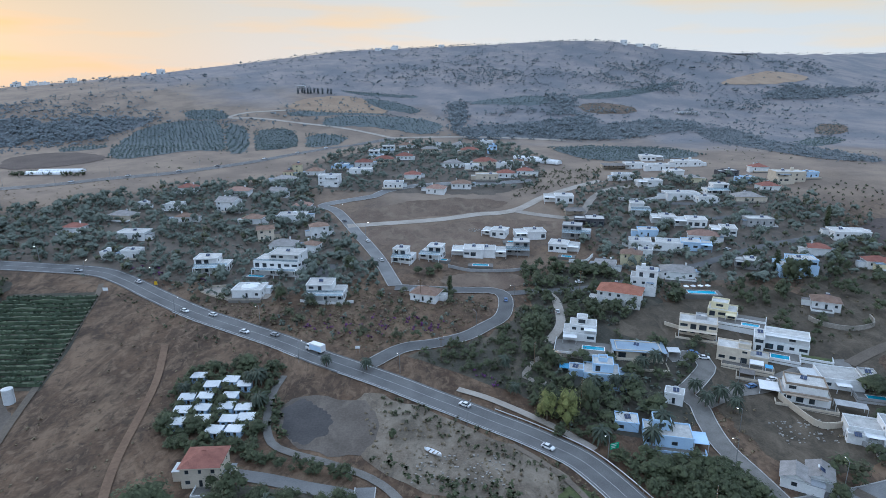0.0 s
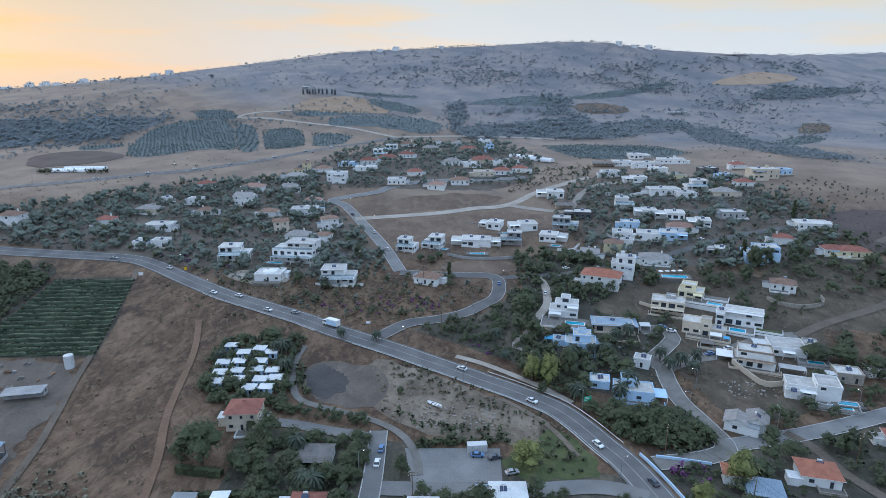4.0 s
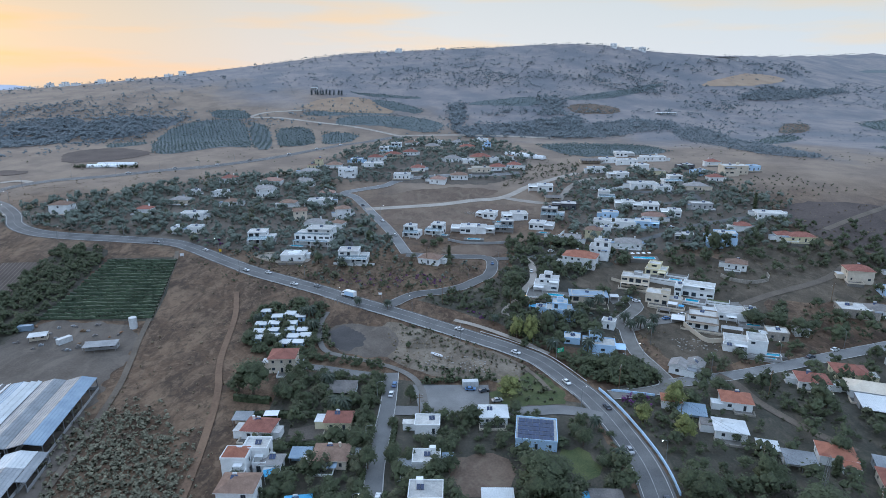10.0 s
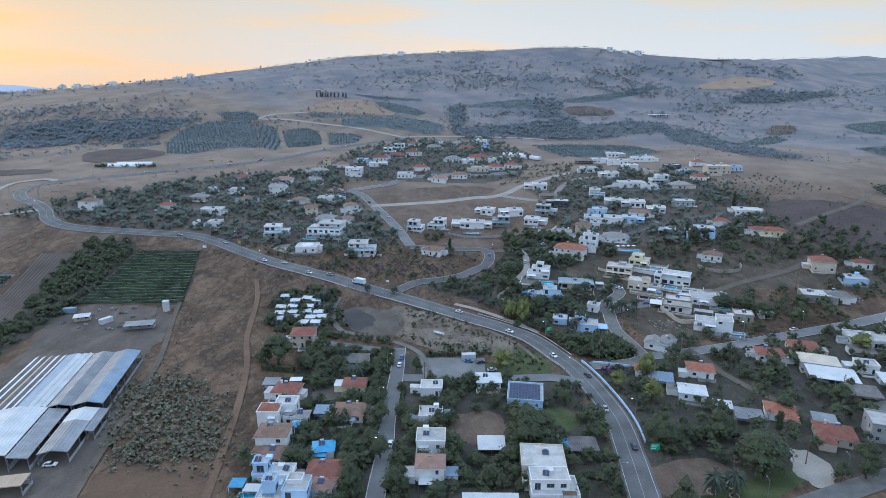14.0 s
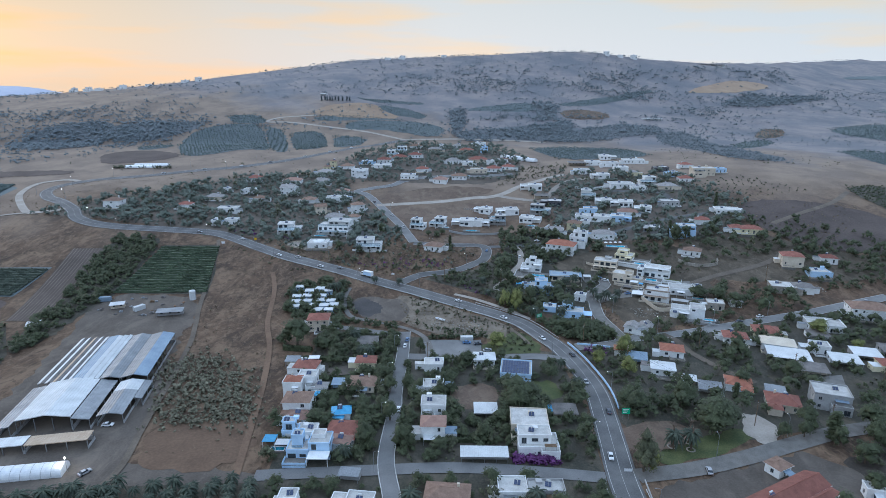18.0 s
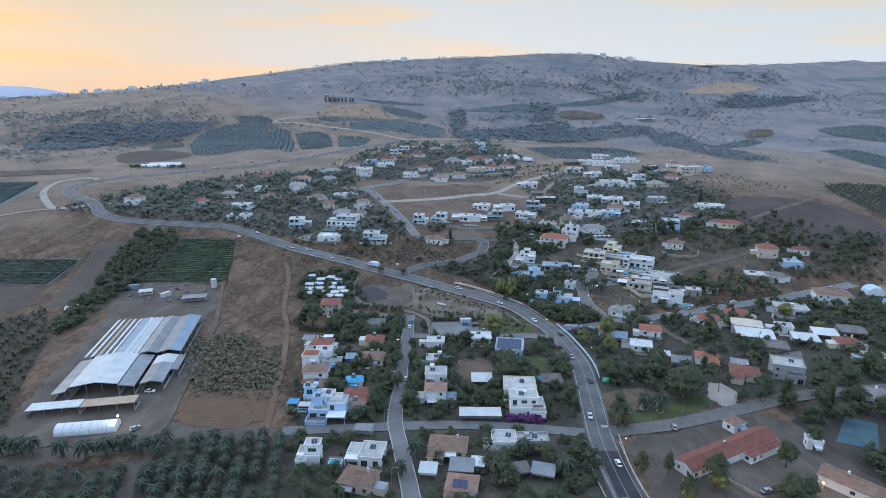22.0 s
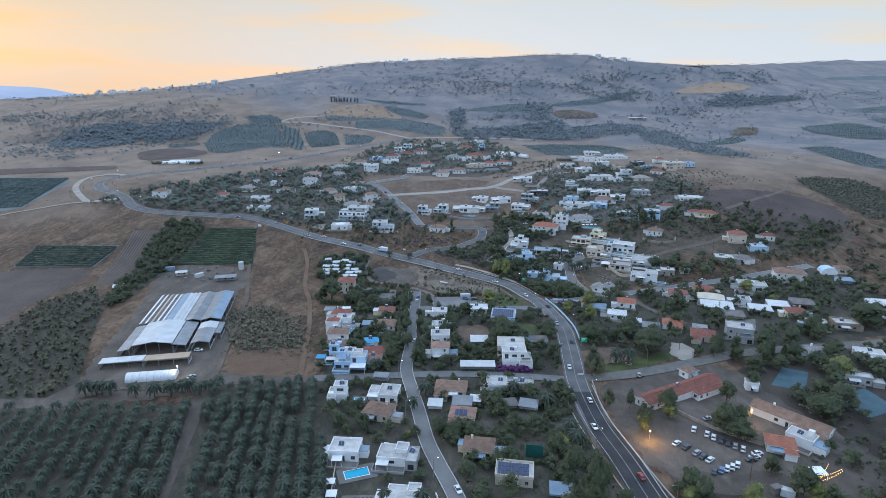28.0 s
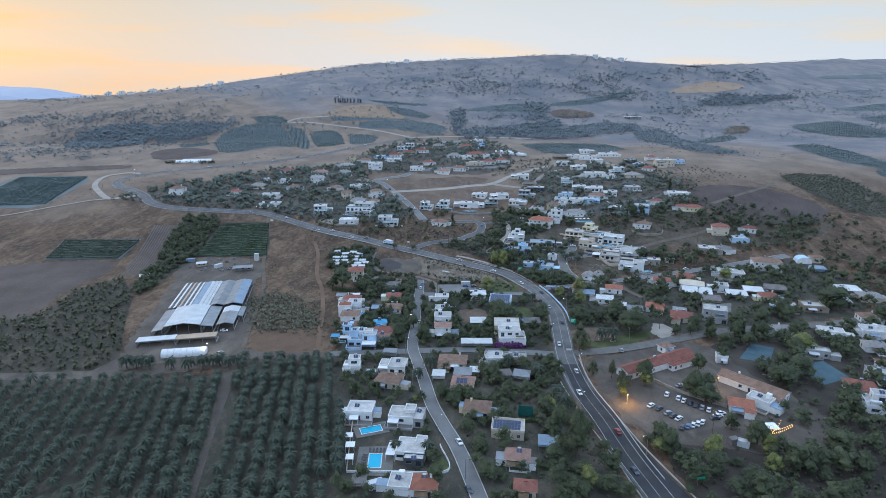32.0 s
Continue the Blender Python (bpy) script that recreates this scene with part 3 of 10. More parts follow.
road("junction_road", 6.2, [(-30, 198), (-19, 209), (-6, 213), (6, 219), (14, 227), (21, 235), (24, 246), (24, 258), (19, 263), (7, 263), (-8, 263), (-27, 264)], M_ASPHALT, "asphalt side road climbing into the village", kerbs=True, lift=0.18)
road("lane", 5.0, [(24, 260), (43, 263), (54, 264), (81, 270), (100, 280), (123, 286), (136, 292), (156, 301), (173, 307), (200, 312)], M_ASPHALT, "narrow asphalt lane between villas")
road("lane", 4.0, [(44, 263), (47, 254), (47, 242), (45, 228), (38, 214)], M_PATH, "narrow dirt lane down a bushy slope")
road("hill_lane", 5.0, [(155, 348), (178, 350), (183, 356), (179, 367), (160, 374), (140, 380)], M_ASPHALT, "curving asphalt lane among hillside villas")
road("villa_street", 6.0, [(60, 118), (76, 121), (84, 126), (83, 138), (80, 152), (80, 164), (81, 174), (79, 180), (86, 188), (93, 197), (91, 204), (81, 203)], M_PAVING, "pale curving street past white villas", kerbs=True)
road("villa_street", 6.0, [(82, 174), (95, 181), (107, 184), (120, 191), (135, 197), (145, 198)], M_PAVING, "pale paved street between villas")
road("east_street", 6.0, [(86, 127), (107, 132), (124, 137), (150, 146), (174, 154), (196, 161), (215, 168), (250, 180)], M_STREET, "grey asphalt street through gardens", kerbs=True)
road("hill_track", 4.0, [(145, 198), (163, 208), (200, 224), (222, 240)], M_TRACK, "pale dirt track up a bare slope")
road("hill_track", 4.0, [(237, 287), (264, 302), (300, 322), (330, 350)], M_TRACK, "pale dirt track over a dark slope")
road("garden_street", 5.2, [(-23, 134), (-22, 111), (-22, 94), (-22, 74), (-21, 57), (-21, 30), (-17, 10), (-13, -8), (-9, -27), (-4, -42), (2, -59), (8, -83), (16, -120), (27, -170), (40, -240), (54, -320)], M_STREET, "straight asphalt street between garden plots", kerbs=True)
road("parking_road", 6.0, [(-22, 106.5), (-6, 106), (13, 105.6), (28, 106.5), (38, 107.5), (46, 106.5), (53, 103)], M_STREET, "asphalt slip road beside the car park", lift=0.18)
road("footway", 2.6, [(-60, 190), (-61, 179), (-58.4, 163.6), (-53.9, 153.4), (-47.3, 149), (-35.5, 144.5), (-22.2, 137.9), (-14.1, 129.9), (-10.1, 120), (-9, 112)], M_PAVING, "pale curving footway round the playing ground")
road("access_lane", 4.5, [(-61.4, 139.4), (-50.4, 137.2), (-39.2, 134), (-28.6, 131.5), (-23, 129.5)], M_STREET, "grey access lane to the red-roofed house")
road("cross_street", 5.6, [(-62, 20), (-41, 22), (-18, 24), (-5, 25), (12, 25), (34, 23), (50, 21)], M_STREET, "asphalt cross street between gardens")
road("access_road", 7.0, [(60, 22), (80, 26), (101, 33), (121, 41), (143, 49), (175, 55), (210, 60), (260, 75)], M_PAVING, "pale access road beside the long red-roofed hall")
road("lane", 3.6, [(106, 134), (110.3, 126.6), (111.9, 114.9), (115.8, 104.5), (120.7, 94.9), (128, 84)], M_TRACK, "pale dirt lane between garden plots")
road("footpath", 1.8, [(18, 153), (25, 146), (31, 138), (35, 130), (38, 121)], M_TRACK, "trodden dirt path below the road bank")
road("footpath", 2.6, [(2, 182.5), (11, 178), (19, 172.5), (26, 167), (34, 160), (42, 151)], M_PATH, "pale footway beside the main road")
road("footpath", 2.2, [(41, 209), (36, 206), (30, 199), (26, 190), (33, 186)], M_PATH, "pale narrow path round a bushy bank")
road("farm_track", 2.4, [(-156, 2), (-142, 10), (-115, 8), (-107, 20), (-112, 49), (-124, 112), (-132, 140), (-140, 165), (-150, 205), (-160, 245), (-166, 262)], M_TRACK, "dusty farm track beside the sheds")
road("farm_track", 2.6, [(-68, 20), (-72, 45), (-78, 80), (-86, 115), (-96, 145), (-104, 185), (-112, 210)], M_REDSOIL, "worn wheel track along a dry field")
road("gravel_loop", 5.5, [(-350, 402), (-362, 407), (-372.3, 404.5), (-383.5, 395.8), (-383.1, 377.3), (-373.5, 354.3), (-350.6, 324.6), (-332.1, 305.8), (-320.3, 306.5), (-306, 311)], M_PATH, "pale gravel loop beside the road bend")
road("farm_track", 3.0, [(-332, 305), (-352.5, 300.8), (-383.6, 285.1), (-404.1, 272.4), (-460, 245)], M_PATH, "pale dirt track through dry grass")
road("far_road", 6.0, [(-62, 634), (0, 640), (60, 640), (120, 628)], M_PATH, "pale road crossing the valley below the ridge")
road("far_road", 5.0, [(-62, 634), (-110, 668), (-170, 690), (-230, 712), (-265, 715), (-250, 735), (-200, 745)], M_PATH, "pale curving road among orchards")


# ---- houses ----
FOOT = []   # footprints: x, y, half width, half depth, turn
WIN = {}


def framed(name, xs, zs, sill, pane):
    """A window frame as one connected piece: bars between the lines xs and zs, openings with reveals, a sill lip."""
    me = bpy.data.meshes.new(name)
    v, f, m = [], [], []
    nx, nz = len(xs), len(zs)
    for z in zs:
        for x in xs:
            v.append((x, 0.08, z))

    def at(i, k):
        return k * nx + i
    for k in range(nz - 1):
        for i in range(nx - 1):
            q = [at(i, k), at(i + 1, k), at(i + 1, k + 1), at(i, k + 1)]
            if i % 2 == 1 and k % 2 == 1:
                b = len(v)
                v += [(v[n][0], 0.12, v[n][2]) for n in q]
                for a in range(4):
                    f.append((q[a], q[(a + 1) % 4], b + (a + 1) % 4, b + a))
                    m.append(0)
                if pane:
                    f.append((b, b + 1, b + 2, b + 3))
                    m.append(1)
            else:
                f.append(tuple(q))
                m.append(0)
    if sill:
        b = len(v)
        v += [(xs[0] - 0.08, -0.07, 0), (xs[-1] + 0.08, -0.07, 0), (xs[-1] + 0.08, -0.07, -0.08), (xs[0] - 0.08, -0.07, -0.08)]
        f += [(b, b + 1, at(nx - 1, 0), at(0, 0)), (b + 3, b + 2, b + 1, b)]
        m += [0, 0]
    me.from_pydata(v, [], f)
    me.materials.append(M_FRAME)
    if pane:
        me.materials.append(M_GLASS)
    me.polygons.foreach_set("material_index", m)
    return me


def window_meshes(w, h):
    """Frame and pane of a window, cached by size; origin at the opening's lower left, in the wall's plane."""
    key = (round(w, 1), round(h, 1))
    if key not in WIN:
        p = Shape()
        t = 0.07
        p.quad((t, 0.119, t), (w - t, 0.119, t), (w - t, 0.119, h - t), (t, 0.119, h - t))
        WIN[key] = (framed("window", [0, t, w / 2 - t / 2, w / 2 + t / 2, w - t, w], [0, t, h - t, h], True, False), p.mesh("pane", M_GLASS))
    return WIN[key]


def facade(shape, m, width, z0, z1, holes):
    """A wall face of that width with openings cut through it and their reveals; m carries it to its side."""
    xs = sorted({0.0, width, *[a for h in holes for a in (h[0], h[0] + h[2])]})
    zs = sorted({z0, z1, *[a for h in holes for a in (h[1], h[1] + h[3])]})

    def p(x, y, z):
        return tuple(m @ Vector((x, y, z)))
    for xa, xb in zip(xs, xs[1:]):
        for za, zb in zip(zs, zs[1:]):
            cx, cz = (xa + xb) / 2, (za + zb) / 2
            if not any(h[0] < cx < h[0] + h[2] and h[1] < cz < h[1] + h[3] for h in holes):
                shape.quad(p(xa, 0, za), p(xb, 0, za), p(xb, 0, zb), p(xa, 0, zb))
    d = 0.22
    for x, z, w, h in holes:
        shape.quad(p(x, 0, z), p(x, d, z), p(x, d, z + h), p(x, 0, z + h))
        shape.quad(p(x + w, d, z), p(x + w, 0, z), p(x + w, 0, z + h), p(x + w, d, z + h))
        shape.quad(p(x, d, z + h), p(x + w, d, z + h), p(x + w, 0, z + h), p(x, 0, z + h))
        shape.quad(p(x, 0, z), p(x + w, 0, z), p(x + w, d, z), p(x, d, z))


def block(house, x0, x1, y0, y1, z0, z1, material, holes_front=(), holes_left=(), holes_right=(), drop=0.0, detail=True, name="wall"):
    """A storey block with windows on its front and two sides."""
    s = Shape()
    faces = ((Matrix.Translation((x0, y0, 0)), x1 - x0, holes_front),
             (Matrix.Translation((x1, y0, 0)) @ Matrix.Rotation(math.pi / 2, 4, "Z"), y1 - y0, holes_right),
             (Matrix.Translation((x0, y1, 0)) @ Matrix.Rotation(-math.pi / 2, 4, "Z"), y1 - y0, holes_left),
             (Matrix.Translation((x1, y1, 0)) @ Matrix.Rotation(math.pi, 4, "Z"), x1 - x0, ()))
    for m, width, holes in faces:
        facade(s, m, width, z0 - drop, z1, list(holes))
    s.quad((x0, y0, z1), (x1, y0, z1), (x1, y1, z1), (x0, y1, z1))
    s.quad((x0 + 0.3, y0 + 0.3, z0 + 0.1), (x1 - 0.3, y0 + 0.3, z0 + 0.1), (x1 - 0.3, y1 - 0.3, z0 + 0.1), (x0 + 0.3, y1 - 0.3, z0 + 0.1))
    part(name, s, material, house)
    for m, width, holes in faces:
        for x, z, w, h in holes:
            fr, pn = window_meshes(w, h)
            o = part("door" if z < z0 + 0.05 and h > 2.0 and w < 1.2 else "window", fr, None, house, m=m @ Matrix.Translation((x, 0, z)))
            if detail:
                part("pane", pn, None, o)
            else:
                o.data = whole_window(w, h)


WHOLE = {}


def whole_window(w, h):
    """Frame and pane in one mesh, for houses that stay far off."""
    key = (round(w, 1), round(h, 1))
    if key not in WHOLE:
        WHOLE[key] = framed("window", [0, 0.09, w - 0.09, w], [0, 0.09, h - 0.09, h], False, True)
    return WHOLE[key]


def openings(rng, width, z0, n, big=False, door=False):
    """Window openings for n storeys of a wall."""
    out = []
    if width < 0:
        return out
    for k in range(n):
        z = z0 + 3.1 * k
        count = int(width / (3.3 if big else 3.4))
        if count < 1 and width > 2.2:
            count = 1
        for i in range(count):
            w = min(width / count - 0.45, rng.choice((1.7, 2.2, 2.8)) if big else rng.choice((0.9, 1.1, 1.4)))
            if w < 0.6 or rng.random() < 0.3:
                continue
            cx = width * (i + 0.5) / count
            if door and k == 0 and i == count // 2:
                out.append((cx - 0.5, z + 0.02, 1.0, 2.15))
            elif big and rng.random() < 0.5:
                out.append((cx - w / 2, z + 0.15, w, 2.2))
            else:
                out.append((cx - w / 2, z + 0.95, w, 1.25))
    return out


def flat_roof(house, x0, x1, y0, y1, z, material, over=0.0, rim=0.45, deck=M_DECK, name="roof"):
    """Roof slab with a parapet round it."""
    s = Shape()
    x0, x1, y0, y1 = x0 - over, x1 + over, y0 - over, y1 + over
    t = 0.22
    s.box(x0, x1, y0, y1, z + 0.003, z + 0.18, 0)
    for a in ((x0, x1, y0, y0 + t), (x0, x1, y1 - t, y1), (x0, x0 + t, y0 + t, y1 - t), (x1 - t, x1, y0 + t, y1 - t)):
        s.box(*a, z + 0.183, z + 0.18 + rim, 0)
    s.quad((x0 + t, y0 + t, z + 0.19), (x1 - t, y0 + t, z + 0.19), (x1 - t, y1 - t, z + 0.19), (x0 + t, y1 - t, z + 0.19), 1)
    part(name, s, [material, deck], house)


def hip_roof(house, w, d, z, material, gable=False, over=0.55, pitch=0.42, wallmat=M_WHITE, cx=0.0, cy=0.0):
    s = Shape()
    a, b = w / 2 + over, d / 2 + over
    turn = b > a
    if turn:
        a, b = b, a
    h = b * pitch
    r = a - over if gable else a - b
    r = max(r, 0.05)

    def p(x, y, zz):
        return (cx + (y if turn else x), cy + (-x if turn else y), zz)
    e = [p(-a, -b, z), p(a, -b, z), p(a, b, z), p(-a, b, z)]
    r0, r1 = p(-r - (over if gable else 0), 0, z + h), p(r + (over if gable else 0), 0, z + h)
    s.quad(e[0], e[1], r1, r0)
    s.quad(e[2], e[3], r0, r1)
    if gable:
        g0 = [p(-a + over, -b + over, z), p(-a + over, b - over, z), p(-a + over, 0, z + h - over * pitch)]
        g1 = [p(a - over, -b + over, z), p(a - over, b - over, z), p(a - over, 0, z + h - over * pitch)]
        s.tri(g0[1], g0[0], g0[2], 1)
        s.tri(g1[0], g1[1], g1[2], 1)
    else:
        s.tri(e[1], e[2], r1)
        s.tri(e[3], e[0], r0)
    u = [tuple(Vector(q) - Vector((0, 0, 0.16))) for q in e]
    for i in range(4):
        s.quad(u[i], u[(i + 1) % 4], e[(i + 1) % 4], e[i], 1)
    s.quad(u[3], u[2], u[1], u[0], 1)
    ridge = Shape()
    ridge.tube([r0, r1], [0.14, 0.14], 6)
    roof = part("roof", s, [material, wallmat], house)
    part("ridge_tiles", ridge, material, roof)
    return h


HEATER = {}


def heater(house, x, y, z, turn):
    """Roof water tank with its solar panel on a stand."""
    if not HEATER:
        t, pnl = Shape(), Shape()
        t.tube([(-0.65, 0, 1.25), (-0.6, 0, 1.25), (0.6, 0, 1.25), (0.65, 0, 1.25)], [0.16, 0.27, 0.27, 0.16], 10)
        for sx in (-0.45, 0.45):
            t.box(sx - 0.03, sx + 0.03, -0.03, 0.03, 0, 1.0)
        a, b = Vector((0, -1.6, 0.25)), Vector((0, -0.3, 1.05))
        for sx in (-0.95, 0.05):
            pnl.quad((sx, a.y, a.z), (sx + 0.9, a.y, a.z), (sx + 0.9, b.y, b.z), (sx, b.y, b.z))
            pnl.quad((sx, b.y, b.z - 0.06), (sx + 0.9, b.y, b.z - 0.06), (sx + 0.9, a.y, a.z - 0.06), (sx, a.y, a.z - 0.06))
        for sx in (-0.9, 0.9):
            pnl.box(sx - 0.03, sx + 0.03, -0.45, -0.39, 0, 0.95)
            pnl.box(sx - 0.03, sx + 0.03, -1.55, -1.49, 0, 0.25)
        HEATER["tank"], HEATER["panel"] = t.mesh("water_tank", M_SHEETW), pnl.mesh("solar_panel", M_PVPANEL)
    m = pose(x, y, z, 0, 0, turn)
    t = part("water_tank", HEATER["tank"], None, house, "white solar water tank", m)
    part("solar_panel", HEATER["panel"], None, t)


def solar_rows(house, x0, x1, y0, y1, z, tilt=0.18):
    """Rows of photovoltaic panels lying on a roof."""
    one = Shape()
    one.box(0, 1.08, 0, 1.7, 0, 0.05)
    one = one.mesh("solar_panel", M_PVPANEL)
    rows, n = max(1, int((y1 - y0) / 2.3)), max(1, int((x1 - x0) / 1.15))
    for r in range(rows):
        ya = y0 + (y1 - y0) * r / rows
        for i in range(n):
            part("solar_panel", one, None, house, "dark blue solar panel", m=Matrix.Translation((x0 + i * 1.15, ya, z + 0.22)) @ Matrix.Rotation(tilt, 4, "X"))
        s = Shape()
        s.box(x0, x0 + n * 1.15 - 0.07, ya + 1.45, ya + 1.52, z - 0.02, z + 0.2 + 1.45 * tilt)
        part("panel_rail", s, M_STEEL, house)


WALLS = {"-": (M_WHITE, "white"), "pool": (M_WHITE, "white"), "round": (M_WHITE, "white"), "yard": (M_WHITE, "white"), "blue": (M_BLUEW, "pale blue"),
         "lightblue": (M_BLUEW, "light blue"), "beige": (M_BEIGE, "beige"), "cream": (M_CREAM, "cream"), "grey": (M_GREYW, "grey"), "dark": (M_DARKW, "dark grey"),
         "darkyard": (M_DARKW, "dark grey"), "brown": (M_BROWNW, "brown"), "stone": (M_STONE, "rough stone"), "white": (M_WHITE, "white"),
         "brownband": (M_WHITE, "white"), "solar": (M_BLUEW, "pale blue"), "solarbeige": (M_BEIGE, "beige"), "orangecap": (M_WHITE, "white")}
TILES = {"red": (M_RED, "red"), "orange": (M_ORANGE, "orange"), "pink": (M_PINK, "faded pink"), "brown": (M_BROWN, "brown"), "grey": (M_GREYT, "grey"),
         "dark": (M_SHEETD, "dark"), "white": (M_SHEETW, "white"), "beigeroof": (M_BEIGE, "beige"), "solar": (M_PINK, "faded pink"), "-": (M_RED, "red"), "tarp": (M_TARP, "bright blue")}
STOREYS = {1: "one-storey", 2: "two-storey", 3: "three-storey"}
COUNT = [0]


def plot(x, y, w, d, rot):
    """Ground level under a house and how far its base must reach down."""
    r = Matrix.Rotation(radians(rot), 2)
    z = [gz(*(Vector((x, y)) + r @ Vector(c))) for c in ((-w / 2, -d / 2), (w / 2, -d / 2), (w / 2, d / 2), (-w / 2, d / 2))]
    FOOT.append((x, y, w / 2, d / 2, radians(rot)))
    COUNT[0] += 1
    return sum(z) / 4 + 0.15, max(z) - min(z) + 0.6, random.Random(COUNT[0] * 7 + 1)


def far_(y):
    """Far up the hill the side walls show no windows."""
    return 1 if y < 380 else -1


def near(y):
    return y < 85


def flat(x, y, rot, w, d, n, look_="-"):
    """Flat-roofed house."""
    z, drop, rng = plot(x, y, w, d, rot)
    wall, word = WALLS[look_]
    h = thing("house", x, y, z, rot, f"{word} {STOREYS[n]} flat-roofed house with roof tanks among trees", "house")
    det = near(y)
    back = rng.choice((0.0, 0.18, 0.3)) if n > 1 else 0.0
    x0, x1, y0, y1 = -w / 2, w / 2, -d / 2, d / 2
    lower = n - 1 if back else n
    zt = 3.1 * lower + 0.1
    block(h, x0, x1, y0, y1, 0, zt, wall, openings(rng, w, 0, lower, door=True), openings(rng, d * far_(y), 0, lower), openings(rng, d * far_(y), 0, lower), drop, det)
    trim = M_BROWNW if look_ == "brownband" else (M_BLUEW if look_ in ("lightblue", "blue") else wall)
    if back:
        flat_roof(h, x0, x1, y0, y1, zt, trim, 0.12, 0.75)
        s = rng.choice((-1, 1))
        ux0, ux1 = (x0 + w * back, x1) if s > 0 else (x0, x1 - w * back)
        uy0 = y0 + d * rng.choice((0.15, 0.3))
        zz = zt + 0.2
        block(h, ux0 + 0.02, ux1 - 0.02, uy0, y1 - 0.02, zz, zz + 3.0, wall, openings(rng, ux1 - ux0, zz, 1, big=True), openings(rng, y1 - uy0, zz, 1), openings(rng, y1 - uy0, zz, 1), 0, det, "upper_wall")
        flat_roof(h, ux0, ux1, uy0, y1, zz + 3.0, trim, 0.15, 0.4, name="upper_roof")
        top, tx, ty = zz + 3.2, (ux0 + ux1) / 2, (uy0 + y1) / 2
    else:
        flat_roof(h, x0, x1, y0, y1, zt, trim, 0.15, rng.choice((0.3, 0.5, 0.8)))
        top, tx, ty = zt + 0.2, 0, d * 0.1
    if n > 1 and w > 7:
        terrace(h, rng, x0, x1, y0, d, wall, drop, det)
    if look_.startswith("solar"):
        solar_rows(h, x0 + 0.6, x1 - 0.6, y0 + 0.5, y1 - 0.6, top)
    else:
        heater(h, tx + w * rng.uniform(-0.2, 0.2), ty + 0.6, top, rng.choice((0, 8, -12)))
        if rng.random() < 0.5:
            s = Shape()
            a = rng.uniform(-0.3, 0.2) * w
            s.box(a, a + 1.9, ty + 0.3, ty + 1.9, top, top + rng.choice((0.9, 2.2)))
            part("stair_head", s, wall, h)
    if look_ == "orangecap":
        hip_roof(h, w * 0.8, d * 0.8, top + 0.5, M_ORANGE, wallmat=wall)
    if look_ == "round":
        s = Shape()
        s.tube([(0, 0, top - 0.1), (0, 0, top + 0.7), (0, 0, top + 1.2)], [w * 0.3, w * 0.27, 0.4], 18)
        part("dome", s, M_WHITE, h)
    if n == 1 and det and rng.random() < 0.6:
        awning(h, rng, x0, w, y0)
    if w > 6 and not (n > 1 and w > 7) and not look_.startswith("solar") and y < 700:
        annex(h, x0, x1, y0, y1, wall, drop)
    return h


def annex(h, x0, x1, y0, y1, wall, drop):
    """Small lean-tos beside a house and a low-walled paved terrace before it."""
    rng = random.Random(COUNT[0] * 13 + 5)
    for side in rng.choice(((-1,), (1,), (-1, 1))):
        w, d, t = rng.uniform(2.2, 4.6), rng.uniform(2.6, 5.2), rng.uniform(2.1, 2.9)
        a = x1 + 0.02 if side > 0 else x0 - w - 0.02
        b = rng.uniform(y0 - 1, max(y0, y1 - d))
        s = Shape()
        s.box(a, a + w, b, b + d, -drop, t)
        s.box(a - 0.15, a + w + 0.15, b - 0.15, b + d + 0.15, t + 0.003, t + 0.14, 1)
        part("annex", s, [wall, rng.choice((M_DECK, M_SHEETW, M_SHEET, M_SHEETD, M_SHEETB))], h)
    if rng.random() < 0.6:
        w, d = (x1 - x0) * rng.uniform(0.6, 1.1), rng.uniform(2.5, 5.0)
        a = x0 - 0.5 if rng.random() < 0.5 else x1 + 0.5 - w
        s = Shape()
        s.box(a, a + w, y0 - d, y0 - 0.02, -drop - 0.3, 0.02, 1)
        for q in ((a, a + w, y0 - d, y0 - d + 0.2), (a, a + 0.2, y0 - d + 0.2, y0 - 0.05), (a + w - 0.2, a + w, y0 - d + 0.2, y0 - 0.05)):
            s.box(*q, 0.023, 0.75)
        part("terrace", s, [rng.choice((M_WHITE, M_BEIGE, M_STONE, wall)), M_PAVING], h)


def terrace(h, rng, x0, x1, y0, d, wall, drop, det):
    """A lower wing before the front with a walled roof terrace."""
    w = x1 - x0
    tw, td = w * rng.choice((0.45, 0.55, 0.7)), d * rng.choice((0.25, 0.35))
    a = x0 if rng.random() < 0.5 else x1 - tw
    z = 2.7
    block(h, a + 0.03, a + tw - 0.03, y0 - td, y0 - 0.02, 0, z, wall, openings(rng, tw - 0.1, 0, 1, big=True), openings(rng, td, 0, 1), openings(rng, td, 0, 1), drop + 0.4, det, "wing_wall")
    flat_roof(h, a, a + tw, y0 - td, y0 - 0.02, z, wall, 0.08, 0.8, name="roof_terrace")
    s = Shape()
    s.box(a + tw * 0.15, a + tw * 0.8, y0 - td * 0.85, y0 - 0.06, z + 2.5, z + 2.58)
    o = part("shade_roof", s, rng.choice((M_SHEETW, M_WOOD, M_SHEETB, M_CANVAS)), h)
    for px in (a + tw * 0.17, a + tw * 0.78):
        q = Shape()
        q.box(px - 0.05, px + 0.05, y0 - td * 0.83, y0 - td * 0.83 + 0.1, z + 0.2, z + 2.497)
        part("post", q, M_STEEL, o)


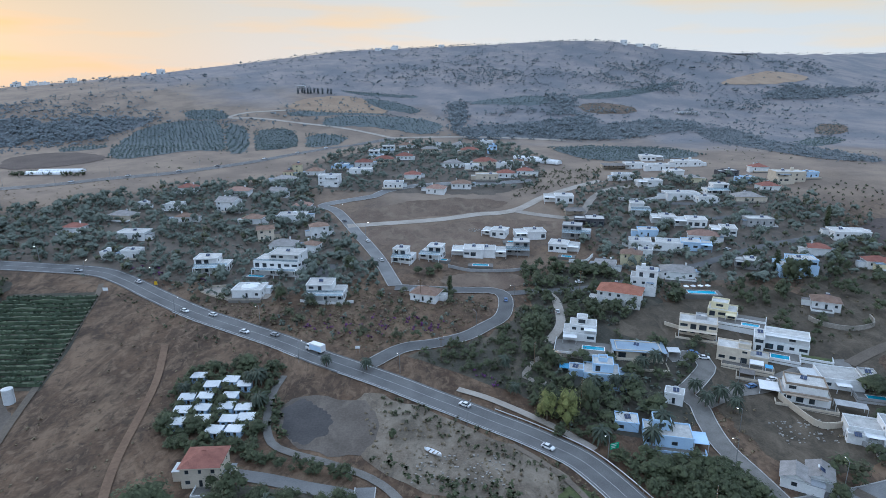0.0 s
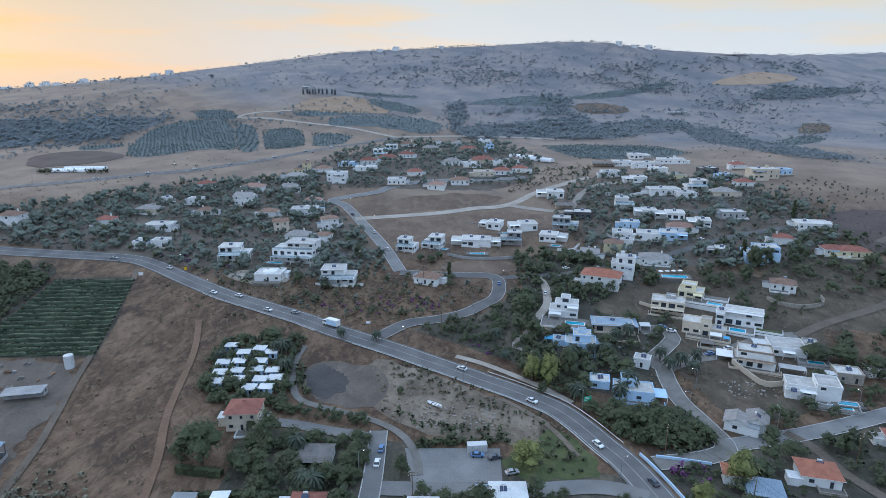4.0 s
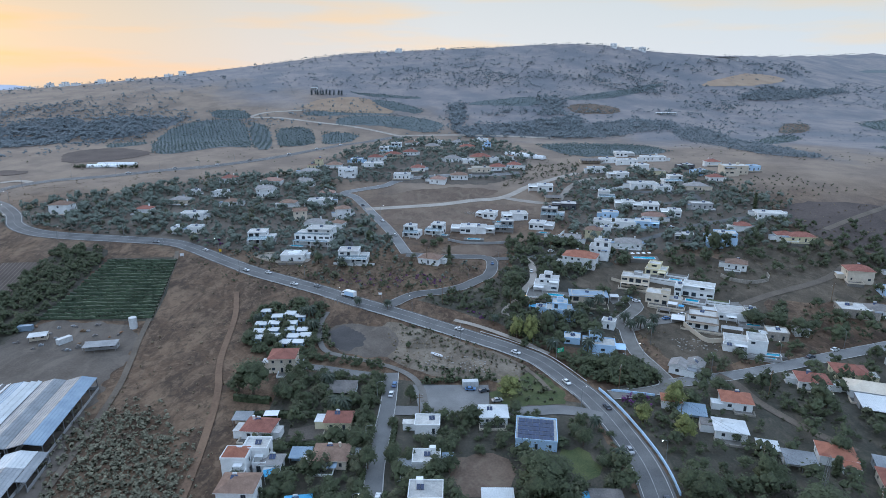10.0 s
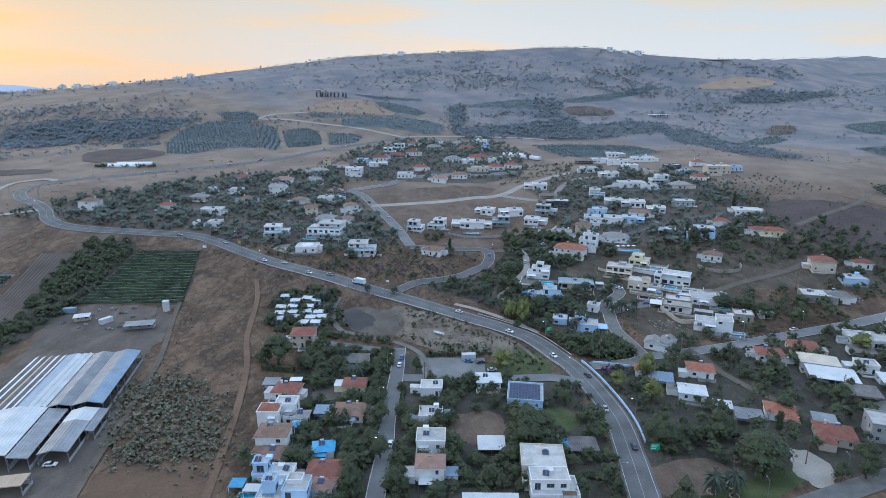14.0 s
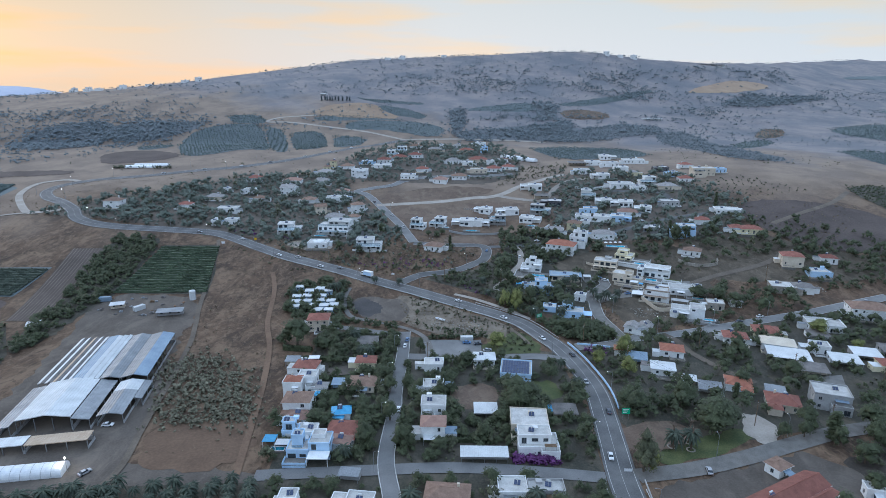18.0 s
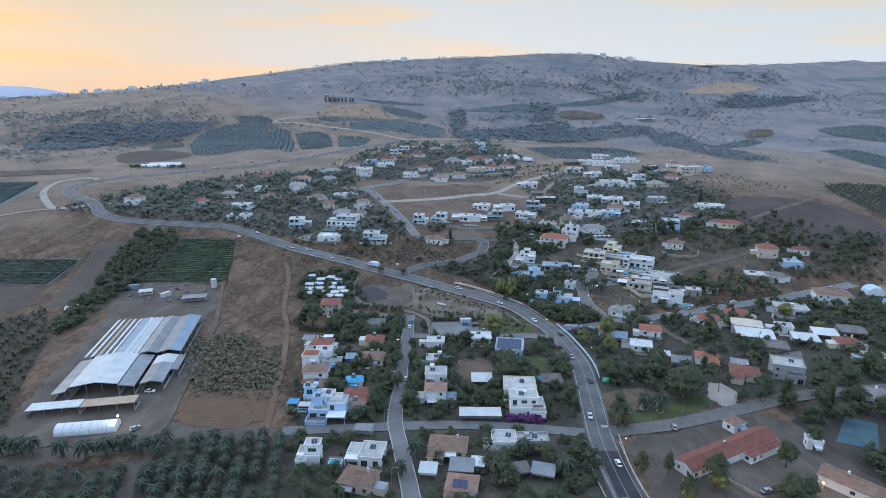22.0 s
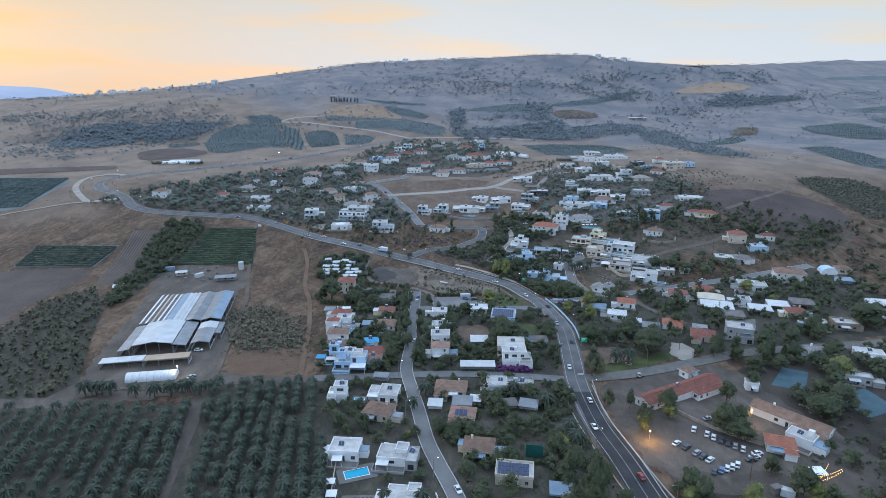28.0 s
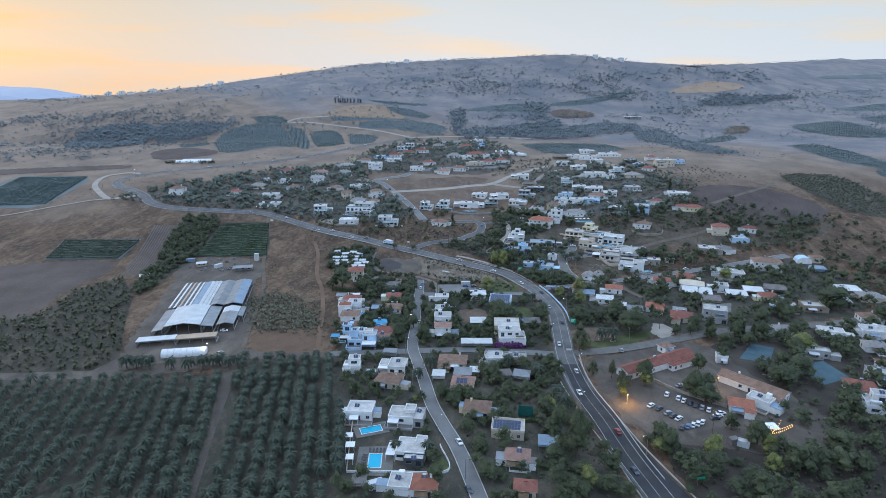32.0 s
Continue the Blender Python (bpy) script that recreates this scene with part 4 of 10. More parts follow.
def awning(h, rng, x0, w, y0):
    """Shade roof on posts before the front wall."""
    s, a = Shape(), x0 + w * rng.uniform(0.05, 0.4)
    b = a + min(w * 0.5, 4.5)
    s.quad((a, y0 - 2.6, 2.35), (b, y0 - 2.6, 2.35), (b, y0 - 0.02, 2.7), (a, y0 - 0.02, 2.7))
    s.quad((a, y0 - 0.02, 2.62), (b, y0 - 0.02, 2.62), (b, y0 - 2.6, 2.27), (a, y0 - 2.6, 2.27))
    s.quad((a, y0 - 2.6, 2.27), (b, y0 - 2.6, 2.27), (b, y0 - 2.6, 2.35), (a, y0 - 2.6, 2.35))
    o = part("awning", s, rng.choice((M_SHEETW, M_SHEET, M_WOOD, M_SHEETB)), h)
    for px in (a + 0.1, b - 0.1):
        q = Shape()
        q.box(px - 0.05, px + 0.05, y0 - 2.5, y0 - 2.4, -0.6, 2.28)
        part("post", q, M_STEEL, o)


def hip(x, y, rot, w, d, n, look_="red", gable_=False, plaster=None):
    """Tiled-roof house."""
    z, drop, rng = plot(x, y, w, d, rot)
    tile, word = TILES[look_]
    wall = M_WHITE if rng.random() < 0.7 or look_ == "orange" else rng.choice((M_BEIGE, M_CREAM, M_BEIGE))
    wall = plaster or wall
    shape_ = "gabled" if gable_ else "hipped"
    h = thing("house", x, y, z, rot, f"{STOREYS[n]} house with a {word} {shape_} tile roof in a garden", "house")
    det = near(y)
    x0, x1, y0, y1 = -w / 2, w / 2, -d / 2, d / 2
    zt = 2.9 * n + 0.1
    block(h, x0, x1, y0, y1, 0, zt, wall, openings(rng, w, 0, n, door=True), openings(rng, d * far_(y), 0, n), openings(rng, d * far_(y), 0, n), drop, det)
    rise = hip_roof(h, w, d, zt + 0.17, tile, gable_, wallmat=wall, pitch=0.42 if look_ != "white" else 0.2)
    if look_ == "solar":
        for k in range(int(w / 1.6)):
            s = Shape()
            xa = x0 + 0.4 + k * 1.6
            ya, yb = y0 + 0.3, -0.8
            za, zb = zt + 0.17 + (ya - y0 + 0.55) * 0.42 + 0.12, zt + 0.17 + (yb - y0 + 0.55) * 0.42 + 0.12
            if abs(xa + 0.7) < w / 2 - d * 0.28:
                s.quad((xa, ya, za), (xa + 1.4, ya, za), (xa + 1.4, yb, zb), (xa, yb, zb))
                s.quad((xa, yb, zb - 0.08), (xa + 1.4, yb, zb - 0.08), (xa + 1.4, ya, za - 0.08), (xa, ya, za - 0.08))
                part("solar_panel", s, M_PVPANEL, h, "dark blue solar panel")
    elif rng.random() < 0.6:
        heater(h, w * rng.uniform(-0.15, 0.15), d * 0.1, zt + rise * 0.7, 0)
    if rng.random() < 0.5 and w > 8:
        s = Shape()
        c = rng.choice((-1, 1)) * w * 0.25
        s.box(c - 0.35, c + 0.35, d * 0.1, d * 0.1 + 0.6, zt + 0.3, zt + rise + 0.7)
        s.box(c - 0.42, c + 0.42, d * 0.1 - 0.07, d * 0.1 + 0.67, zt + rise + 0.7, zt + rise + 0.82)
        part("chimney", s, wall, h)
    if det and rng.random() < 0.55:
        awning(h, rng, x0, w, y0)
    if w > 9 and det and rng.random() < 0.6:
        ww, dd = w * 0.42, d * 0.45
        c = rng.choice((-1, 1)) * (w / 2 - ww / 2)
        block(h, c - ww / 2 + 0.03, c + ww / 2 - 0.03, y0 - dd, y0 - 0.02, 0, 2.6, wall, openings(rng, ww - 0.1, 0, 1), openings(rng, dd, 0, 1), openings(rng, dd, 0, 1), drop, det, "porch_wall")
        hip_roof(h, ww, dd, 2.78, tile, wallmat=wall, over=0.35, cx=c, cy=y0 - dd / 2)
    elif w > 7:
        annex(h, x0, x1, y0, y1, wall, drop)
    return h


def gable(x, y, rot, w, d, n, look_="grey"):
    return hip(x, y, rot, w, d, n, look_, True)


def railing(h, x0, x1, y, z, material=None):
    s = Shape()
    s.box(x0, x1, y - 0.01, y + 0.01, z, z + 0.95)
    o = part("railing", s, M_RAILGLASS if material is None else material, h)
    s = Shape()
    s.box(x0, x1, y - 0.03, y + 0.03, z + 0.953, z + 1.0)
    part("handrail", s, M_STEEL, o)


def mod(x, y, rot, w, d, n, look_="-"):
    """Modern villa: stacked white boxes, wide glazing, framed terraces."""
    z, drop, rng = plot(x, y, w, d, rot)
    wall, word = WALLS[look_]
    h = thing("villa", x, y, z, rot, f"modern {word} {STOREYS[n]} cubic villa with wide glazing and terraces", "villa")
    det = near(y)
    x0, x1, y0, y1 = -w / 2, w / 2, -d / 2, d / 2
    s = rng.choice((-1, 1))
    lower = max(1, n - 1)
    zt = 3.1 * lower + 0.1
    if n == 1:
        cut = x0 + w * (0.62 if s > 0 else 0.38)
        xa, xb = (x0, cut) if s > 0 else (cut, x1)
        block(h, xa, xb, y0, y1, 0, 3.5, wall, openings(rng, xb - xa, 0, 1, big=True), openings(rng, d, 0, 1), openings(rng, d, 0, 1), drop, det)
        flat_roof(h, xa, xb, y0, y1, 3.5, wall, 0.25, 0.35)
        xc, xd = (cut + 0.02, x1) if s > 0 else (x0, cut - 0.02)
        yy = y0 + d * 0.25
        block(h, xc, xd, yy, y1 - 0.3, 0, 2.9, wall, openings(rng, xd - xc, 0, 1, big=True), openings(rng, y1 - yy, 0, 1), openings(rng, y1 - yy, 0, 1), drop, det, "side_wall")
        flat_roof(h, xc, xd, yy, y1 - 0.3, 2.9, wall, 0.0, 0.3, name="side_roof")
        c = Shape()
        c.box(xc, xd, y0 - 0.5, yy - 0.05, 2.75, 2.95)
        cn = part("canopy", c, M_SHEETW if look_ == "darkyard" else wall, h)
        for px in (xc + 0.15, xd - 0.15):
            c = Shape()
            c.box(px - 0.1, px + 0.1, y0 - 0.4, y0 - 0.2, -drop, 2.747)
            part("column", c, wall, cn)
        heater(h, (xa + xb) / 2, d * 0.2, 3.7, 0)
        top = 3.7
    else:
        block(h, x0, x1, y0, y1, 0, zt, wall, openings(rng, w, 0, lower, big=True), openings(rng, d, 0, lower), openings(rng, d, 0, lower, big=True), drop, det)
        flat_roof(h, x0, x1, y0, y1, zt, wall, 0.0, 0.12)
        uw = w * 0.68
        ux0, ux1 = (x0, x0 + uw) if s < 0 else (x1 - uw, x1)
        uy0 = y0 + d * 0.22
        zz = zt + 0.21
        block(h, ux0 + 0.03, ux1 - 0.03, uy0, y1 - 0.03, zz, zz + 3.0, wall, openings(rng, uw, zz, 1, big=True), openings(rng, y1 - uy0, zz, 1), openings(rng, y1 - uy0, zz, 1), 0, det, "upper_wall")
        flat_roof(h, ux0, ux1, uy0 - d * 0.12, y1, zz + 3.0, wall, 0.12, 0.3, name="upper_roof")
        for px in (ux0 + 0.25, ux1 - 0.25):
            c = Shape()
            c.box(px - 0.12, px + 0.12, uy0 - d * 0.12 + 0.05, uy0 - d * 0.12 + 0.3, zz, zz + 2.997)
            part("column", c, wall, h)
        railing(h, x0 + 0.15, x1 - 0.15, y0 + 0.12, zt + 0.3)
        c = Shape()
        c.box(x0 + 0.2, x1 - 0.2, y0 - d * 0.28, y0 - 0.02, 2.85, 3.08)
        cn = part("balcony", c, wall, h)
        for px in (x0 + 0.4, 0.0, x1 - 0.4):
            q = Shape()
            q.box(px - 0.13, px + 0.13, y0 - d * 0.27, y0 - d * 0.27 + 0.26, -drop - 0.4, 2.847)
            part("column", q, wall, cn)
        railing(h, x0 + 0.25, x1 - 0.25, y0 - d * 0.28 + 0.06, 3.083)
        heater(h, (ux0 + ux1) / 2, d * 0.15, zz + 3.2, 0)
    return h


def corrugated(shape, x0, x1, y0, y1, z0, z1, m=0, pitch_=0.6):
    """A ribbed sheet from the low edge y0, z0 to the high edge y1, z1."""
    n = max(2, int((x1 - x0) / pitch_))
    for i in range(n):
        xa, xm, xb = x0 + (x1 - x0) * i / n, x0 + (x1 - x0) * (i + 0.75) / n, x0 + (x1 - x0) * (i + 1) / n
        shape.quad((xa, y0, z0), (xm, y0, z0), (xm, y1, z1), (xa, y1, z1), m)
        shape.quad((xm, y0, z0), ((xm + xb) / 2, y0, z0 + 0.07), ((xm + xb) / 2, y1, z1 + 0.07), (xm, y1, z1), m)
        shape.quad(((xm + xb) / 2, y0, z0 + 0.07), (xb, y0, z0), (xb, y1, z1), ((xm + xb) / 2, y1, z1 + 0.07), m)
    shape.quad((x0, y1, z1 - 0.05), (x1, y1, z1 - 0.05), (x1, y0, z0 - 0.05), (x0, y0, z0 - 0.05), m)


def shed(x, y, rot, w, d, n, look_="grey"):
    """Outbuilding or carport under one sloping sheet roof."""
    z, drop, rng = plot(x, y, w, d, rot)
    sheet, word = {"dark": (M_SHEETD, "weathered dark"), "white": (M_SHEETW, "white"), "grey": (M_SHEET, "grey"), "lightblue": (M_SHEETB, "blue-grey")}[look_]
    h = thing("shed", x, y, z, rot, f"low outbuilding under a {word} corrugated sheet roof", "shed")
    x0, x1, y0, y1 = -w / 2, w / 2, -d / 2, d / 2
    s = Shape()
    corrugated(s, x0 - 0.3, x1 + 0.3, y0 - 0.4, y1 + 0.2, 2.5, 3.0)
    part("roof", s, sheet, h)
    wall = M_BLUEW if look_ == "lightblue" else rng.choice((M_WHITE, M_GREYW, M_BEIGE))
    mid = y0 + d * 0.4
    block(h, x0, x1, mid, y1, 0, 2.4, wall, openings(rng, w, 0, 1), openings(rng, y1 - mid, 0, 1), openings(rng, y1 - mid, 0, 1), drop, near(y))
    k = max(2, int(w / 3.5) + 1)
    for i in range(k):
        px = x0 + 0.1 + (w - 0.2) * i / (k - 1)
        q = Shape()
        q.box(px - 0.06, px + 0.06, y0 - 0.06, y0 + 0.06, -drop, 2.44)
        part("post", q, M_STEEL, h)
    return h


def tunnel(x, y, rot, w, d, n, look_="blue"):
    """House under a round sheet vault."""
    z, drop, rng = plot(x, y, w, d, rot)
    h = thing("vaulted_shed", x, y, z, rot, "small hall under a pale blue barrel vault", "shed")
    s, k = Shape(), 12
    arc = [(w / 2 * math.cos(math.pi * i / k), 1.2 + w * 0.32 * math.sin(math.pi * i / k)) for i in range(k + 1)]
    for (xa, za), (xb, zb) in zip(arc, arc[1:]):
        s.quad((xa, -d / 2, za), (xa, d / 2, za), (xb, d / 2, zb), (xb, -d / 2, zb))
    part("vault", s, M_BLUEW, h)
    e = Shape()
    for yy in (-d / 2 + 0.05, d / 2 - 0.05):
        for (xa, za), (xb, zb) in zip(arc, arc[1:]):
            e.quad((xa, yy, -drop), (xb, yy, -drop), (xb, yy, zb - 0.05), (xa, yy, za - 0.05))
    for xx in (-w / 2, w / 2):
        e.box(xx - 0.1, xx + 0.1, -d / 2, d / 2, -drop, 1.25)
    part("wall", e, M_WHITE, h)
    return h




def pool(x, y, rot, w, d, deck_w, deck_d, label="turquoise swimming pool in a pale paved terrace", wall_h=0.0):
    """Swimming pool let into a paved deck."""
    FOOT.append((x, y, deck_w / 2, deck_d / 2, radians(rot)))
    r = Matrix.Rotation(radians(rot), 2)
    cs = [gz(*(Vector((x, y)) + r @ Vector((sx * deck_w / 2, sy * deck_d / 2)))) for sx in (-1, 1) for sy in (-1, 1)]
    z = max(cs) + 0.34 + wall_h
    low = min(cs) - z - 0.5
    p = thing("swimming_pool", x, y, z, rot, label, "pool")
    s = Shape()
    a, b = w / 2, d / 2
    A, B = deck_w / 2, deck_d / 2
    for q in ((-A, A, -B, -b), (-A, A, b, B), (-A, -a, -b, b), (a, A, -b, b)):
        s.box(*q, low, 0)
    part("deck", s, M_PAVING, p)
    s = Shape()
    s.quad((-a, -b, -0.12), (a, -b, -0.12), (a, b, -0.12), (-a, b, -0.12))
    part("water", s, M_WATER, p)
    s = Shape()
    for q in ((-a - 0.25, a + 0.25, -b - 0.25, -b), (-a - 0.25, a + 0.25, b, b + 0.25), (-a - 0.25, -a, -b, b), (a, a + 0.25, -b, b)):
        s.box(*q, 0.004, 0.05)
    part("coping", s, M_WHITE, p)
    return p


def terraced(x, y, rot, label, blocks, decks=(), pools=(), canopies=(), band=None):
    """A villa of stacked blocks with walled terraces, pools and canopies. (x, y): the middle of its front."""
    xs, ys = [b[0] for b in blocks] + [b[1] for b in blocks] + [d[0] for d in decks] + [d[1] for d in decks], [b[2] for b in blocks] + [b[3] for b in blocks] + [d[2] for d in decks]
    r = Matrix.Rotation(radians(rot), 2)
    mid = Vector((x, y)) + r @ Vector(((min(xs) + max(xs)) / 2, (min(ys) + max(ys)) / 2))
    FOOT.append((mid.x, mid.y, (max(xs) - min(xs)) / 2, (max(ys) - min(ys)) / 2, radians(rot)))
    COUNT[0] += 1
    rng = random.Random(COUNT[0] * 7 + 1)
    k = 0.84
    blocks = [(a, b, c, d, e * k, f * k, m) for a, b, c, d, e, f, m in blocks]
    decks = [(a, b, c, d, e * k, m, f) for a, b, c, d, e, m, f in decks]
    pools = [(a, b, c, d, e * k) for a, b, c, d, e in pools]
    canopies = [(a, b, c, d, e * k, m) for a, b, c, d, e, m in canopies]
    h = thing("villa", x, y, gz(x, y) + 0.3, rot, label, "villa")
    top = max(b[5] for b in blocks)
    for k, (x0, x1, y0, y1, z0, z1, wall) in enumerate(blocks):
        n = max(1, round((z1 - z0) / 2.8)) if z1 - z0 > 1.9 else 0
        base = z0 < 2.5
        block(h, x0, x1, y0, y1, z0, z1, wall, openings(rng, x1 - x0, z0, n, big=True), openings(rng, y1 - y0, z0, n), openings(rng, y1 - y0, z0, n, big=True), 4.0 if base else 0, False, "wall" if base else "upper_wall")
        flat_roof(h, x0, x1, y0, y1, z1, band or wall, 0.1, 0.45 if z1 < top else 0.6, name="roof" if base else "upper_roof")
        if not base and z1 - z0 > 2.8:
            railing(h, x0 + 0.1, x1 - 0.1, y0 - 0.9, z0 + 0.2)
    bx = [b for b in blocks if b[5] - b[4] > 2.2][-1]
    heater(h, (bx[0] + bx[1]) / 2, bx[3] - 2, bx[5] + 0.2, rng.choice((0, 15, -20)))
    for x0, x1, y0, y1, z, wall, floor in decks:
        s = Shape()
        holes = [q for q in pools if x0 < q[0] < x1 and y0 < q[1] < y1]
        s.box(x0, x1, y0, y1, z - 6, z - 0.25)
        part("terrace", s, wall, h)
        s, c = Shape(), Shape()
        if holes:
            px, py, pw, pd, _ = holes[0]
            a, b, e, f = px - pw / 2, px + pw / 2, py - pd / 2, py + pd / 2
            for q in ((x0, x1, y0, e), (x0, x1, f, y1), (x0, a, e, f), (b, x1, e, f)):
                s.box(*q, z - 0.247, z)
            for q in ((a - 0.3, b + 0.3, e - 0.3, e), (a - 0.3, b + 0.3, f, f + 0.3), (a - 0.3, a, e, f), (b, b + 0.3, e, f)):
                c.box(*q, z + 0.004, z + 0.06)
            part("coping", c, M_WHITE, h)
            w = Shape()
            w.quad((a, e, z - 0.1), (b, e, z - 0.1), (b, f, z - 0.1), (a, f, z - 0.1))
            part("pool_water", w, M_WATER, h, "turquoise pool water")
        else:
            s.box(x0, x1, y0, y1, z - 0.247, z)
        part("terrace_floor", s, floor, h)
        s = Shape()
        for q in ((x0, x1, y0, y0 + 0.2), (x0, x0 + 0.2, y0 + 0.2, y1), (x1 - 0.2, x1, y0 + 0.2, y1)):
            s.box(*q, z + 0.003, z + 0.85)
        part("parapet", s, M_WHITE if wall is M_STONE else wall, h)
    for x0, x1, y0, y1, z, material in canopies:
        s = Shape()
        s.box(x0, x1, y0, y1, z, z + 0.14)
        o = part("canopy", s, material, h)
        for px in (x0 + 0.15, x1 - 0.15):
            for py in ((y0 + 0.15, y1 - 0.15) if y1 - y0 > 3.5 else (y0 + 0.15,)):
                q = Shape()
                q.box(px - 0.08, px + 0.08, py - 0.08, py + 0.08, z - 2.9, z - 0.003)
                part("column", q, M_WHITE, o)
    return h


# ---- left village, seen from the start
hip(-215.5, 324.2, 0, 10.8, 8.6, 1, "red")
hip(-199.8, 347.8, -10, 14.4, 9.4, 1, "grey")
flat(-179.4, 319.8, 0, 15.9, 10.4, 1, "-")
hip(-185.9, 408.8, 0, 13.3, 10.6, 1, "red")
hip(-148.1, 403.1, 0, 15.7, 10.2, 1, "pink")
gable(-143.3, 370.6, -10, 12.7, 10.1, 2, "grey")
gable(-120, 402.9, -15, 11.3, 9.1, 1, "grey")
hip(-96.3, 372.5, 0, 11, 8.8, 1, "pink")
flat(-98, 354.2, 5, 17.1, 11.1, 1, "-")
hip(-120.4, 347.5, 0, 11.4, 9.2, 1, "brown")
gable(-105.3, 321.4, 20, 9, 7.2, 2, "brown")
hip(-76.5, 328.4, 20, 10, 8, 2, "brown")
hip(-76.4, 308.2, -15, 8.9, 7.1, 1, "brown")
hip(-91.4, 307.9, 0, 13.3, 10.6, 1, "grey")
mod(-85.2, 280, -8, 23, 13, 3, "pool")
mod(-119.2, 280.2, 5, 16.3, 10.6, 2, "-")
flat(-92.5, 254, 0, 13.4, 10.7, 1, "round")
mod(-56.9, 253.2, 0, 17.1, 11.1, 2, "-")
hip(-11.5, 253.9, -20, 12.2, 9.8, 1, "brown")
mod(-25.2, 298.7, -15, 10.7, 8.5, 2, "-")
mod(-10.4, 305.3, -15, 11.6, 9.3, 2, "pool")
hip(-162.1, 348, 0, 10.3, 8.3, 1, "brown")
flat(-177.9, 370.9, 0, 9.8, 7.8, 1, "-")
flat(-198.7, 370.6, 0, 6.1, 4.9, 1, "-")
flat(-179.3, 289.7, 0, 3.5, 3, 1, "-")
flat(-167, 293.9, 0, 8.9, 7.1, 1, "-")
hip(-268.9, 316.9, 0, 12.8, 10.3, 2, "brown")
mod(-65.6, 514.4, 0, 12.5, 10, 2, "-")
mod(-60.1, 540.9, 0, 15.5, 10.1, 2, "-")
hip(-72.4, 484.4, 0, 14, 11.2, 1, "red")
flat(-88.8, 475.6, 0, 11, 8.8, 1, "blue")
hip(-57.1, 497.4, 0, 15.3, 9.9, 1, "red")
hip(-41, 509.9, 0, 13.7, 10.9, 1, "red")
hip(-44.1, 573.8, 0, 13.1, 10.5, 1, "brown")
hip(-20.3, 546.8, 0, 14.6, 9.5, 1, "grey")
flat(-14, 581.2, 0, 9.6, 7.7, 1, "-")
flat(-71.1, 460.4, 0, 17.2, 11.2, 1, "pool")
hip(-106.1, 455.4, 0, 13.2, 10.6, 1, "brown")
flat(-89.8, 429.7, 0, 15.3, 9.9, 2, "-")
hip(-124.2, 433.9, 0, 14.6, 9.5, 1, "grey")
hip(-126, 452.1, 0, 7.6, 6.1, 1, "brown")
hip(-121.9, 463, 0, 6.6, 5.3, 2, "brown")
flat(-42.3, 423.7, 0, 13.7, 10.9, 1, "-")
hip(-29.8, 446.7, 0, 12.1, 9.7, 1, "red")
hip(-11, 414, -10, 13, 10.4, 1, "pink")
hip(16.2, 539.9, 0, 15.5, 10.1, 1, "red")
flat(34.1, 602.5, 0, 14.5, 9.4, 1, "-")
hip(6.2, 580.7, 0, 9.6, 7.7, 1, "grey")
flat(36.3, 540, 0, 8.3, 6.6, 2, "blue")
hip(27.2, 487.3, 0, 18.6, 12.1, 1, "red")
flat(40.7, 478.8, 0, 9.8, 7.9, 1, "-")
flat(15.8, 472.4, 0, 10.9, 8.7, 1, "-")
hip(0.5, 481.8, 0, 13.6, 10.8, 1, "grey")
flat(26.5, 445.4, 0, 16.6, 10.8, 1, "beige")
hip(41.4, 450.9, 0, 13.3, 10.6, 1, "red")
hip(56.7, 457, -10, 12.1, 9.7, 1, "red")
hip(6.8, 425.3, 0, 14.3, 9.3, 1, "brown")
hip(54.9, 488, 0, 8.1, 6.5, 1, "brown")
# ---- right village, upper
mod(167.3, 499.9, 0, 17.8, 11.5, 1, "-")
shed(130.4, 472, 0, 21, 13, 1, "dark")
flat(145.1, 472.8, 0, 15.1, 9.8, 1, "-")
flat(160.8, 465, 0, 16.6, 10.8, 1, "-")
flat(187.8, 476.3, -5, 21.4, 13, 1, "-")
mod(166.5, 444.9, 0, 13.1, 10.5, 1, "-")
hip(172.5, 425.3, 0, 9.8, 7.9, 1, "grey")
mod(203.1, 437.8, 0, 13.4, 10.7, 1, "dark")
mod(206.3, 416.1, 0, 11.2, 9, 1, "blue")
flat(127.1, 439.4, 0, 14.6, 9.5, 1, "-")
mod(140.8, 421.6, 0, 16.8, 10.9, 1, "-")
mod(176.8, 394.2, 0, 14.7, 9.6, 2, "-")
hip(211.6, 394.7, 0, 12.2, 9.7, 1, "red")
flat(234.2, 413.9, -5, 19.9, 12.9, 2, "beige")
flat(252.4, 419.9, 0, 10.7, 8.6, 1, "blue")
hip(230.4, 447, 0, 11.4, 9.1, 1, "red")
hip(189, 375.6, -5, 16.4, 10.7, 1, "grey")
flat(152.5, 390.4, 0, 21.1, 13, 1, "-")
flat(164.3, 378.5, 0, 12.2, 9.8, 1, "-")
mod(72.5, 397, -5, 19.3, 12.6, 1, "-")
shed(78.9, 372.1, 0, 12.1, 9.7, 1, "dark")
mod(84.4, 355.5, -10, 17.7, 11.5, 1, "dark")
mod(118.5, 366.4, -10, 12.4, 9.9, 2, "-")
flat(112.6, 331.1, -10, 10.9, 8.7, 1, "blue")
mod(127.5, 350.2, -10, 13.5, 10.8, 1, "-")
mod(140.6, 342.2, -12, 17.7, 11.5, 1, "-")
hip(139.3, 318.9, -15, 15.2, 9.9, 1, "pink")
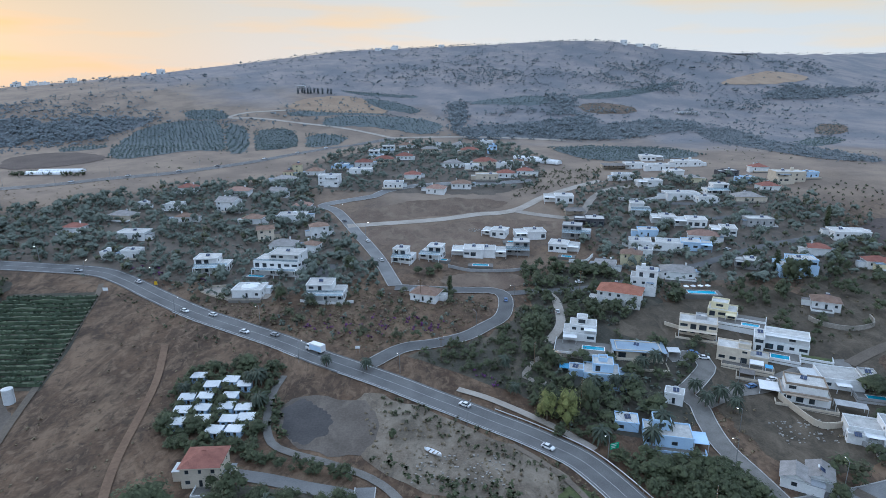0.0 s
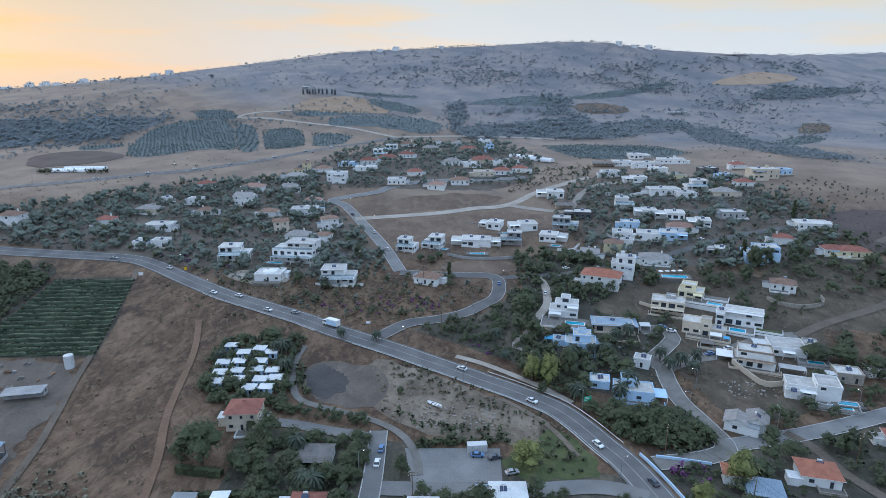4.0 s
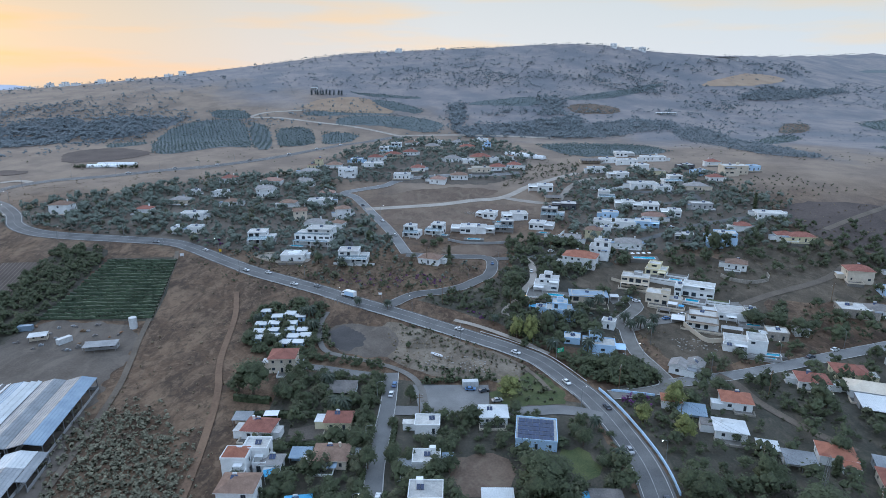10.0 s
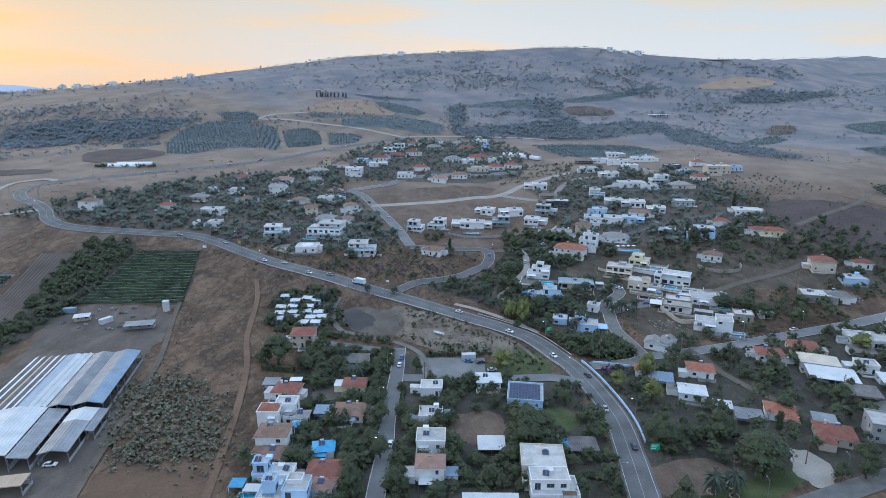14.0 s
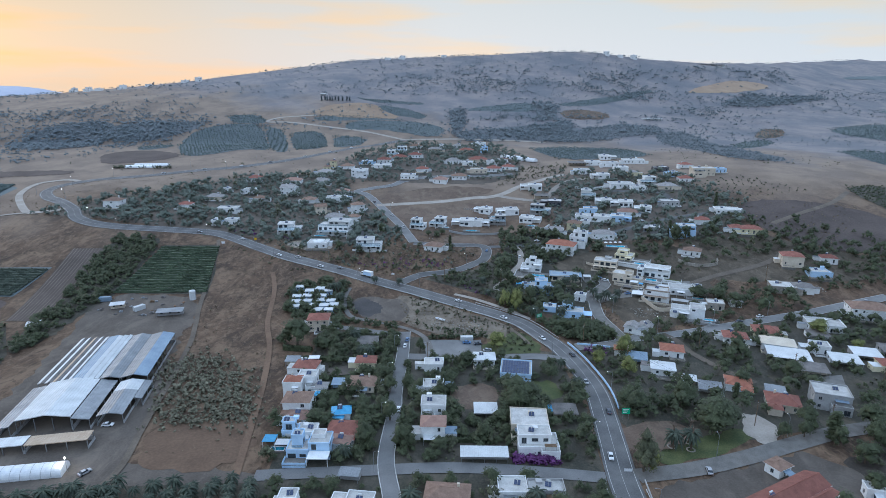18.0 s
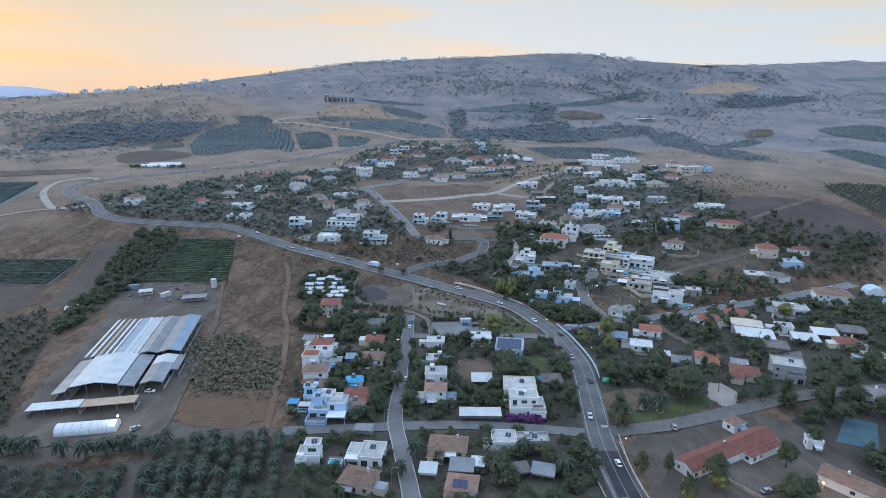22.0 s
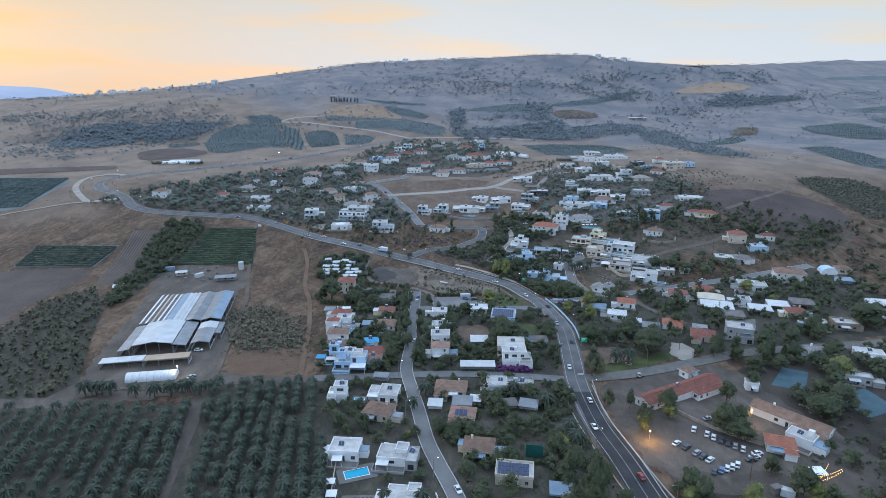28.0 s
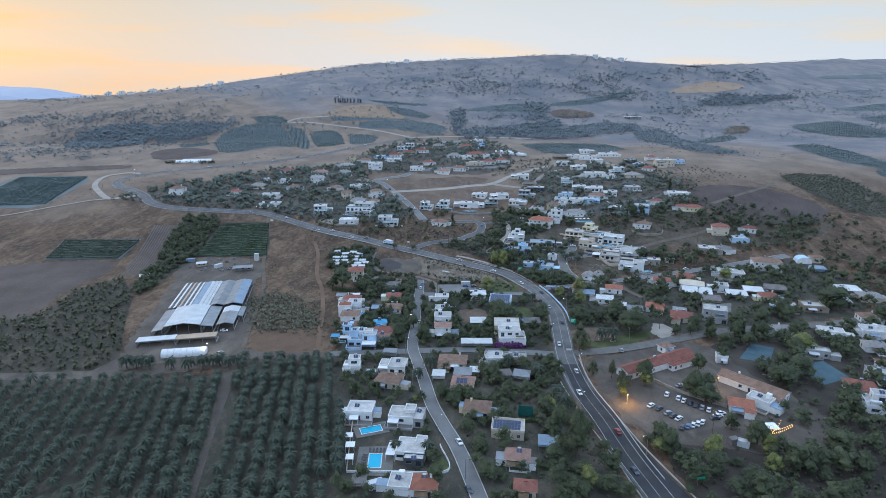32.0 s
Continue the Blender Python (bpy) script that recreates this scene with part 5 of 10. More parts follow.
mod(153.1, 325.8, -15, 13.2, 10.6, 1, "-")
flat(177.4, 335.8, -5, 14.4, 9.4, 1, "grey")
flat(213.3, 310.8, -10, 17.8, 11.6, 1, "-")
mod(73.5, 337.9, -15, 16.3, 10.6, 2, "grey")
mod(63, 318.7, -18, 16.4, 10.6, 1, "pool")
mod(26, 342.5, -20, 14.4, 9.3, 1, "pool")
mod(45.9, 339.7, 5, 17.6, 11.5, 1, "pool")
mod(8.8, 312.2, -5, 17.1, 11.1, 1, "pool")
mod(22, 312.1, -5, 15.6, 10.1, 1, "-")
mod(36.5, 316.4, -5, 13, 10.4, 2, "grey")
mod(131.7, 308.6, -18, 15.5, 10.1, 1, "blue")
flat(117.8, 310.8, -15, 13.4, 10.7, 1, "-")
flat(103.7, 315.7, -15, 11.5, 9.2, 1, "-")
hip(92.6, 293.3, -20, 10.1, 8.1, 2, "brown")
flat(102.9, 302.9, -15, 7, 5.6, 1, "-")
gable(78.5, 289, -20, 9.7, 7.8, 1, "grey")
hip(110.2, 276.3, -15, 15.2, 9.9, 1, "grey")
mod(147, 283.1, -20, 11, 8.8, 1, "grey")
flat(166.2, 275.1, -12, 17.3, 11.3, 2, "blue")
hip(187.5, 293.8, -15, 10.1, 8, 1, "red")
hip(214, 273.8, -10, 14.2, 9.3, 1, "red")
hip(205.7, 276.6, -10, 10.3, 8.2, 1, "red")
hip(161, 240.8, -25, 10.7, 8.5, 1, "brown")
hip(75.5, 250, -24, 18.5, 11.5, 2, "orange")
flat(89.5, 262, -20, 11.5, 9, 3, "-")
# ---- right, middle
flat(73.8, 176.4, -25, 5.8, 4.7, 1, "-")
gable(91.8, 137.2, 60, 6.5, 6.2, 1, "grey")
gable(98.6, 137.4, 60, 7.5, 6.0, 1, "grey")
hip(102.7, 111.6, -15, 9.9, 8, 1, "orange")
hip(79.5, 110.9, -15, 6.4, 5.1, 1, "orange")
shed(84.3, 104.4, -15, 9, 7.2, 1, "lightblue")
hip(138.4, 126.4, -15, 10.6, 8.4, 1, "red")
hip(92.4, 93.4, -15, 9.5, 7.6, 1, "white")
flat(145.9, 166.8, -15, 8.8, 7, 1, "stone")
hip(158.3, 169.6, -10, 5.8, 4.6, 1, "grey")
hip(156.8, 133.1, -15, 11.8, 9.4, 1, "red")
shed(180.8, 130.3, -10, 9.5, 7.6, 1, "dark")
hip(155.4, 119.4, -20, 14.2, 9.2, 1, "beigeroof")
shed(154.1, 107.8, -18, 17.3, 11.2, 1, "white")
flat(172.6, 115.4, -15, 7.9, 6.3, 1, "-")
shed(157.4, 94.1, -15, 10.8, 8.6, 1, "dark")
hip(118.5, 79.8, -20, 9.6, 7.7, 1, "orange")
shed(106, 76.9, -15, 8.7, 6.9, 1, "grey")
shed(99.7, 83.5, -15, 6, 4.8, 1, "white")
shed(131, 74.7, -20, 7.1, 5.6, 1, "grey")
hip(129.1, 65.8, -20, 11.3, 9.1, 1, "red")
hip(217.3, 223.7, -15, 12.4, 9.9, 2, "red")
hip(242, 226.1, -15, 9.4, 7.6, 1, "red")
flat(194.1, 189.3, -15, 13.5, 10.8, 1, "stone")
hip(205, 188.1, -15, 11.2, 8.9, 1, "dark")
flat(225, 207.4, -10, 11.2, 8.9, 1, "blue")
hip(221.5, 155.6, -15, 18.2, 11.8, 2, "brown")
flat(190.5, 141.7, -15, 16.4, 10.7, 1, "-")
hip(193.6, 97.8, -10, 9.9, 7.9, 1, "red")
tunnel(254.5, 168.7, -10, 9.5, 8, 1, "blue")
hip(265.1, 169.8, -10, 8.4, 6.7, 1, "brown")
shed(255.1, 151, -10, 9.2, 7.3, 1, "lightblue")
flat(196, 81.3, -15, 9.9, 7.9, 1, "brown")
hip(175.6, 46.8, -10, 8.5, 6.8, 1, "grey")
shed(190.2, 109.6, -15, 11.2, 9, 1, "white")
shed(206.1, 113, -15, 12, 9.6, 1, "dark")
shed(176.8, 103.2, -15, 11.7, 9.3, 1, "white")
flat(147.9, 67.2, -20, 12.6, 10, 2, "grey")
flat(199, 44.5, -20, 12, 6.5, 1, "-")
flat(222.4, 44.7, -15, 14.5, 9.4, 1, "-")
flat(178, 20.5, -20, 10.5, 5, 1, "grey")
hip(176, -14.3, -20, 11.5, 9.2, 1, "red")
flat(192, -2.6, -20, 9.4, 7.6, 1, "grey")
flat(173.4, -28, -20, 9.1, 7.3, 2, "-")
hip(117.8, -29.8, -20, 9.1, 7.2, 1, "orange")
flat(128.7, 13.7, -15, 5, 4, 1, "white")
hip(255.1, 97.2, -10, 12.5, 10, 1, "grey")
flat(210.2, 80.9, -10, 11.2, 8.9, 1, "brown")
hip(232.2, 65, -10, 9.5, 7.6, 1, "brown")
shed(233.3, 91.3, -10, 10.3, 8.2, 1, "grey")
shed(251, 111.8, -10, 13, 10.4, 1, "white")
hip(210.3, 27, -15, 9.8, 7.8, 1, "grey")
hip(201.4, 7.5, -15, 6.1, 4.9, 1, "red")
# ---- near plots, left of the main road
hip(-62.3, 91.9, -5, 9.7, 7.8, 1, "red")
shed(-70.1, 98, 0, 5.8, 4.6, 1, "grey")
flat(-62.6, 71.5, 0, 7.4, 5.9, 2, "orangecap")
flat(-57.8, 76, 0, 7.3, 5.8, 2, "-")
hip(-52.7, 73.3, 0, 5.9, 4.7, 1, "grey")
hip(-57.5, 58.7, 0, 9.9, 7.9, 2, "brown")
hip(-55.7, 51.1, 0, 7.5, 6, 1, "pink")
flat(-55.8, 41.4, 0, 5.4, 4.3, 2, "lightblue")
flat(-50.1, 41.8, 0, 7.1, 5.7, 1, "-")
hip(-37.1, 96.9, 0, 8.5, 6.8, 1, "red")
hip(-35.8, 77.2, 0, 10.3, 8.3, 1, "brown")
shed(-45.2, 77.6, 0, 6, 4.8, 1, "lightblue")
hip(-40.4, 54.6, 8, 6.5, 5.2, 1, "tarp")
hip(-37.7, 43.4, 0, 9.8, 7.8, 1, "red")
flat(-7.1, 95.1, 0, 8.2, 6.5, 1, "-")
flat(-6.6, 75.1, 0, 8.2, 6.6, 1, "-")
flat(-5.9, 56, 0, 9.1, 7.2, 2, "-")
hip(-5.6, 43.1, 0, 8.2, 6.6, 2, "pink")
hip(-67.2, 138.2, 4, 10.2, 9.1, 2, "red", plaster=M_BEIGE)
shed(-39.9, 118.4, 0, 10.2, 8.2, 1, "dark")
flat(28.5, 90, -8, 13, 13, 1, "solar")
hip(15.3, 101.3, 0, 9.2, 7.4, 1, "white")
shed(13.7, 58.1, 0, 8.5, 6.8, 1, "white")
flat(28.4, 46, -3, 13, 11, 2, "beige")
shed(43.5, 58, 0, 8.7, 6.9, 1, "dark")
shed(-0.2, 76.1, 0, 3, 3, 1, "lightblue")
flat(-47.3, 2.5, 0, 7.4, 5.9, 2, "-")
hip(-28.6, -9.7, -15, 10.7, 8.6, 1, "brown")
hip(-36.9, 35.9, -10, 6.4, 5.1, 1, "pink")
shed(11.8, 30.5, 0, 15.5, 5, 1, "white")
flat(30.2, 35.6, 0, 13.4, 8.5, 2, "-")
hip(4.3, -12, -8, 9.4, 7.5, 1, "solar")
flat(-37.5, -35.3, -3, 10.3, 8.2, 1, "-")
hip(-9.6, -80.8, -5, 8.5, 7.5, 1, "orange")
flat(-17.6, -80.2, -5, 7.2, 7.4, 1, "-")
flat(20.9, -47.7, -8, 12.3, 8.2, 1, "solarbeige")
hip(9.7, -33.2, -8, 10.3, 8.3, 1, "brown")
hip(22.7, -65.4, -8, 8.3, 6.6, 1, "pink")
hip(23.5, -82, -8, 6.8, 5.4, 1, "red")
shed(34.9, -56, -8, 6.9, 5.5, 1, "lightblue")
shed(-31.5, -78.8, 0, 4.5, 3.6, 1, "dark")
hip(-0.3, 9.0, -5, 12.8, 8.5, 1, "brown")
shed(-6.7, -4.0, -5, 5.5, 5, 1, "white")
shed(4.3, -2.2, -5, 7.8, 6.5, 1, "grey")
shed(9.7, -0.4, -5, 4.2, 4.5, 1, "white")
shed(23.7, -3.3, 12, 5.0, 5, 1, "dark")
shed(31.0, -4.0, -14, 7.2, 5.5, 1, "grey")
flat(19.4, 12.6, 0, 8.6, 7.5, 1, "-")
flat(29.5, 12.1, 0, 10.7, 5.5, 1, "grey")
mod(-28.4, 4.0, -6, 12.5, 9, 1, "yard")
shed(-31.3, 19.0, -6, 6.2, 3.5, 1, "grey")

# ----- the stepped villas above the bend
terraced(50.3, 215.1, -14, "white three-level villa over a pool terrace on a stone wall", [(-6.3, 6.3, 0, 9, 0, 3.2, M_WHITE), (-4, 6.2, 1.6, 8.9, 3.42, 6.5, M_WHITE), (-1.5, 2.5, 4, 8.5, 6.72, 9.0, M_WHITE)],
         [(-9, 12.5, -13, -0.1, 0.0, M_STONE, M_PAVING)], [(5.5, -5.5, 8, 3.2, 0.0)], [(1.5, 6.3, -1.5, 1.5, 6.0, M_CANVAS), (-6.3, -1, -3.5, -0.2, 2.9, M_WHITE)])
terraced(97.1, 216.8, -22, "pale beige three-level villa with pillared balconies", [(-7, 7, 1.6, 10, 0, 3.2, M_BEIGE), (-7, 7, 0.8, 10, 3.42, 6.5, M_BEIGE), (-1, 3, 6, 10, 6.72, 7.6, M_GREYW)],
         [(-8, 9, -2.5, 1.5, -0.4, M_BEIGE, M_PAVING)], [], [(-7, 7, -1.4, 1.5, 3.2, M_BEIGE)])
terraced(113.4, 229.4, -28, "cream villa on a high white terrace with a pool", [(-7, 4, 1, 10, 1.4, 4.5, M_CREAM), (-6, 0.5, 3.5, 10, 4.72, 7.2, M_CREAM)],
         [(-8, 15, -6.5, 0.9, 1.35, M_WHITE, M_PAVING), (4.1, 15, 1.0, 8, 1.5, M_WHITE, M_PAVING)], [(9.5, -2.2, 6, 2.8, 1.35)], [(0, 4, -2.5, 0.9, 4.2, M_CREAM)])
terraced(125.7, 206.2, -26, "bright white cubic villa with a pool terrace and white walls", [(-7, 8, 0, 8, 0, 3.2, M_WHITE), (-7, 7.9, 1.4, 7.9, 3.42, 6.6, M_WHITE), (-10.5, -7.05, -3.5, 6, 0, 5.6, M_WHITE)],
         [(-8.5, 5, -9.5, -0.1, -0.3, M_WHITE, M_PAVING), (5.1, 15.5, -5, -0.1, 0.2, M_WHITE, M_GRASS)], [(-1.5, -5, 6, 3.6, -0.3)], [(-6.9, 7.8, -0.2, 1.3, 6.45, M_WHITE)])
terraced(105.6, 198.6, -26, "beige villa stepping down a slope in terraces", [(-8, 3, 0, 8, 0, 5.9, M_BEIGE), (3.05, 9, 1, 7, 0, 3.2, M_BEIGE), (-1, 3, 2, 6, 6.12, 7.4, M_BEIGE)],
         [(-6, 11, -5, -0.1, 0.2, M_BEIGE, M_PAVING), (-1, 12, -11, -5.1, -1.4, M_BEIGE, M_PAVING)], [], [(3, 7.5, -4.6, -0.6, 3.0, M_CANVAS), (8, 10.5, -4.4, -1.4, 2.3, M_TARP), (0, 5, -9.5, -5.3, 0.6, M_SHEETD)])
terraced(116, 174.4, -22, "white two-storey villa with brown roof bands and a carport", [(-7, 7, 0, 10, 0, 3.1, M_WHITE), (-6, 6, 1.6, 9.9, 3.32, 6.3, M_WHITE)],
         [(-9, 9, -3.5, -0.1, -0.3, M_BEIGE, M_PAVING)], [], [(-13.5, -7.4, 1, 8, 2.7, M_WHITE), (8, 17, -1.5, 2.5, 2.7, M_GREYW), (-6, 6, -1.4, 1.5, 3.2, M_BROWNW)], M_BROWNW)
terraced(135.3, 181.5, -16, "long white villa with a blue-grey roof, carport and small pool", [(-9, 4, 0, 11, 0, 3.8, M_WHITE), (4.05, 9, 2.5, 10, 0, 4.8, M_GREYW)],
         [(0, 11, -6, -0.1, 0.1, M_GREYW, M_PAVING)], [(6.5, -3, 5.5, 2.6, 0.1)], [(-14.5, -9.1, 2.5, 9, 3.1, M_SHEETW), (-5, -0.5, -2.6, -0.1, 2.9, M_WHITE), (4, 10.5, 0.2, 2.4, 3.0, M_WHITE)])
terraced(64.0, 150.8, -12, "light blue flat-roofed villa with a low tower and a carport", [(-7.5, 6, 1, 9, 0, 4.0, M_BLUEW), (-5.0, 0, 4.5, 9, 4.2, 7.2, M_BLUEW), (-15.5, -8.6, 7, 13, 0, 3.3, M_BLUEW)],
         [(-7.5, 9.5, -2.2, 0.9, 0.2, M_BLUEW, M_PAVING)], [], [(6.2, 10.5, 1.5, 8, 2.6, M_BLUEW)])
terraced(52.3, 185.2, -12, "light blue two-level villa with blue awnings among palms", [(-6.5, 5.5, 1, 10, 0, 3.6, M_BLUEW), (-3.5, 3.5, 3.2, 9.8, 3.8, 6.8, M_BLUEW), (-11.5, -6.6, 4, 9, 0, 3.0, M_BLUEW), (-1.5, 1.5, 6, 9, 7.0, 7.9, M_BLUEW)],
         [(-6, 8, -2.5, 0.9, 0.1, M_BLUEW, M_PAVING)], [], [(5.7, 9.6, 3.5, 9, 3.3, M_SHEETB), (1.5, 5.4, -1.6, 0.9, 3.2, M_SHEETB), (-15, -11.7, 5, 9, 2.9, M_TARP)])
terraced(70.0, 200.2, -8, "low beige house under a broad blue-grey flat roof", [(-8.5, 7.5, 2, 10, 0, 3.3, M_BEIGE)],
         [(-3, 9, -6.5, -0.2, -0.9, M_BEIGE, M_GRASS), (-9, 8, -0.1, 1.9, 0.1, M_BEIGE, M_PAVING)], [], [(-10, 9.5, 0.8, 11.5, 3.75, M_SHEETB), (10.5, 15, 4.5, 9, 2.8, M_SHEETW)])
terraced(126.5, 152.6, -20, "white L-shaped villa with tall glazing and a pool terrace", [(-9, 0, 1.5, 9, 0, 4.4, M_WHITE), (0.05, 7.5, 0.5, 9.5, 0, 6.2, M_WHITE), (-9.5, -5, -1, 1.4, 0, 3.2, M_WHITE)],
         [(-3, 12.5, -5.5, -0.1, 0.1, M_GREYW, M_PAVING)], [(7, -2.6, 7, 2.6, 0.1)], [(-4.8, 0, -1.2, 1.4, 3.3, M_WHITE)])
terraced(-47.2, 24.8, 0, "light blue villa with white terraces and a low tower", [(0.6, 7.6, 4.2, 11, 0, 6.6, M_BLUEW), (-6.8, 0.55, 3.5, 9.5, 0, 4.0, M_BLUEW), (-5.2, -1.6, 5.5, 9.4, 4.2, 8.8, M_BLUEW), (1.2, 5.5, 7.5, 10.9, 6.8, 7.8, M_WHITE)],
         [(-7.2, 0.5, -0.6, 3.4, 0.9, M_BLUEW, M_PAVING)], [], [(0.8, 7.8, -0.4, 4.1, 3.5, M_WHITE), (-12, -7.4, 8, 11.5, 3.0, M_SHEETW)])
terraced(-19.0, -43.9, -6, "grey-white single-storey villa with an L-shaped parapet roof", [(-7, 3.2, 1.6, 9.5, 0, 3.4, M_WHITE), (3.25, 7, 0, 8.5, 0, 3.8, M_GREYW), (-1, 3.1, 5, 9.4, 3.62, 4.6, M_WHITE)],
         [(-8, 3.2, -2.5, 1.5, 0.05, M_GREYW, M_PAVING)], [], [(-6.8, -2.5, -1.6, 1.5, 2.8, M_CANVAS)])
terraced(-16.0, -67.4, -6, "white and dark grey villa with a white canopy by a pool", [(-5, 5.5, 2.05, 11, 0, 3.6, M_WHITE), (-1.5, 5.5, -1, 2, 0, 3.1, M_DARKW), (1.5, 5.4, 7, 10.9, 3.82, 4.9, M_WHITE)],
         [], [], [(-8.5, -5.1, 1, 9.5, 2.9, M_CANVAS), (5.6, 8.5, 3, 9, 2.7, M_CANVAS)])


# ---- pools and terrace walls ----
pool(113.5, 254, -8, 12, 4, 16, 8, "long turquoise pool with white parasols beside it", 0.6)
pool(-28, -65.5, 3, 4.4, 8, 13, 17, "bright turquoise swimming pool in a pale paved yard")
pool(-32, -46, 20, 8, 4, 13, 8, "curved blue swimming pool between palms")
pool(-5.5, 299.5, -15, 6, 2.5, 9, 4.5, "small blue pool before a modern villa", 0.3)
pool(15, 294, -5, 8, 3, 13, 6, "turquoise pool before a modern villa", 0.3)
pool(-95, 270.5, -8, 8, 2.6, 13, 4.6, "dark blue pool before a large white villa", 0.5)
pool(62, 306, -18, 5, 3, 9, 6, "small turquoise pool in a white terrace", 0.3)
pool(36, 330, 0, 7, 3, 13, 5.5, "turquoise pool between two white villas", 0.2)
pool(136, 150, -15, 6, 2.6, 10, 5, "small blue pool beside a white villa", 0.3)
pool(-58.6, 34.2, 0, 4.5, 2.0, 6, 3.6, "narrow turquoise pool beside a light blue villa", 0.1)
pool(-38.5, 1.9, -5, 4, 2.4, 6, 5.6, "small blue pool with a paved edge", 0.05)


def wall(name, pts, h, t, material, label, base=0.6, category="wall"):
    """A garden or retaining wall that follows the ground."""
    line = smooth_line(pts, 2.5)
    nrm = sides(line)
    s = Shape()
    for a, b, na, nb in zip(line, line[1:], nrm, nrm[1:]):
        za, zb = gz(a.x, a.y), gz(b.x, b.y)
        p = [a + na * t / 2, b + nb * t / 2, b - nb * t / 2, a - na * t / 2]
        lo = [(q.x, q.y, z - base) for q, z in zip(p, (za, zb, zb, za))]
        hi = [(q.x, q.y, z + h) for q, z in zip(p, (za, zb, zb, za))]
        s.quad(lo[1], lo[0], hi[0], hi[1])
        s.quad(lo[3], lo[2], hi[2], hi[3])
        s.quad(hi[3], hi[2], hi[1], hi[0])
    for p, n in ((line[0], nrm[0]), (line[-1], nrm[-1])):
        z = gz(p.x, p.y)
        a, b = p + n * t / 2, p - n * t / 2
        s.quad((a.x, a.y, z - base), (b.x, b.y, z - base), (b.x, b.y, z + h), (a.x, a.y, z + h))
    return single(name, s, material, 0, 0, 0, 0, label, category, kind="structure")


wall("garden_wall", [(88, 228), (95, 222), (103, 215)], 1.6, 0.3, M_BEIGE, "pale stepped wall down a slope")
wall("garden_wall", [(-37, -72), (-20, -72), (-2, -71), (-5, -56)], 1.0, 0.25, M_WHITE, "low white wall round a villa yard")
wall("garden_wall", [(-41, -30), (-39, -52), (-37, -72)], 1.2, 0.25, M_BEIGE, "pale boundary wall beside the palm grove")
wall("garden_wall", [(118, 158), (124, 150), (134, 144)], 1.8, 0.3, M_GREYW, "grey retaining wall below a white villa")
wall("garden_wall", [(109, 178), (111, 169), (114, 162), (124, 163)], 2.2, 0.3, M_BEIGE, "beige retaining wall along a slope")
wall("garden_wall", [(148, 230), (151, 225), (160, 221), (171, 224), (173, 230)], 2.0, 0.4, M_STONE, "grey stone wall holding a garden terrace")
wall("yard_wall", [(90, -6), (97, -15), (106, -23), (113, -28)], 1.4, 0.4, M_STONE, "low stone wall between car park and courtyard")
wall("garden_wall", [(-2, 292), (10, 287), (30, 288), (40, 291)], 1.6, 0.3, M_GREYW, "grey retaining wall in front of modern villas")
wall("garden_wall", [(62, 300), (70, 298), (76, 306)], 1.8, 0.3, M_WHITE, "white terrace wall below a villa")
wall("garden_wall", [(112, 392), (126, 386), (140, 390)], 2.2, 0.4, M_WHITE, "white retaining wall under a hillside villa")
wall("garden_wall", [(-104, 262), (-118, 258), (-104, 249), (-86, 247)], 0.9, 0.3, M_BEIGE, "pale wall edging a gravel platform")
wall("garden_wall", [(-68, 247), (-56, 245), (-44, 247)], 1.2, 0.3, M_WHITE, "white curved garden wall on a slope")
_line = smooth_line(MAIN)
_side = sides(_line)
_run = [k for k in range(len(_line)) if 62 < _line[k].y < 121 and _line[k].x > 0]
wall("bridge_parapet", [tuple(_line[k] - _side[k] * 6.3) for k in _run], 1.0, 0.35, M_BLUEW, "pale blue roadside parapet wall")
wall("bridge_parapet", [(61, 121), (68, 119.5), (76, 117.5)], 1.0, 0.35, M_BLUEW, "pale blue parapet at the side street")
wall("road_kerb", [(62, 20), (61, -5), (65, -30), (70, -55), (80, -90)], 0.5, 0.3, M_KERB, "pale concrete edge of the main road")
wall("road_kerb", [(49, 18), (48, -5), (52, -35), (57, -60), (62, -90)], 0.5, 0.3, M_KERB, "pale concrete edge beside dark new asphalt")

# ---- fields and yards ----
YARD_A = [(1.2, 80.3), (18.1, 82.7), (19.9, 67.3), (11.1, 61.8), (1.0, 63.4)]
YARD_B = [(-53.1, 95.3), (-36.5, 96.8), (-34.7, 89.0), (-52.1, 87.6)]
YARD_C = [(63.8, 53.2), (87.6, 53.7), (87.1, 38.6), (56.4, 32.9)]
YARD_D = [(155.0, 89.4), (169.1, 92.4), (162.1, 77.0), (151.0, 78.2)]
patch("plot_ground", [(-66, 136), (-24, 130), (50, 112), (52, 60), (50, 20), (52, -40), (64, -112), (-40, -112), (-58, 18)], M_DARKGROUND, 0.025, "dark earth between garden plots", "yard", 0)
patch("bare_yard", YARD_A, M_SOIL, 0.1, "bare brown earth yard behind a house", "yard", 1)
patch("bare_yard", YARD_B, M_GREYDIRT, 0.1, "bare grey-brown garden yard", "yard", 1)
patch("grass_plot", YARD_C, M_SOIL, 0.1, "dry grass plot by the road", "field", 1)
patch("concrete_yard", YARD_D, M_PAVING, 0.1, "pale concrete yard before a barn", "yard", 0)
patch("ploughed_field", [(-420, 130), (-303, 170), (-253, 172), (-245, 149), (-254, 112), (-245, 72), (-259, 61), (-420, 40)], M_PLOUGH, 0.08, "dark brown ploughed field", soft=1)
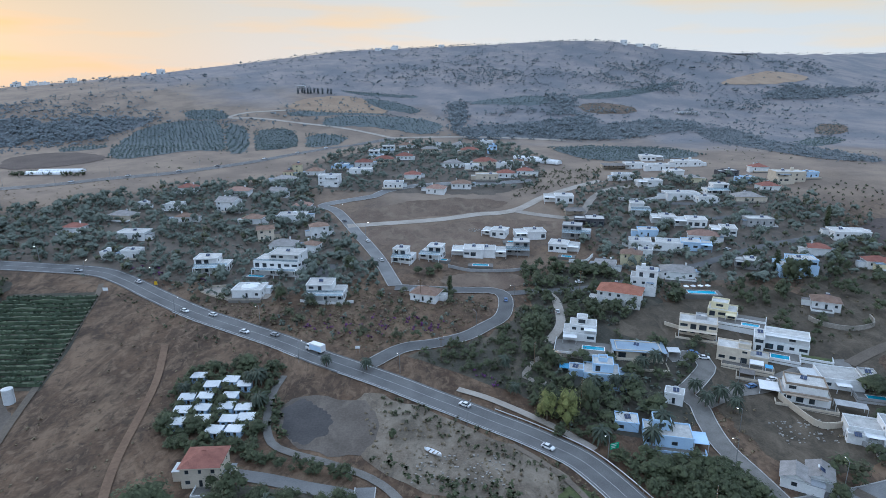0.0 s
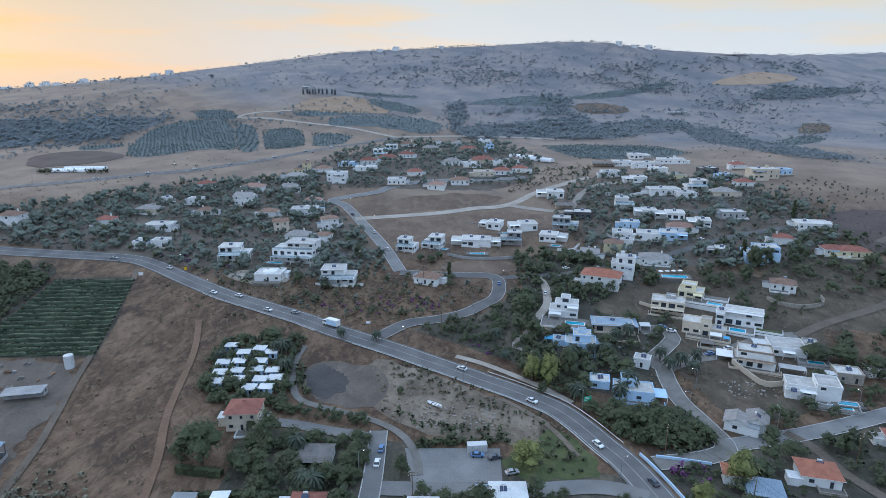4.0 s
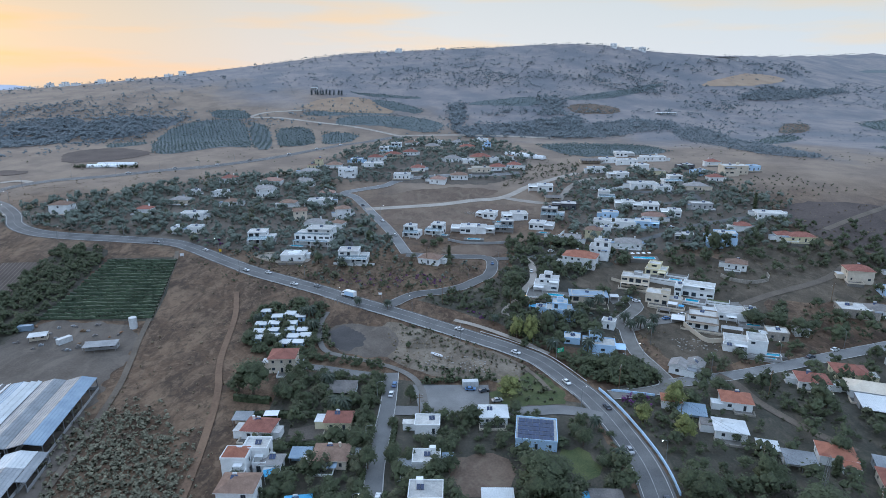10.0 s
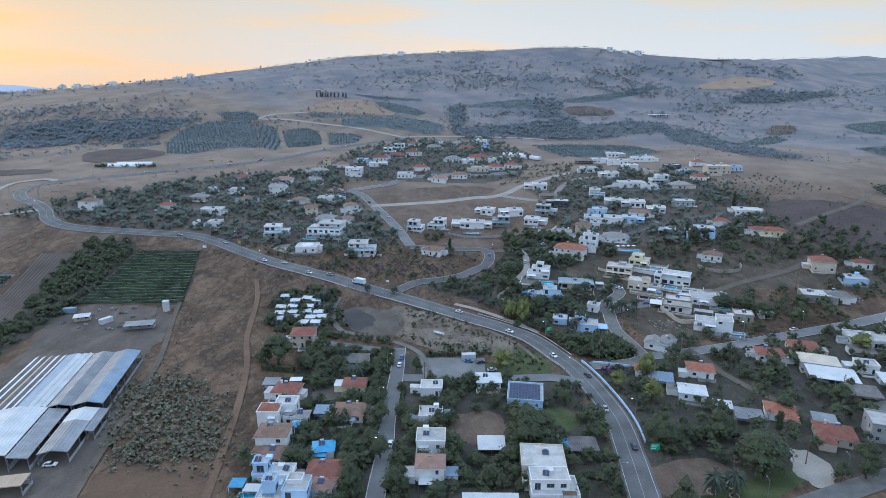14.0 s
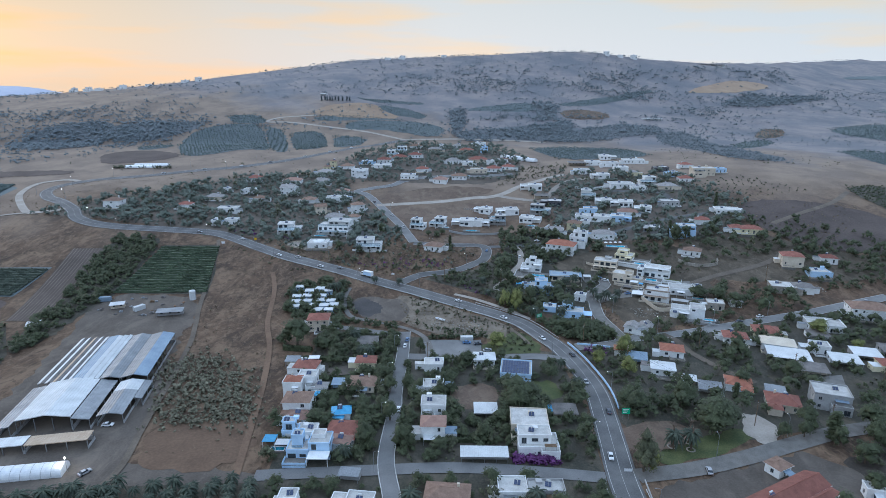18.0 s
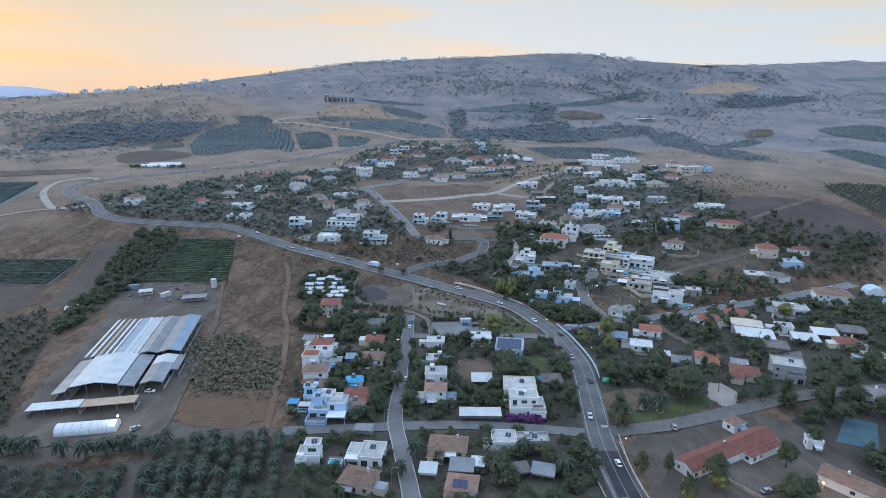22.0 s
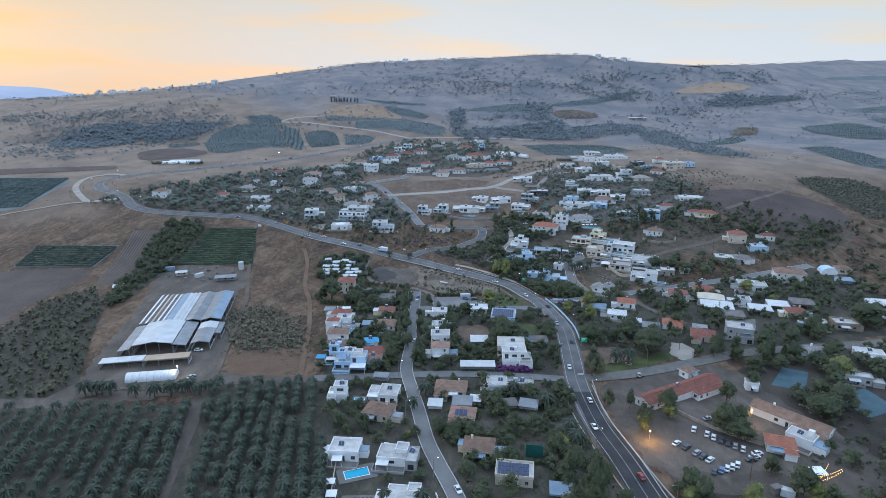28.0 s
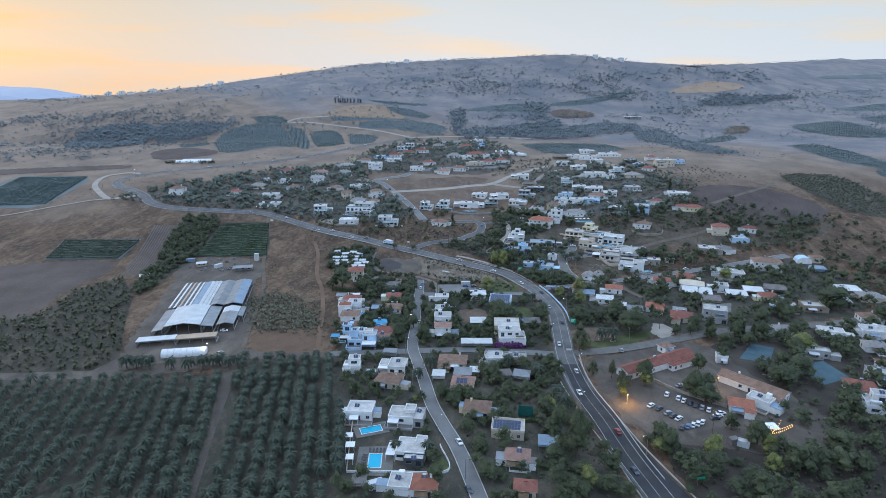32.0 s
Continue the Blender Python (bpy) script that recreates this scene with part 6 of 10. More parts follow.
field_ = patch("striped_field", [(-257, 240), (-234, 242), (-214, 143), (-234, 143)], M_PLOUGH, 0.12, "brown field with pale drip-line stripes", soft=0)
for k in range(11):
    f = (k + 0.5) / 11
    line = smooth_line([(-257 + 23 * f, 240 + 2 * f), (-245.5 + 21.5 * f, 191.5 + 1.0 * f), (-234 + 20 * f, 143)], 6.0)
    w = Shape()
    strip(w, line, -0.25, 0.25, 0.2, 0.2)
    part("drip_line", w, M_TRACK, field_)
patch("farm_yard", [(-206, 180), (-144, 177), (-134, 143), (-135, 127), (-104, 23), (-113, 2), (-153, 4), (-170, 27), (-185, 110)], M_GREYDIRT, 0.1, "grey trodden farm yard round the sheds", "yard", 1)
patch("red_soil", [(-110, 50), (-92, 47), (-82, 56), (-71, 52), (-66, 25), (-101, 19)], M_REDSOIL, 0.12, "reddish bare soil", soft=3)
patch("dirt_pitch", [(-57, 178), (-40, 178), (-24, 173), (-23, 151), (-34, 146.5), (-47, 151), (-55, 161)], M_GREYDIRT, 0.1, "grey trodden dirt playing ground")
patch("worn_patch", [(-55, 175.5), (-43, 174), (-37.5, 168), (-37.5, 159), (-46, 151.5), (-53, 157)], M_DARKDIRT, 0.14, "dark damp patch worn into the playing ground", soft=3)
patch("sandy_lot", [(-33, 182), (-18, 177), (2, 164), (20, 151), (33, 137), (37, 124), (24, 127), (2, 131), (-12, 133), (-22, 141), (-27, 150), (-29, 166)], M_SAND, 0.08, "pale sandy waste lot with stones")
patch("car_park", [(-14, 125), (15, 125), (14.5, 109), (-11, 109)], M_STREET, 0.13, "grey asphalt car park", "car park", 0)
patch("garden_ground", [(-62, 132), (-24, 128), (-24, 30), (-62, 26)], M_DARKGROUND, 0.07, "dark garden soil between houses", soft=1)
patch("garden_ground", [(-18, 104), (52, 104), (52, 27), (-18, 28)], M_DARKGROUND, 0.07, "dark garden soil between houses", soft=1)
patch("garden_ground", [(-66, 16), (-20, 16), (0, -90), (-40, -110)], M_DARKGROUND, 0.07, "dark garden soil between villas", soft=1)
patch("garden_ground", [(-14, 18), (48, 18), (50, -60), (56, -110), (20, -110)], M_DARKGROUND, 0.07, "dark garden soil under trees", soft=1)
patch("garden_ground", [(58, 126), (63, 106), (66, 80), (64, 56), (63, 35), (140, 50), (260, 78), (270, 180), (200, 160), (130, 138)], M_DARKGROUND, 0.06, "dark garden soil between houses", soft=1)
patch("garden_ground", [(-330, 300), (-250, 290), (-120, 262), (-40, 262), (-50, 310), (-90, 380), (-120, 440), (-200, 420)], M_VILLAGE, 0.06, "dark wooded village ground", soft=1)
patch("garden_ground", [(-140, 430), (-60, 410), (60, 410), (75, 500), (40, 600), (-60, 600)], M_VILLAGE, 0.06, "dark village ground on the knoll", soft=1)
patch("garden_ground", [(30, 170), (70, 150), (100, 205), (90, 290), (60, 300), (34, 260)], M_DARKGROUND, 0.06, "dark bushy slope", soft=1)
patch("garden_ground", [(95, 270), (200, 270), (230, 330), (200, 420), (110, 440), (80, 350)], M_VILLAGE, 0.06, "dark village ground between villas", soft=1)
patch("garden_ground", [(86, 200), (100, 262), (150, 262), (178, 225), (150, 190), (145, 155), (104, 138), (88, 150)], M_WEEDS, 0.045, "dark rough slope between villas", soft=1)
patch("bare_plot", [(62, 222), (90, 250), (104, 243), (90, 214), (78, 214)], M_WEEDS, 0.1, "bare brown plot below an orange-roofed house", soft=2)
patch("bare_plot", [(90, 146), (93, 166), (107, 172), (111, 160), (122, 152), (110, 143)], M_WEEDS, 0.1, "bare plot with rubble beside a lane", soft=2)
patch("garden_ground", [(130, 45), (250, 72), (320, 20), (300, -80), (230, -110), (150, -62), (134, -14)], M_DARKSLOPE, 0.03, "dark garden soil between houses", soft=1)
patch("dark_slope", [(72, -48), (100, -58), (140, -60), (170, -20), (280, 40), (330, -140), (90, -150)], M_DARKSLOPE, 0.07, "dark brown rough ground below the courtyard", soft=1)
patch("weedy_slope", [(148, 206), (190, 198), (250, 200), (300, 214), (332, 258), (290, 222), (226, 258), (216, 296), (188, 298), (160, 262)], M_WEEDS, 0.05, "dry brown weedy slope between gardens", soft=2)
patch("burnt_slope", [(222, 338), (300, 325), (340, 270), (290, 225), (225, 262)], M_PLOUGH, 0.08, "dark grey-brown bare slope")
patch("building_plot", [(-74, 366), (-10, 404), (40, 400), (32, 384), (-8, 370), (-60, 350)], M_SOIL, 0.07, "bare brown building plot", soft=1)
patch("building_plot", [(-58, 340), (-6, 357), (36, 368), (70, 362), (66, 345), (-5, 322), (-33, 312)], M_SOIL, 0.07, "bare brown building plot with rubble", soft=1)
patch("building_plot", [(-5, 284), (38, 286), (36, 266), (-4, 267)], M_SOIL, 0.08, "bare brown building plot", soft=1)
patch("paved_lot", [(-74, 262), (-66, 290), (-58, 289), (-62, 264)], M_ASPHALT, 0.15, "grey paved parking lot beside a villa", "car park", 0)
patch("gravel_platform", [(-106, 262), (-119, 257), (-104, 247), (-84, 246), (-84, 260)], M_PATH, 0.15, "pale gravel platform round a house", soft=1)
patch("courtyard", [(80, 8), (115, 20), (124, 2), (128, -14), (108, -25), (89, -12), (76, 0)], M_GREYDIRT, 0.09, "trodden courtyard between old halls", "yard", 1)
patch("dirt_car_park", [(66, -14), (86, -10), (116, -30), (112, -42), (88, -47), (68, -34)], M_GREYDIRT, 0.08, "unpaved dusty car park", "car park", 1)
patch("lawn", [(69, 34), (99, 50), (113, 47), (95, 35), (70, 27)], M_GRASS, 0.1, "green strip of lawn", "lawn", 1)
patch("lawn", [(-8, -70), (-6.6, -64), (-1.8, -64), (-0.6, -70.3)], M_GRASS, 0.12, "small green lawn in a walled yard", "lawn", 1)
patch("lawn", [(33, 84), (44, 86), (47, 72), (38, 68)], M_GRASS, 0.1, "small green lawn by the road", "lawn", 1)
patch("sports_court", [(153, 34), (162, 29), (151, 12), (139, 17)], M_COURT, 0.12, "blue painted sports court", "court", 0)
patch("sports_court", [(160, 8), (178, 15), (180, -2), (164, -9)], M_COURT, 0.12, "faded blue sports court", "court", 0)
patch("new_asphalt", [(52, 10), (60, 10), (60, -10), (65, -35), (70, -60), (80, -95), (92, -158), (78, -162), (68, -110), (58, -60), (53, -25)], M_NEWASPHALT, 0.215, "fresh dark asphalt of the main road", "road", 0)


patch("gravel_patch", [(108.1, 57.1), (118.4, 61.9), (119.4, 46.5), (110.5, 38.7), (105.8, 43.6)], M_PATH, 0.14, "pale dusty gravel beside the access road", "yard", 2)
patch("yard_ground", [(64, 16), (63, -8), (70, -50), (96, -58), (138, -60), (152, -34), (140, -8), (128, 38), (100, 29), (80, 21)], M_GREYDIRT, 0.05, "grey-brown gravel round the halls", "yard", 1)


# ---- plants ----
def shaded(q, nrm):
    """Quads with the soft outward normals of a leaf mass, turned so that they face outwards."""
    g = np.cross(q[:, 1] - q[:, 0], q[:, 2] - q[:, 0])
    flip = (g * nrm.mean(1)).sum(1) < 0
    q, nrm = q.copy(), nrm / np.linalg.norm(nrm, axis=2)[:, :, None]
    q[flip], nrm[flip] = q[flip][:, ::-1], nrm[flip][:, ::-1]
    return np.concatenate([q, nrm], -1)


def leaf_quads(rng, centres, radii, n, size):
    """n leaf sprays scattered over lobes: rows of four corners and their normals."""
    k = rng.integers(0, len(centres), n)
    v = rng.normal(size=(n, 3))
    v /= np.linalg.norm(v, axis=1)[:, None]
    r = radii[k] * (0.78 + 0.4 * rng.random((n, 1)))
    c = centres[k] + v * r
    g = v * 0.55 + np.array([0, 0, 0.85]) + 0.22 * rng.normal(size=(n, 3))
    g /= np.linalg.norm(g, axis=1)[:, None]
    a = np.cross(g, rng.normal(size=(n, 3)))
    a /= np.linalg.norm(a, axis=1)[:, None]
    b = np.cross(g, a)
    s = size * (0.5 + 0.9 * rng.random((n, 1)))
    a, b = a * s, b * s * 0.75
    return shaded(np.stack([c - a - b * 0.4, c - b * 0.9 + a * 0.3, c + a + b * 0.5, c + b - a * 0.2], 1), np.repeat(g[:, None], 4, 1))


def core_quads(rng, centres, radii, shrink=0.79, nu=6, nv=3, rough=0.16):
    """Lumpy inner masses of foliage, one for each lobe."""
    out = []
    for c, r in zip(centres, radii):
        t = 2 * math.pi * np.arange(nu) / nu + rng.random() * 6
        p = math.pi * (np.arange(nv + 1) / nv - 0.5)
        T, P = np.meshgrid(t, p)
        g = np.stack([np.cos(T) * np.cos(P), np.sin(T) * np.cos(P), 0.9 * np.sin(P)], -1)
        d = g + np.array([0, 0, 0.05]) + 0.3 * rng.normal(size=g.shape)
        g = c + g * r * shrink * (1 + rough * rng.normal(size=T.shape)[:, :, None])
        g[0], g[-1] = g[0].mean(0), g[-1].mean(0)
        h, e = np.roll(g, -1, 1), np.roll(d, -1, 1)
        out.append(shaded(np.stack([g[:-1], h[:-1], h[1:], g[1:]], 2).reshape(-1, 4, 3), np.stack([d[:-1], e[:-1], e[1:], d[1:]], 2).reshape(-1, 4, 3)))
    return np.concatenate(out)


def broad_crown(seed, w, h, n, size, lobes=9, nu=6, nv=3):
    """Leaves of an uneven domed crown of that width and height; its foot at 0."""
    rng = np.random.default_rng(seed)
    k = np.arange(lobes)
    t = k * 2.4 + rng.random(lobes) * 0.9
    rr = w * 0.31 * np.sqrt((k + 0.3) / lobes) * (0.8 + 0.4 * rng.random(lobes))
    zz = h * (0.66 - 0.24 * (rr / (w * 0.31)) ** 2 + 0.09 * rng.normal(size=lobes))
    c = np.stack([rr * np.cos(t), rr * np.sin(t), zz], -1)
    r = (w * (0.17 + 0.11 * rng.random(lobes)))[:, None]
    q = np.concatenate([leaf_quads(rng, c, r, n, size), core_quads(rng, c, r, nu=nu, nv=nv)])
    dome = (q[..., :3] - np.array([0, 0, h * 0.42])) / np.array([w, w, h])
    dome /= np.maximum(np.linalg.norm(dome, axis=2)[:, :, None], 1e-6)
    return shaded(q[..., :3], 0.38 * q[..., 3:] + 0.42 * dome + np.array([0, 0, 0.45]))


def cypress_crown(seed, w, h, n, size):
    rng = np.random.default_rng(seed)
    k = 8
    zz = h * (0.1 + 0.82 * np.arange(k) / (k - 1))
    r = w * 0.5 * np.sqrt(np.clip(1 - ((zz / h - 0.38) / 0.66) ** 2, 0.05, 1))
    c = np.stack([rng.normal(size=k) * 0.1, rng.normal(size=k) * 0.1, zz], -1)
    return np.concatenate([leaf_quads(rng, c, r[:, None], n, size), core_quads(rng, c, r[:, None] * np.ones((k, 1)))])


def palm_crown(seed, h, fronds=44, reach=3.1):
    """Arching fronds round the head of a palm, each a folded strip of leaflets."""
    rng = np.random.default_rng(seed)
    q = []
    for i in range(fronds):
        t = 2 * math.pi * (i * 0.381966) + rng.random() * 0.3
        rise = 1.25 - 2.0 * (i / fronds) + rng.normal() * 0.12
        L = reach * (0.85 + 0.3 * rng.random())
        d, side = np.array([math.cos(t), math.sin(t), 0]), np.array([-math.sin(t), math.cos(t), 0])
        pts = []
        for s in (0, 0.3, 0.6, 0.85, 1.0):
            pts.append(np.array([0, 0, h]) + d * L * s * (1 - 0.12 * s) + np.array([0, 0, L * (rise * 0.62 * s - 0.75 * s * s)]))
        wd = [0.08, 0.3, 0.34, 0.24, 0.04]
        for a, b, wa, wb in zip(pts, pts[1:], wd, wd[1:]):
            for sg in (-1, 1):
                q.append([a, b, b + side * sg * wb - np.array([0, 0, wb * 0.5]), a + side * sg * wa - np.array([0, 0, wa * 0.5])])
    return np.array(q)


def quad_mesh(name, quads, *mats):
    """A mesh of loose quads; six numbers a corner carry its normal too."""
    n = len(quads)
    quads = np.asarray(quads, np.float32)
    me = bpy.data.meshes.new(name)
    me.vertices.add(4 * n)
    me.vertices.foreach_set("co", np.ascontiguousarray(quads[..., :3]).reshape(-1))
    me.loops.add(4 * n)
    me.loops.foreach_set("vertex_index", np.arange(4 * n, dtype=np.int32))
    me.polygons.add(n)
    me.polygons.foreach_set("loop_start", np.arange(0, 4 * n, 4, dtype=np.int32))
    if quads.shape[-1] == 6:
        at = me.attributes.new("custom_normal", "FLOAT_VECTOR", "POINT")
        at.data.foreach_set("vector", np.ascontiguousarray(quads[..., 3:]).reshape(-1))
    for k in mats:
        me.materials.append(k)
    me.update(calc_edges=True)
    return me


def trunk_mesh(name, h, r, limbs, w, seed):
    """A tapered trunk with limbs."""
    rng = random.Random(seed)
    s = Shape()
    bend = (rng.uniform(-0.2, 0.2), rng.uniform(-0.2, 0.2))
    s.tube([(0, 0, -0.4), (bend[0] * 0.5, bend[1] * 0.5, h * 0.5), (bend[0], bend[1], h)], [r * 1.25, r, r * 0.6], 7)
    for i in range(limbs):
        t = 2 * math.pi * i / limbs + rng.uniform(-0.4, 0.4)
        s.tube([(bend[0] * 0.7, bend[1] * 0.7, h * 0.7), (math.cos(t) * w * 0.16, math.sin(t) * w * 0.16, h * 1.1), (math.cos(t) * w * 0.3, math.sin(t) * w * 0.3, h * 1.5)], [r * 0.5, r * 0.35, r * 0.15], 5)
    return s.mesh(name, M_BARK)


PROTO = {}


def proto(kind):
    """Model meshes (trunk, crown) of unit plants: broad 6 m wide and 6 m high, cypress 2 m by 8 m, palm 7 m."""
    if kind not in PROTO:
        made = []
        for v in range(3):
            seed = 100 + v + 10 * len(PROTO)
            if kind in ("broad", "yellow", "slim", "olive"):
                leaf = {"broad": M_LEAF, "yellow": M_LEAF3, "slim": M_LEAF2, "olive": M_LEAF2}[kind]
                made.append((trunk_mesh("trunk", 2.2, 0.22, 4, 6, seed), quad_mesh("crown", broad_crown(seed, 6, 6, 760, 0.18, 16, 5, 2), leaf)))
            elif kind == "bush":
                made.append((trunk_mesh("trunk", 0.8, 0.1, 3, 4, seed), quad_mesh("crown", broad_crown(seed, 4, 2.6, 200, 0.2, 8), M_LEAF)))
            elif kind in ("cypress", "hill_cypress"):
                made.append((trunk_mesh("trunk", 2.0, 0.16, 0, 2, seed), quad_mesh("crown", cypress_crown(seed, 2, 8, 420, 0.3), M_LEAF if kind == "cypress" else M_HILLLEAF)))
            else:
                made.append((trunk_mesh("trunk", 5.0, 0.2, 0, 2, seed), quad_mesh("crown", palm_crown(seed, 5.0), M_PALM)))
        PROTO[kind] = made
    return PROTO[kind]


LABELS = {"broad": ("tree", "dark green leafy garden tree with a full crown"), "yellow": ("tree", "yellow-green leafy tree with a loose crown"),
          "slim": ("tree", "tall grey-green tree with a loose crown"), "bush": ("bush", "low dark green bush"), "olive": ("olive_tree", "grey-green olive tree"),
          "cypress": ("cypress", "tall narrow dark cypress"), "hill_cypress": ("cypress", "hazy blue-green narrow cypress in a row on a hillside"), "palm": ("palm", "date palm with arching grey-green fronds")}
SIZE = {"broad": (6, 6), "yellow": (6, 6), "slim": (6, 6), "olive": (6, 6), "bush": (4, 2.6), "cypress": (2, 8), "hill_cypress": (2, 8), "palm": (1, 7)}
PLANTED = []


def plant(kind, x, y, w, h, group="", label=""):
    tr, cr = proto(kind)[len(PLANTED) % 3]
    name, words = LABELS[kind]
    PLANTED.append((x, y, (w or 3) / 2))
    sw = w / SIZE[kind][0] if w else h / SIZE[kind][1]
    o = thing(name, x, y, gz(x, y), (len(PLANTED) * 137) % 360, label or words, name.replace("_", " "), group)
    o.scale = (sw, sw, h / SIZE[kind][1])
    part("trunk", tr, None, o)
    part("crown", cr, None, o)
    return o


plant("broad", -73, 117, 15, 16.5)
plant("broad", -79, 119, 6.9, 9.1)
plant("broad", -14, 112, 5.2, 7.8)
plant("palm", -46, 122, 0, 8)
plant("palm", -40, 105, 0, 8)
plant("palm", -37, 104, 0, 8)
plant("palm", -67, 184, 0, 8)
plant("palm", -70, 184, 0, 7)
plant("broad", 26, 60, 11.5, 13.0)
plant("broad", 43, 86, 6.9, 7.8)
plant("broad", 10, 100, 6.9, 5.2)
plant("broad", -29, 37, 8.0, 10.4)
plant("broad", -22, 53, 6.9, 9.1)
plant("broad", -16, 36, 8.0, 10.4)
plant("yellow", -16, -24, 3, 3)
plant("cypress", -32, -22, 2, 8)
plant("palm", -11, 5, 0, 9)
plant("palm", 26, 7, 0, 8)
plant("palm", 38, -4, 0, 9)
plant("palm", 44, -23, 0, 9)
plant("palm", -35, 29, 0, 7)
plant("palm", 45, -30, 0, 9)
plant("palm", -16, -5, 0, 7)
plant("palm", 52, 77, 0, 7)
plant("palm", 49, 96, 0, 6)
plant("broad", 23, 104, 5.8, 6.5)
plant("broad", -5, -23, 6.9, 9.1)
plant("broad", 1, -25, 6.9, 9.1)
plant("yellow", 39, -33, 6, 9)
plant("broad", 72, 61, 10.3, 10.4)
plant("broad", 68, 64, 8.0, 9.1)
plant("broad", 91, 67, 8.0, 11.7)
plant("broad", 97, 47, 14.9, 14.3)
plant("yellow", 66, 26, 6, 9)
plant("yellow", 85, -10, 7, 8)
plant("slim", 72, -3, 4, 9)
plant("yellow", 72, -19, 5, 9)
plant("broad", 104, -19, 8.0, 11.7)
plant("broad", 109, -17, 8.0, 11.7)
plant("broad", 130, 15, 6.9, 9.1)
plant("broad", 135, 40, 5.8, 9.1)
plant("broad", 147, 40, 8.0, 11.7)
plant("cypress", 152, 42, 2.6, 10)
plant("cypress", 155, 38, 2.6, 10)
plant("broad", 162, 42, 6.9, 10.4)
plant("broad", 179, 42, 8.0, 10.4)
plant("broad", 186, 65, 6.9, 9.1)
plant("cypress", 114, 72, 2.5, 7)
plant("palm", 77, 37, 0, 9)
plant("palm", 83, 38, 0, 9)
plant("broad", 118, 44, 5.8, 7.8)
plant("broad", 126, 45, 5.8, 7.8)
plant("yellow", 192, 118, 7, 6)
plant("broad", 198, 147, 6.9, 7.8)
plant("broad", 168, 22, 9.2, 10.4)
plant("broad", 153, 6, 9.2, 10.4)
plant("broad", 151, -5, 9.2, 10.4)
plant("broad", 113, 2, 8.0, 11.7)
plant("slim", 110, -55, 7, 10)
plant("yellow", 96, -57, 6, 7)
plant("yellow", 75, -59, 7, 7)
plant("slim", 76, -14, 4, 9)
plant("bush", 59, -61, 4, 3)
plant("yellow", 92, -62, 7, 9)
plant("broad", 78, -60, 8.0, 11.7)
plant("yellow", 115, -58, 7, 8)
plant("broad", 44, -62, 9.2, 13.0)
plant("yellow", 45, -78, 7, 9)
plant("yellow", 36, 164, 8, 14)
plant("yellow", 30, 165, 7, 12)
plant("broad", 44, 169, 8.0, 13.0)
plant("cypress", -1, 259, 2.5, 9)
plant("cypress", 211, 326, 3, 12)
plant("broad", -51, 282, 8.0, 9.1)
plant("broad", -77, 248, 6.9, 7.8)
plant("palm", -39, 284, 0, 6)
plant("broad", -60, 299, 5.8, 6.5)
plant("cypress", 158, 276, 3, 11)
plant("broad", 158, 264, 9.2, 14.3)
plant("broad", 167, 269, 8.0, 10.4)
plant("palm", 19, 195, 0, 7)
plant("palm", 68, 193, 0, 8)
plant("palm", 56, 183, 0, 7)
plant("palm", 82, 180, 0, 7)
plant("palm", 83, 173, 0, 7)
plant("palm", 91, 170, 0, 7)
plant("palm", 59, 153, 0, 8)
plant("palm", 44, 153, 0, 8)
plant("palm", 21, 179, 0, 6)
plant("broad", -7, 286, 5.8, 5.2)
plant("broad", -17, 281, 5.8, 5.2)
plant("broad", -11, 280, 5.8, 5.2)
plant("palm", -63, 244, 0, 7)
plant("palm", -243, 362, 0, 6)
plant("palm", -235, 370, 0, 6)
plant("palm", -232, 370, 0, 6)
plant("palm", -244, 353, 0, 6)
plant("palm", -46, 196, 0, 6)
plant("palm", -31, 194, 0, 6)
plant("bush", -18, 157, 3, 3)
plant("broad", -31, -76, 5.8, 7.8)
plant("palm", -21, -60, 0, 6)
plant("palm", -9, -61, 0, 7)
plant("broad", -6, -78, 6.9, 9.1)
plant("broad", 85.3, -7.7, 9.5, 13.4)
plant("slim", 72.1, -18.1, 5.5, 13.4)
plant("broad", 103.0, -17.7, 10.5, 12.8)
plant("broad", 105.9, -23.9, 12.3, 10.0)
plant("broad", 112.3, -54.1, 9.8, 12.2)
plant("broad", 76.2, -54.6, 8.6, 10.9)
plant("slim", 62.9, 24.4, 8.6, 15.1)
plant("broad", 95.1, 47.0, 15.6, 14.9)
plant("broad", 25.7, 64.2, 14.7, 13.7)
plant("cypress", 135.4, 44.1, 4.6, 10.9)
plant("broad", 145.6, -8.3, 14.2, 11.2)
plant("broad", 158.4, -0.6, 13.4, 11.5)
plant("broad", 44.7, -60.7, 9.1, 21.3)
plant("broad", 40.6, -46.6, 8.1, 13.7)
plant("broad", 107.4, -44.0, 6.1, 8.3)
plant("yellow", 110.3, -69.7, 6.5, 8.1)
plant("broad", 124.7, -66.8, 9.2, 9.4)
plant("broad", 139.6, -58.0, 11.5, 10.7)
plant("broad", 90.5, -69.9, 9.1, 9.3)
plant("slim", 63.4, -1.8, 5.4, 9.9)
plant("broad", 223.8, 83.0, 19.2, 16.1)
plant("yellow", 174.4, 26.3, 13.4, 10.8)
plant("broad", -79.6, 159.5, 7.5, 5.8)
plant("broad", -75.0, 171.0, 4.6, 6.1)
plant("palm", -62.6, 170.5, 0, 7.5)
plant("palm", -90.5, 178, 0, 6)
plant("broad", -88.9, 159.4, 7.1, 6.8)
plant("broad", -59.9, 158.8, 6.2, 4.8)
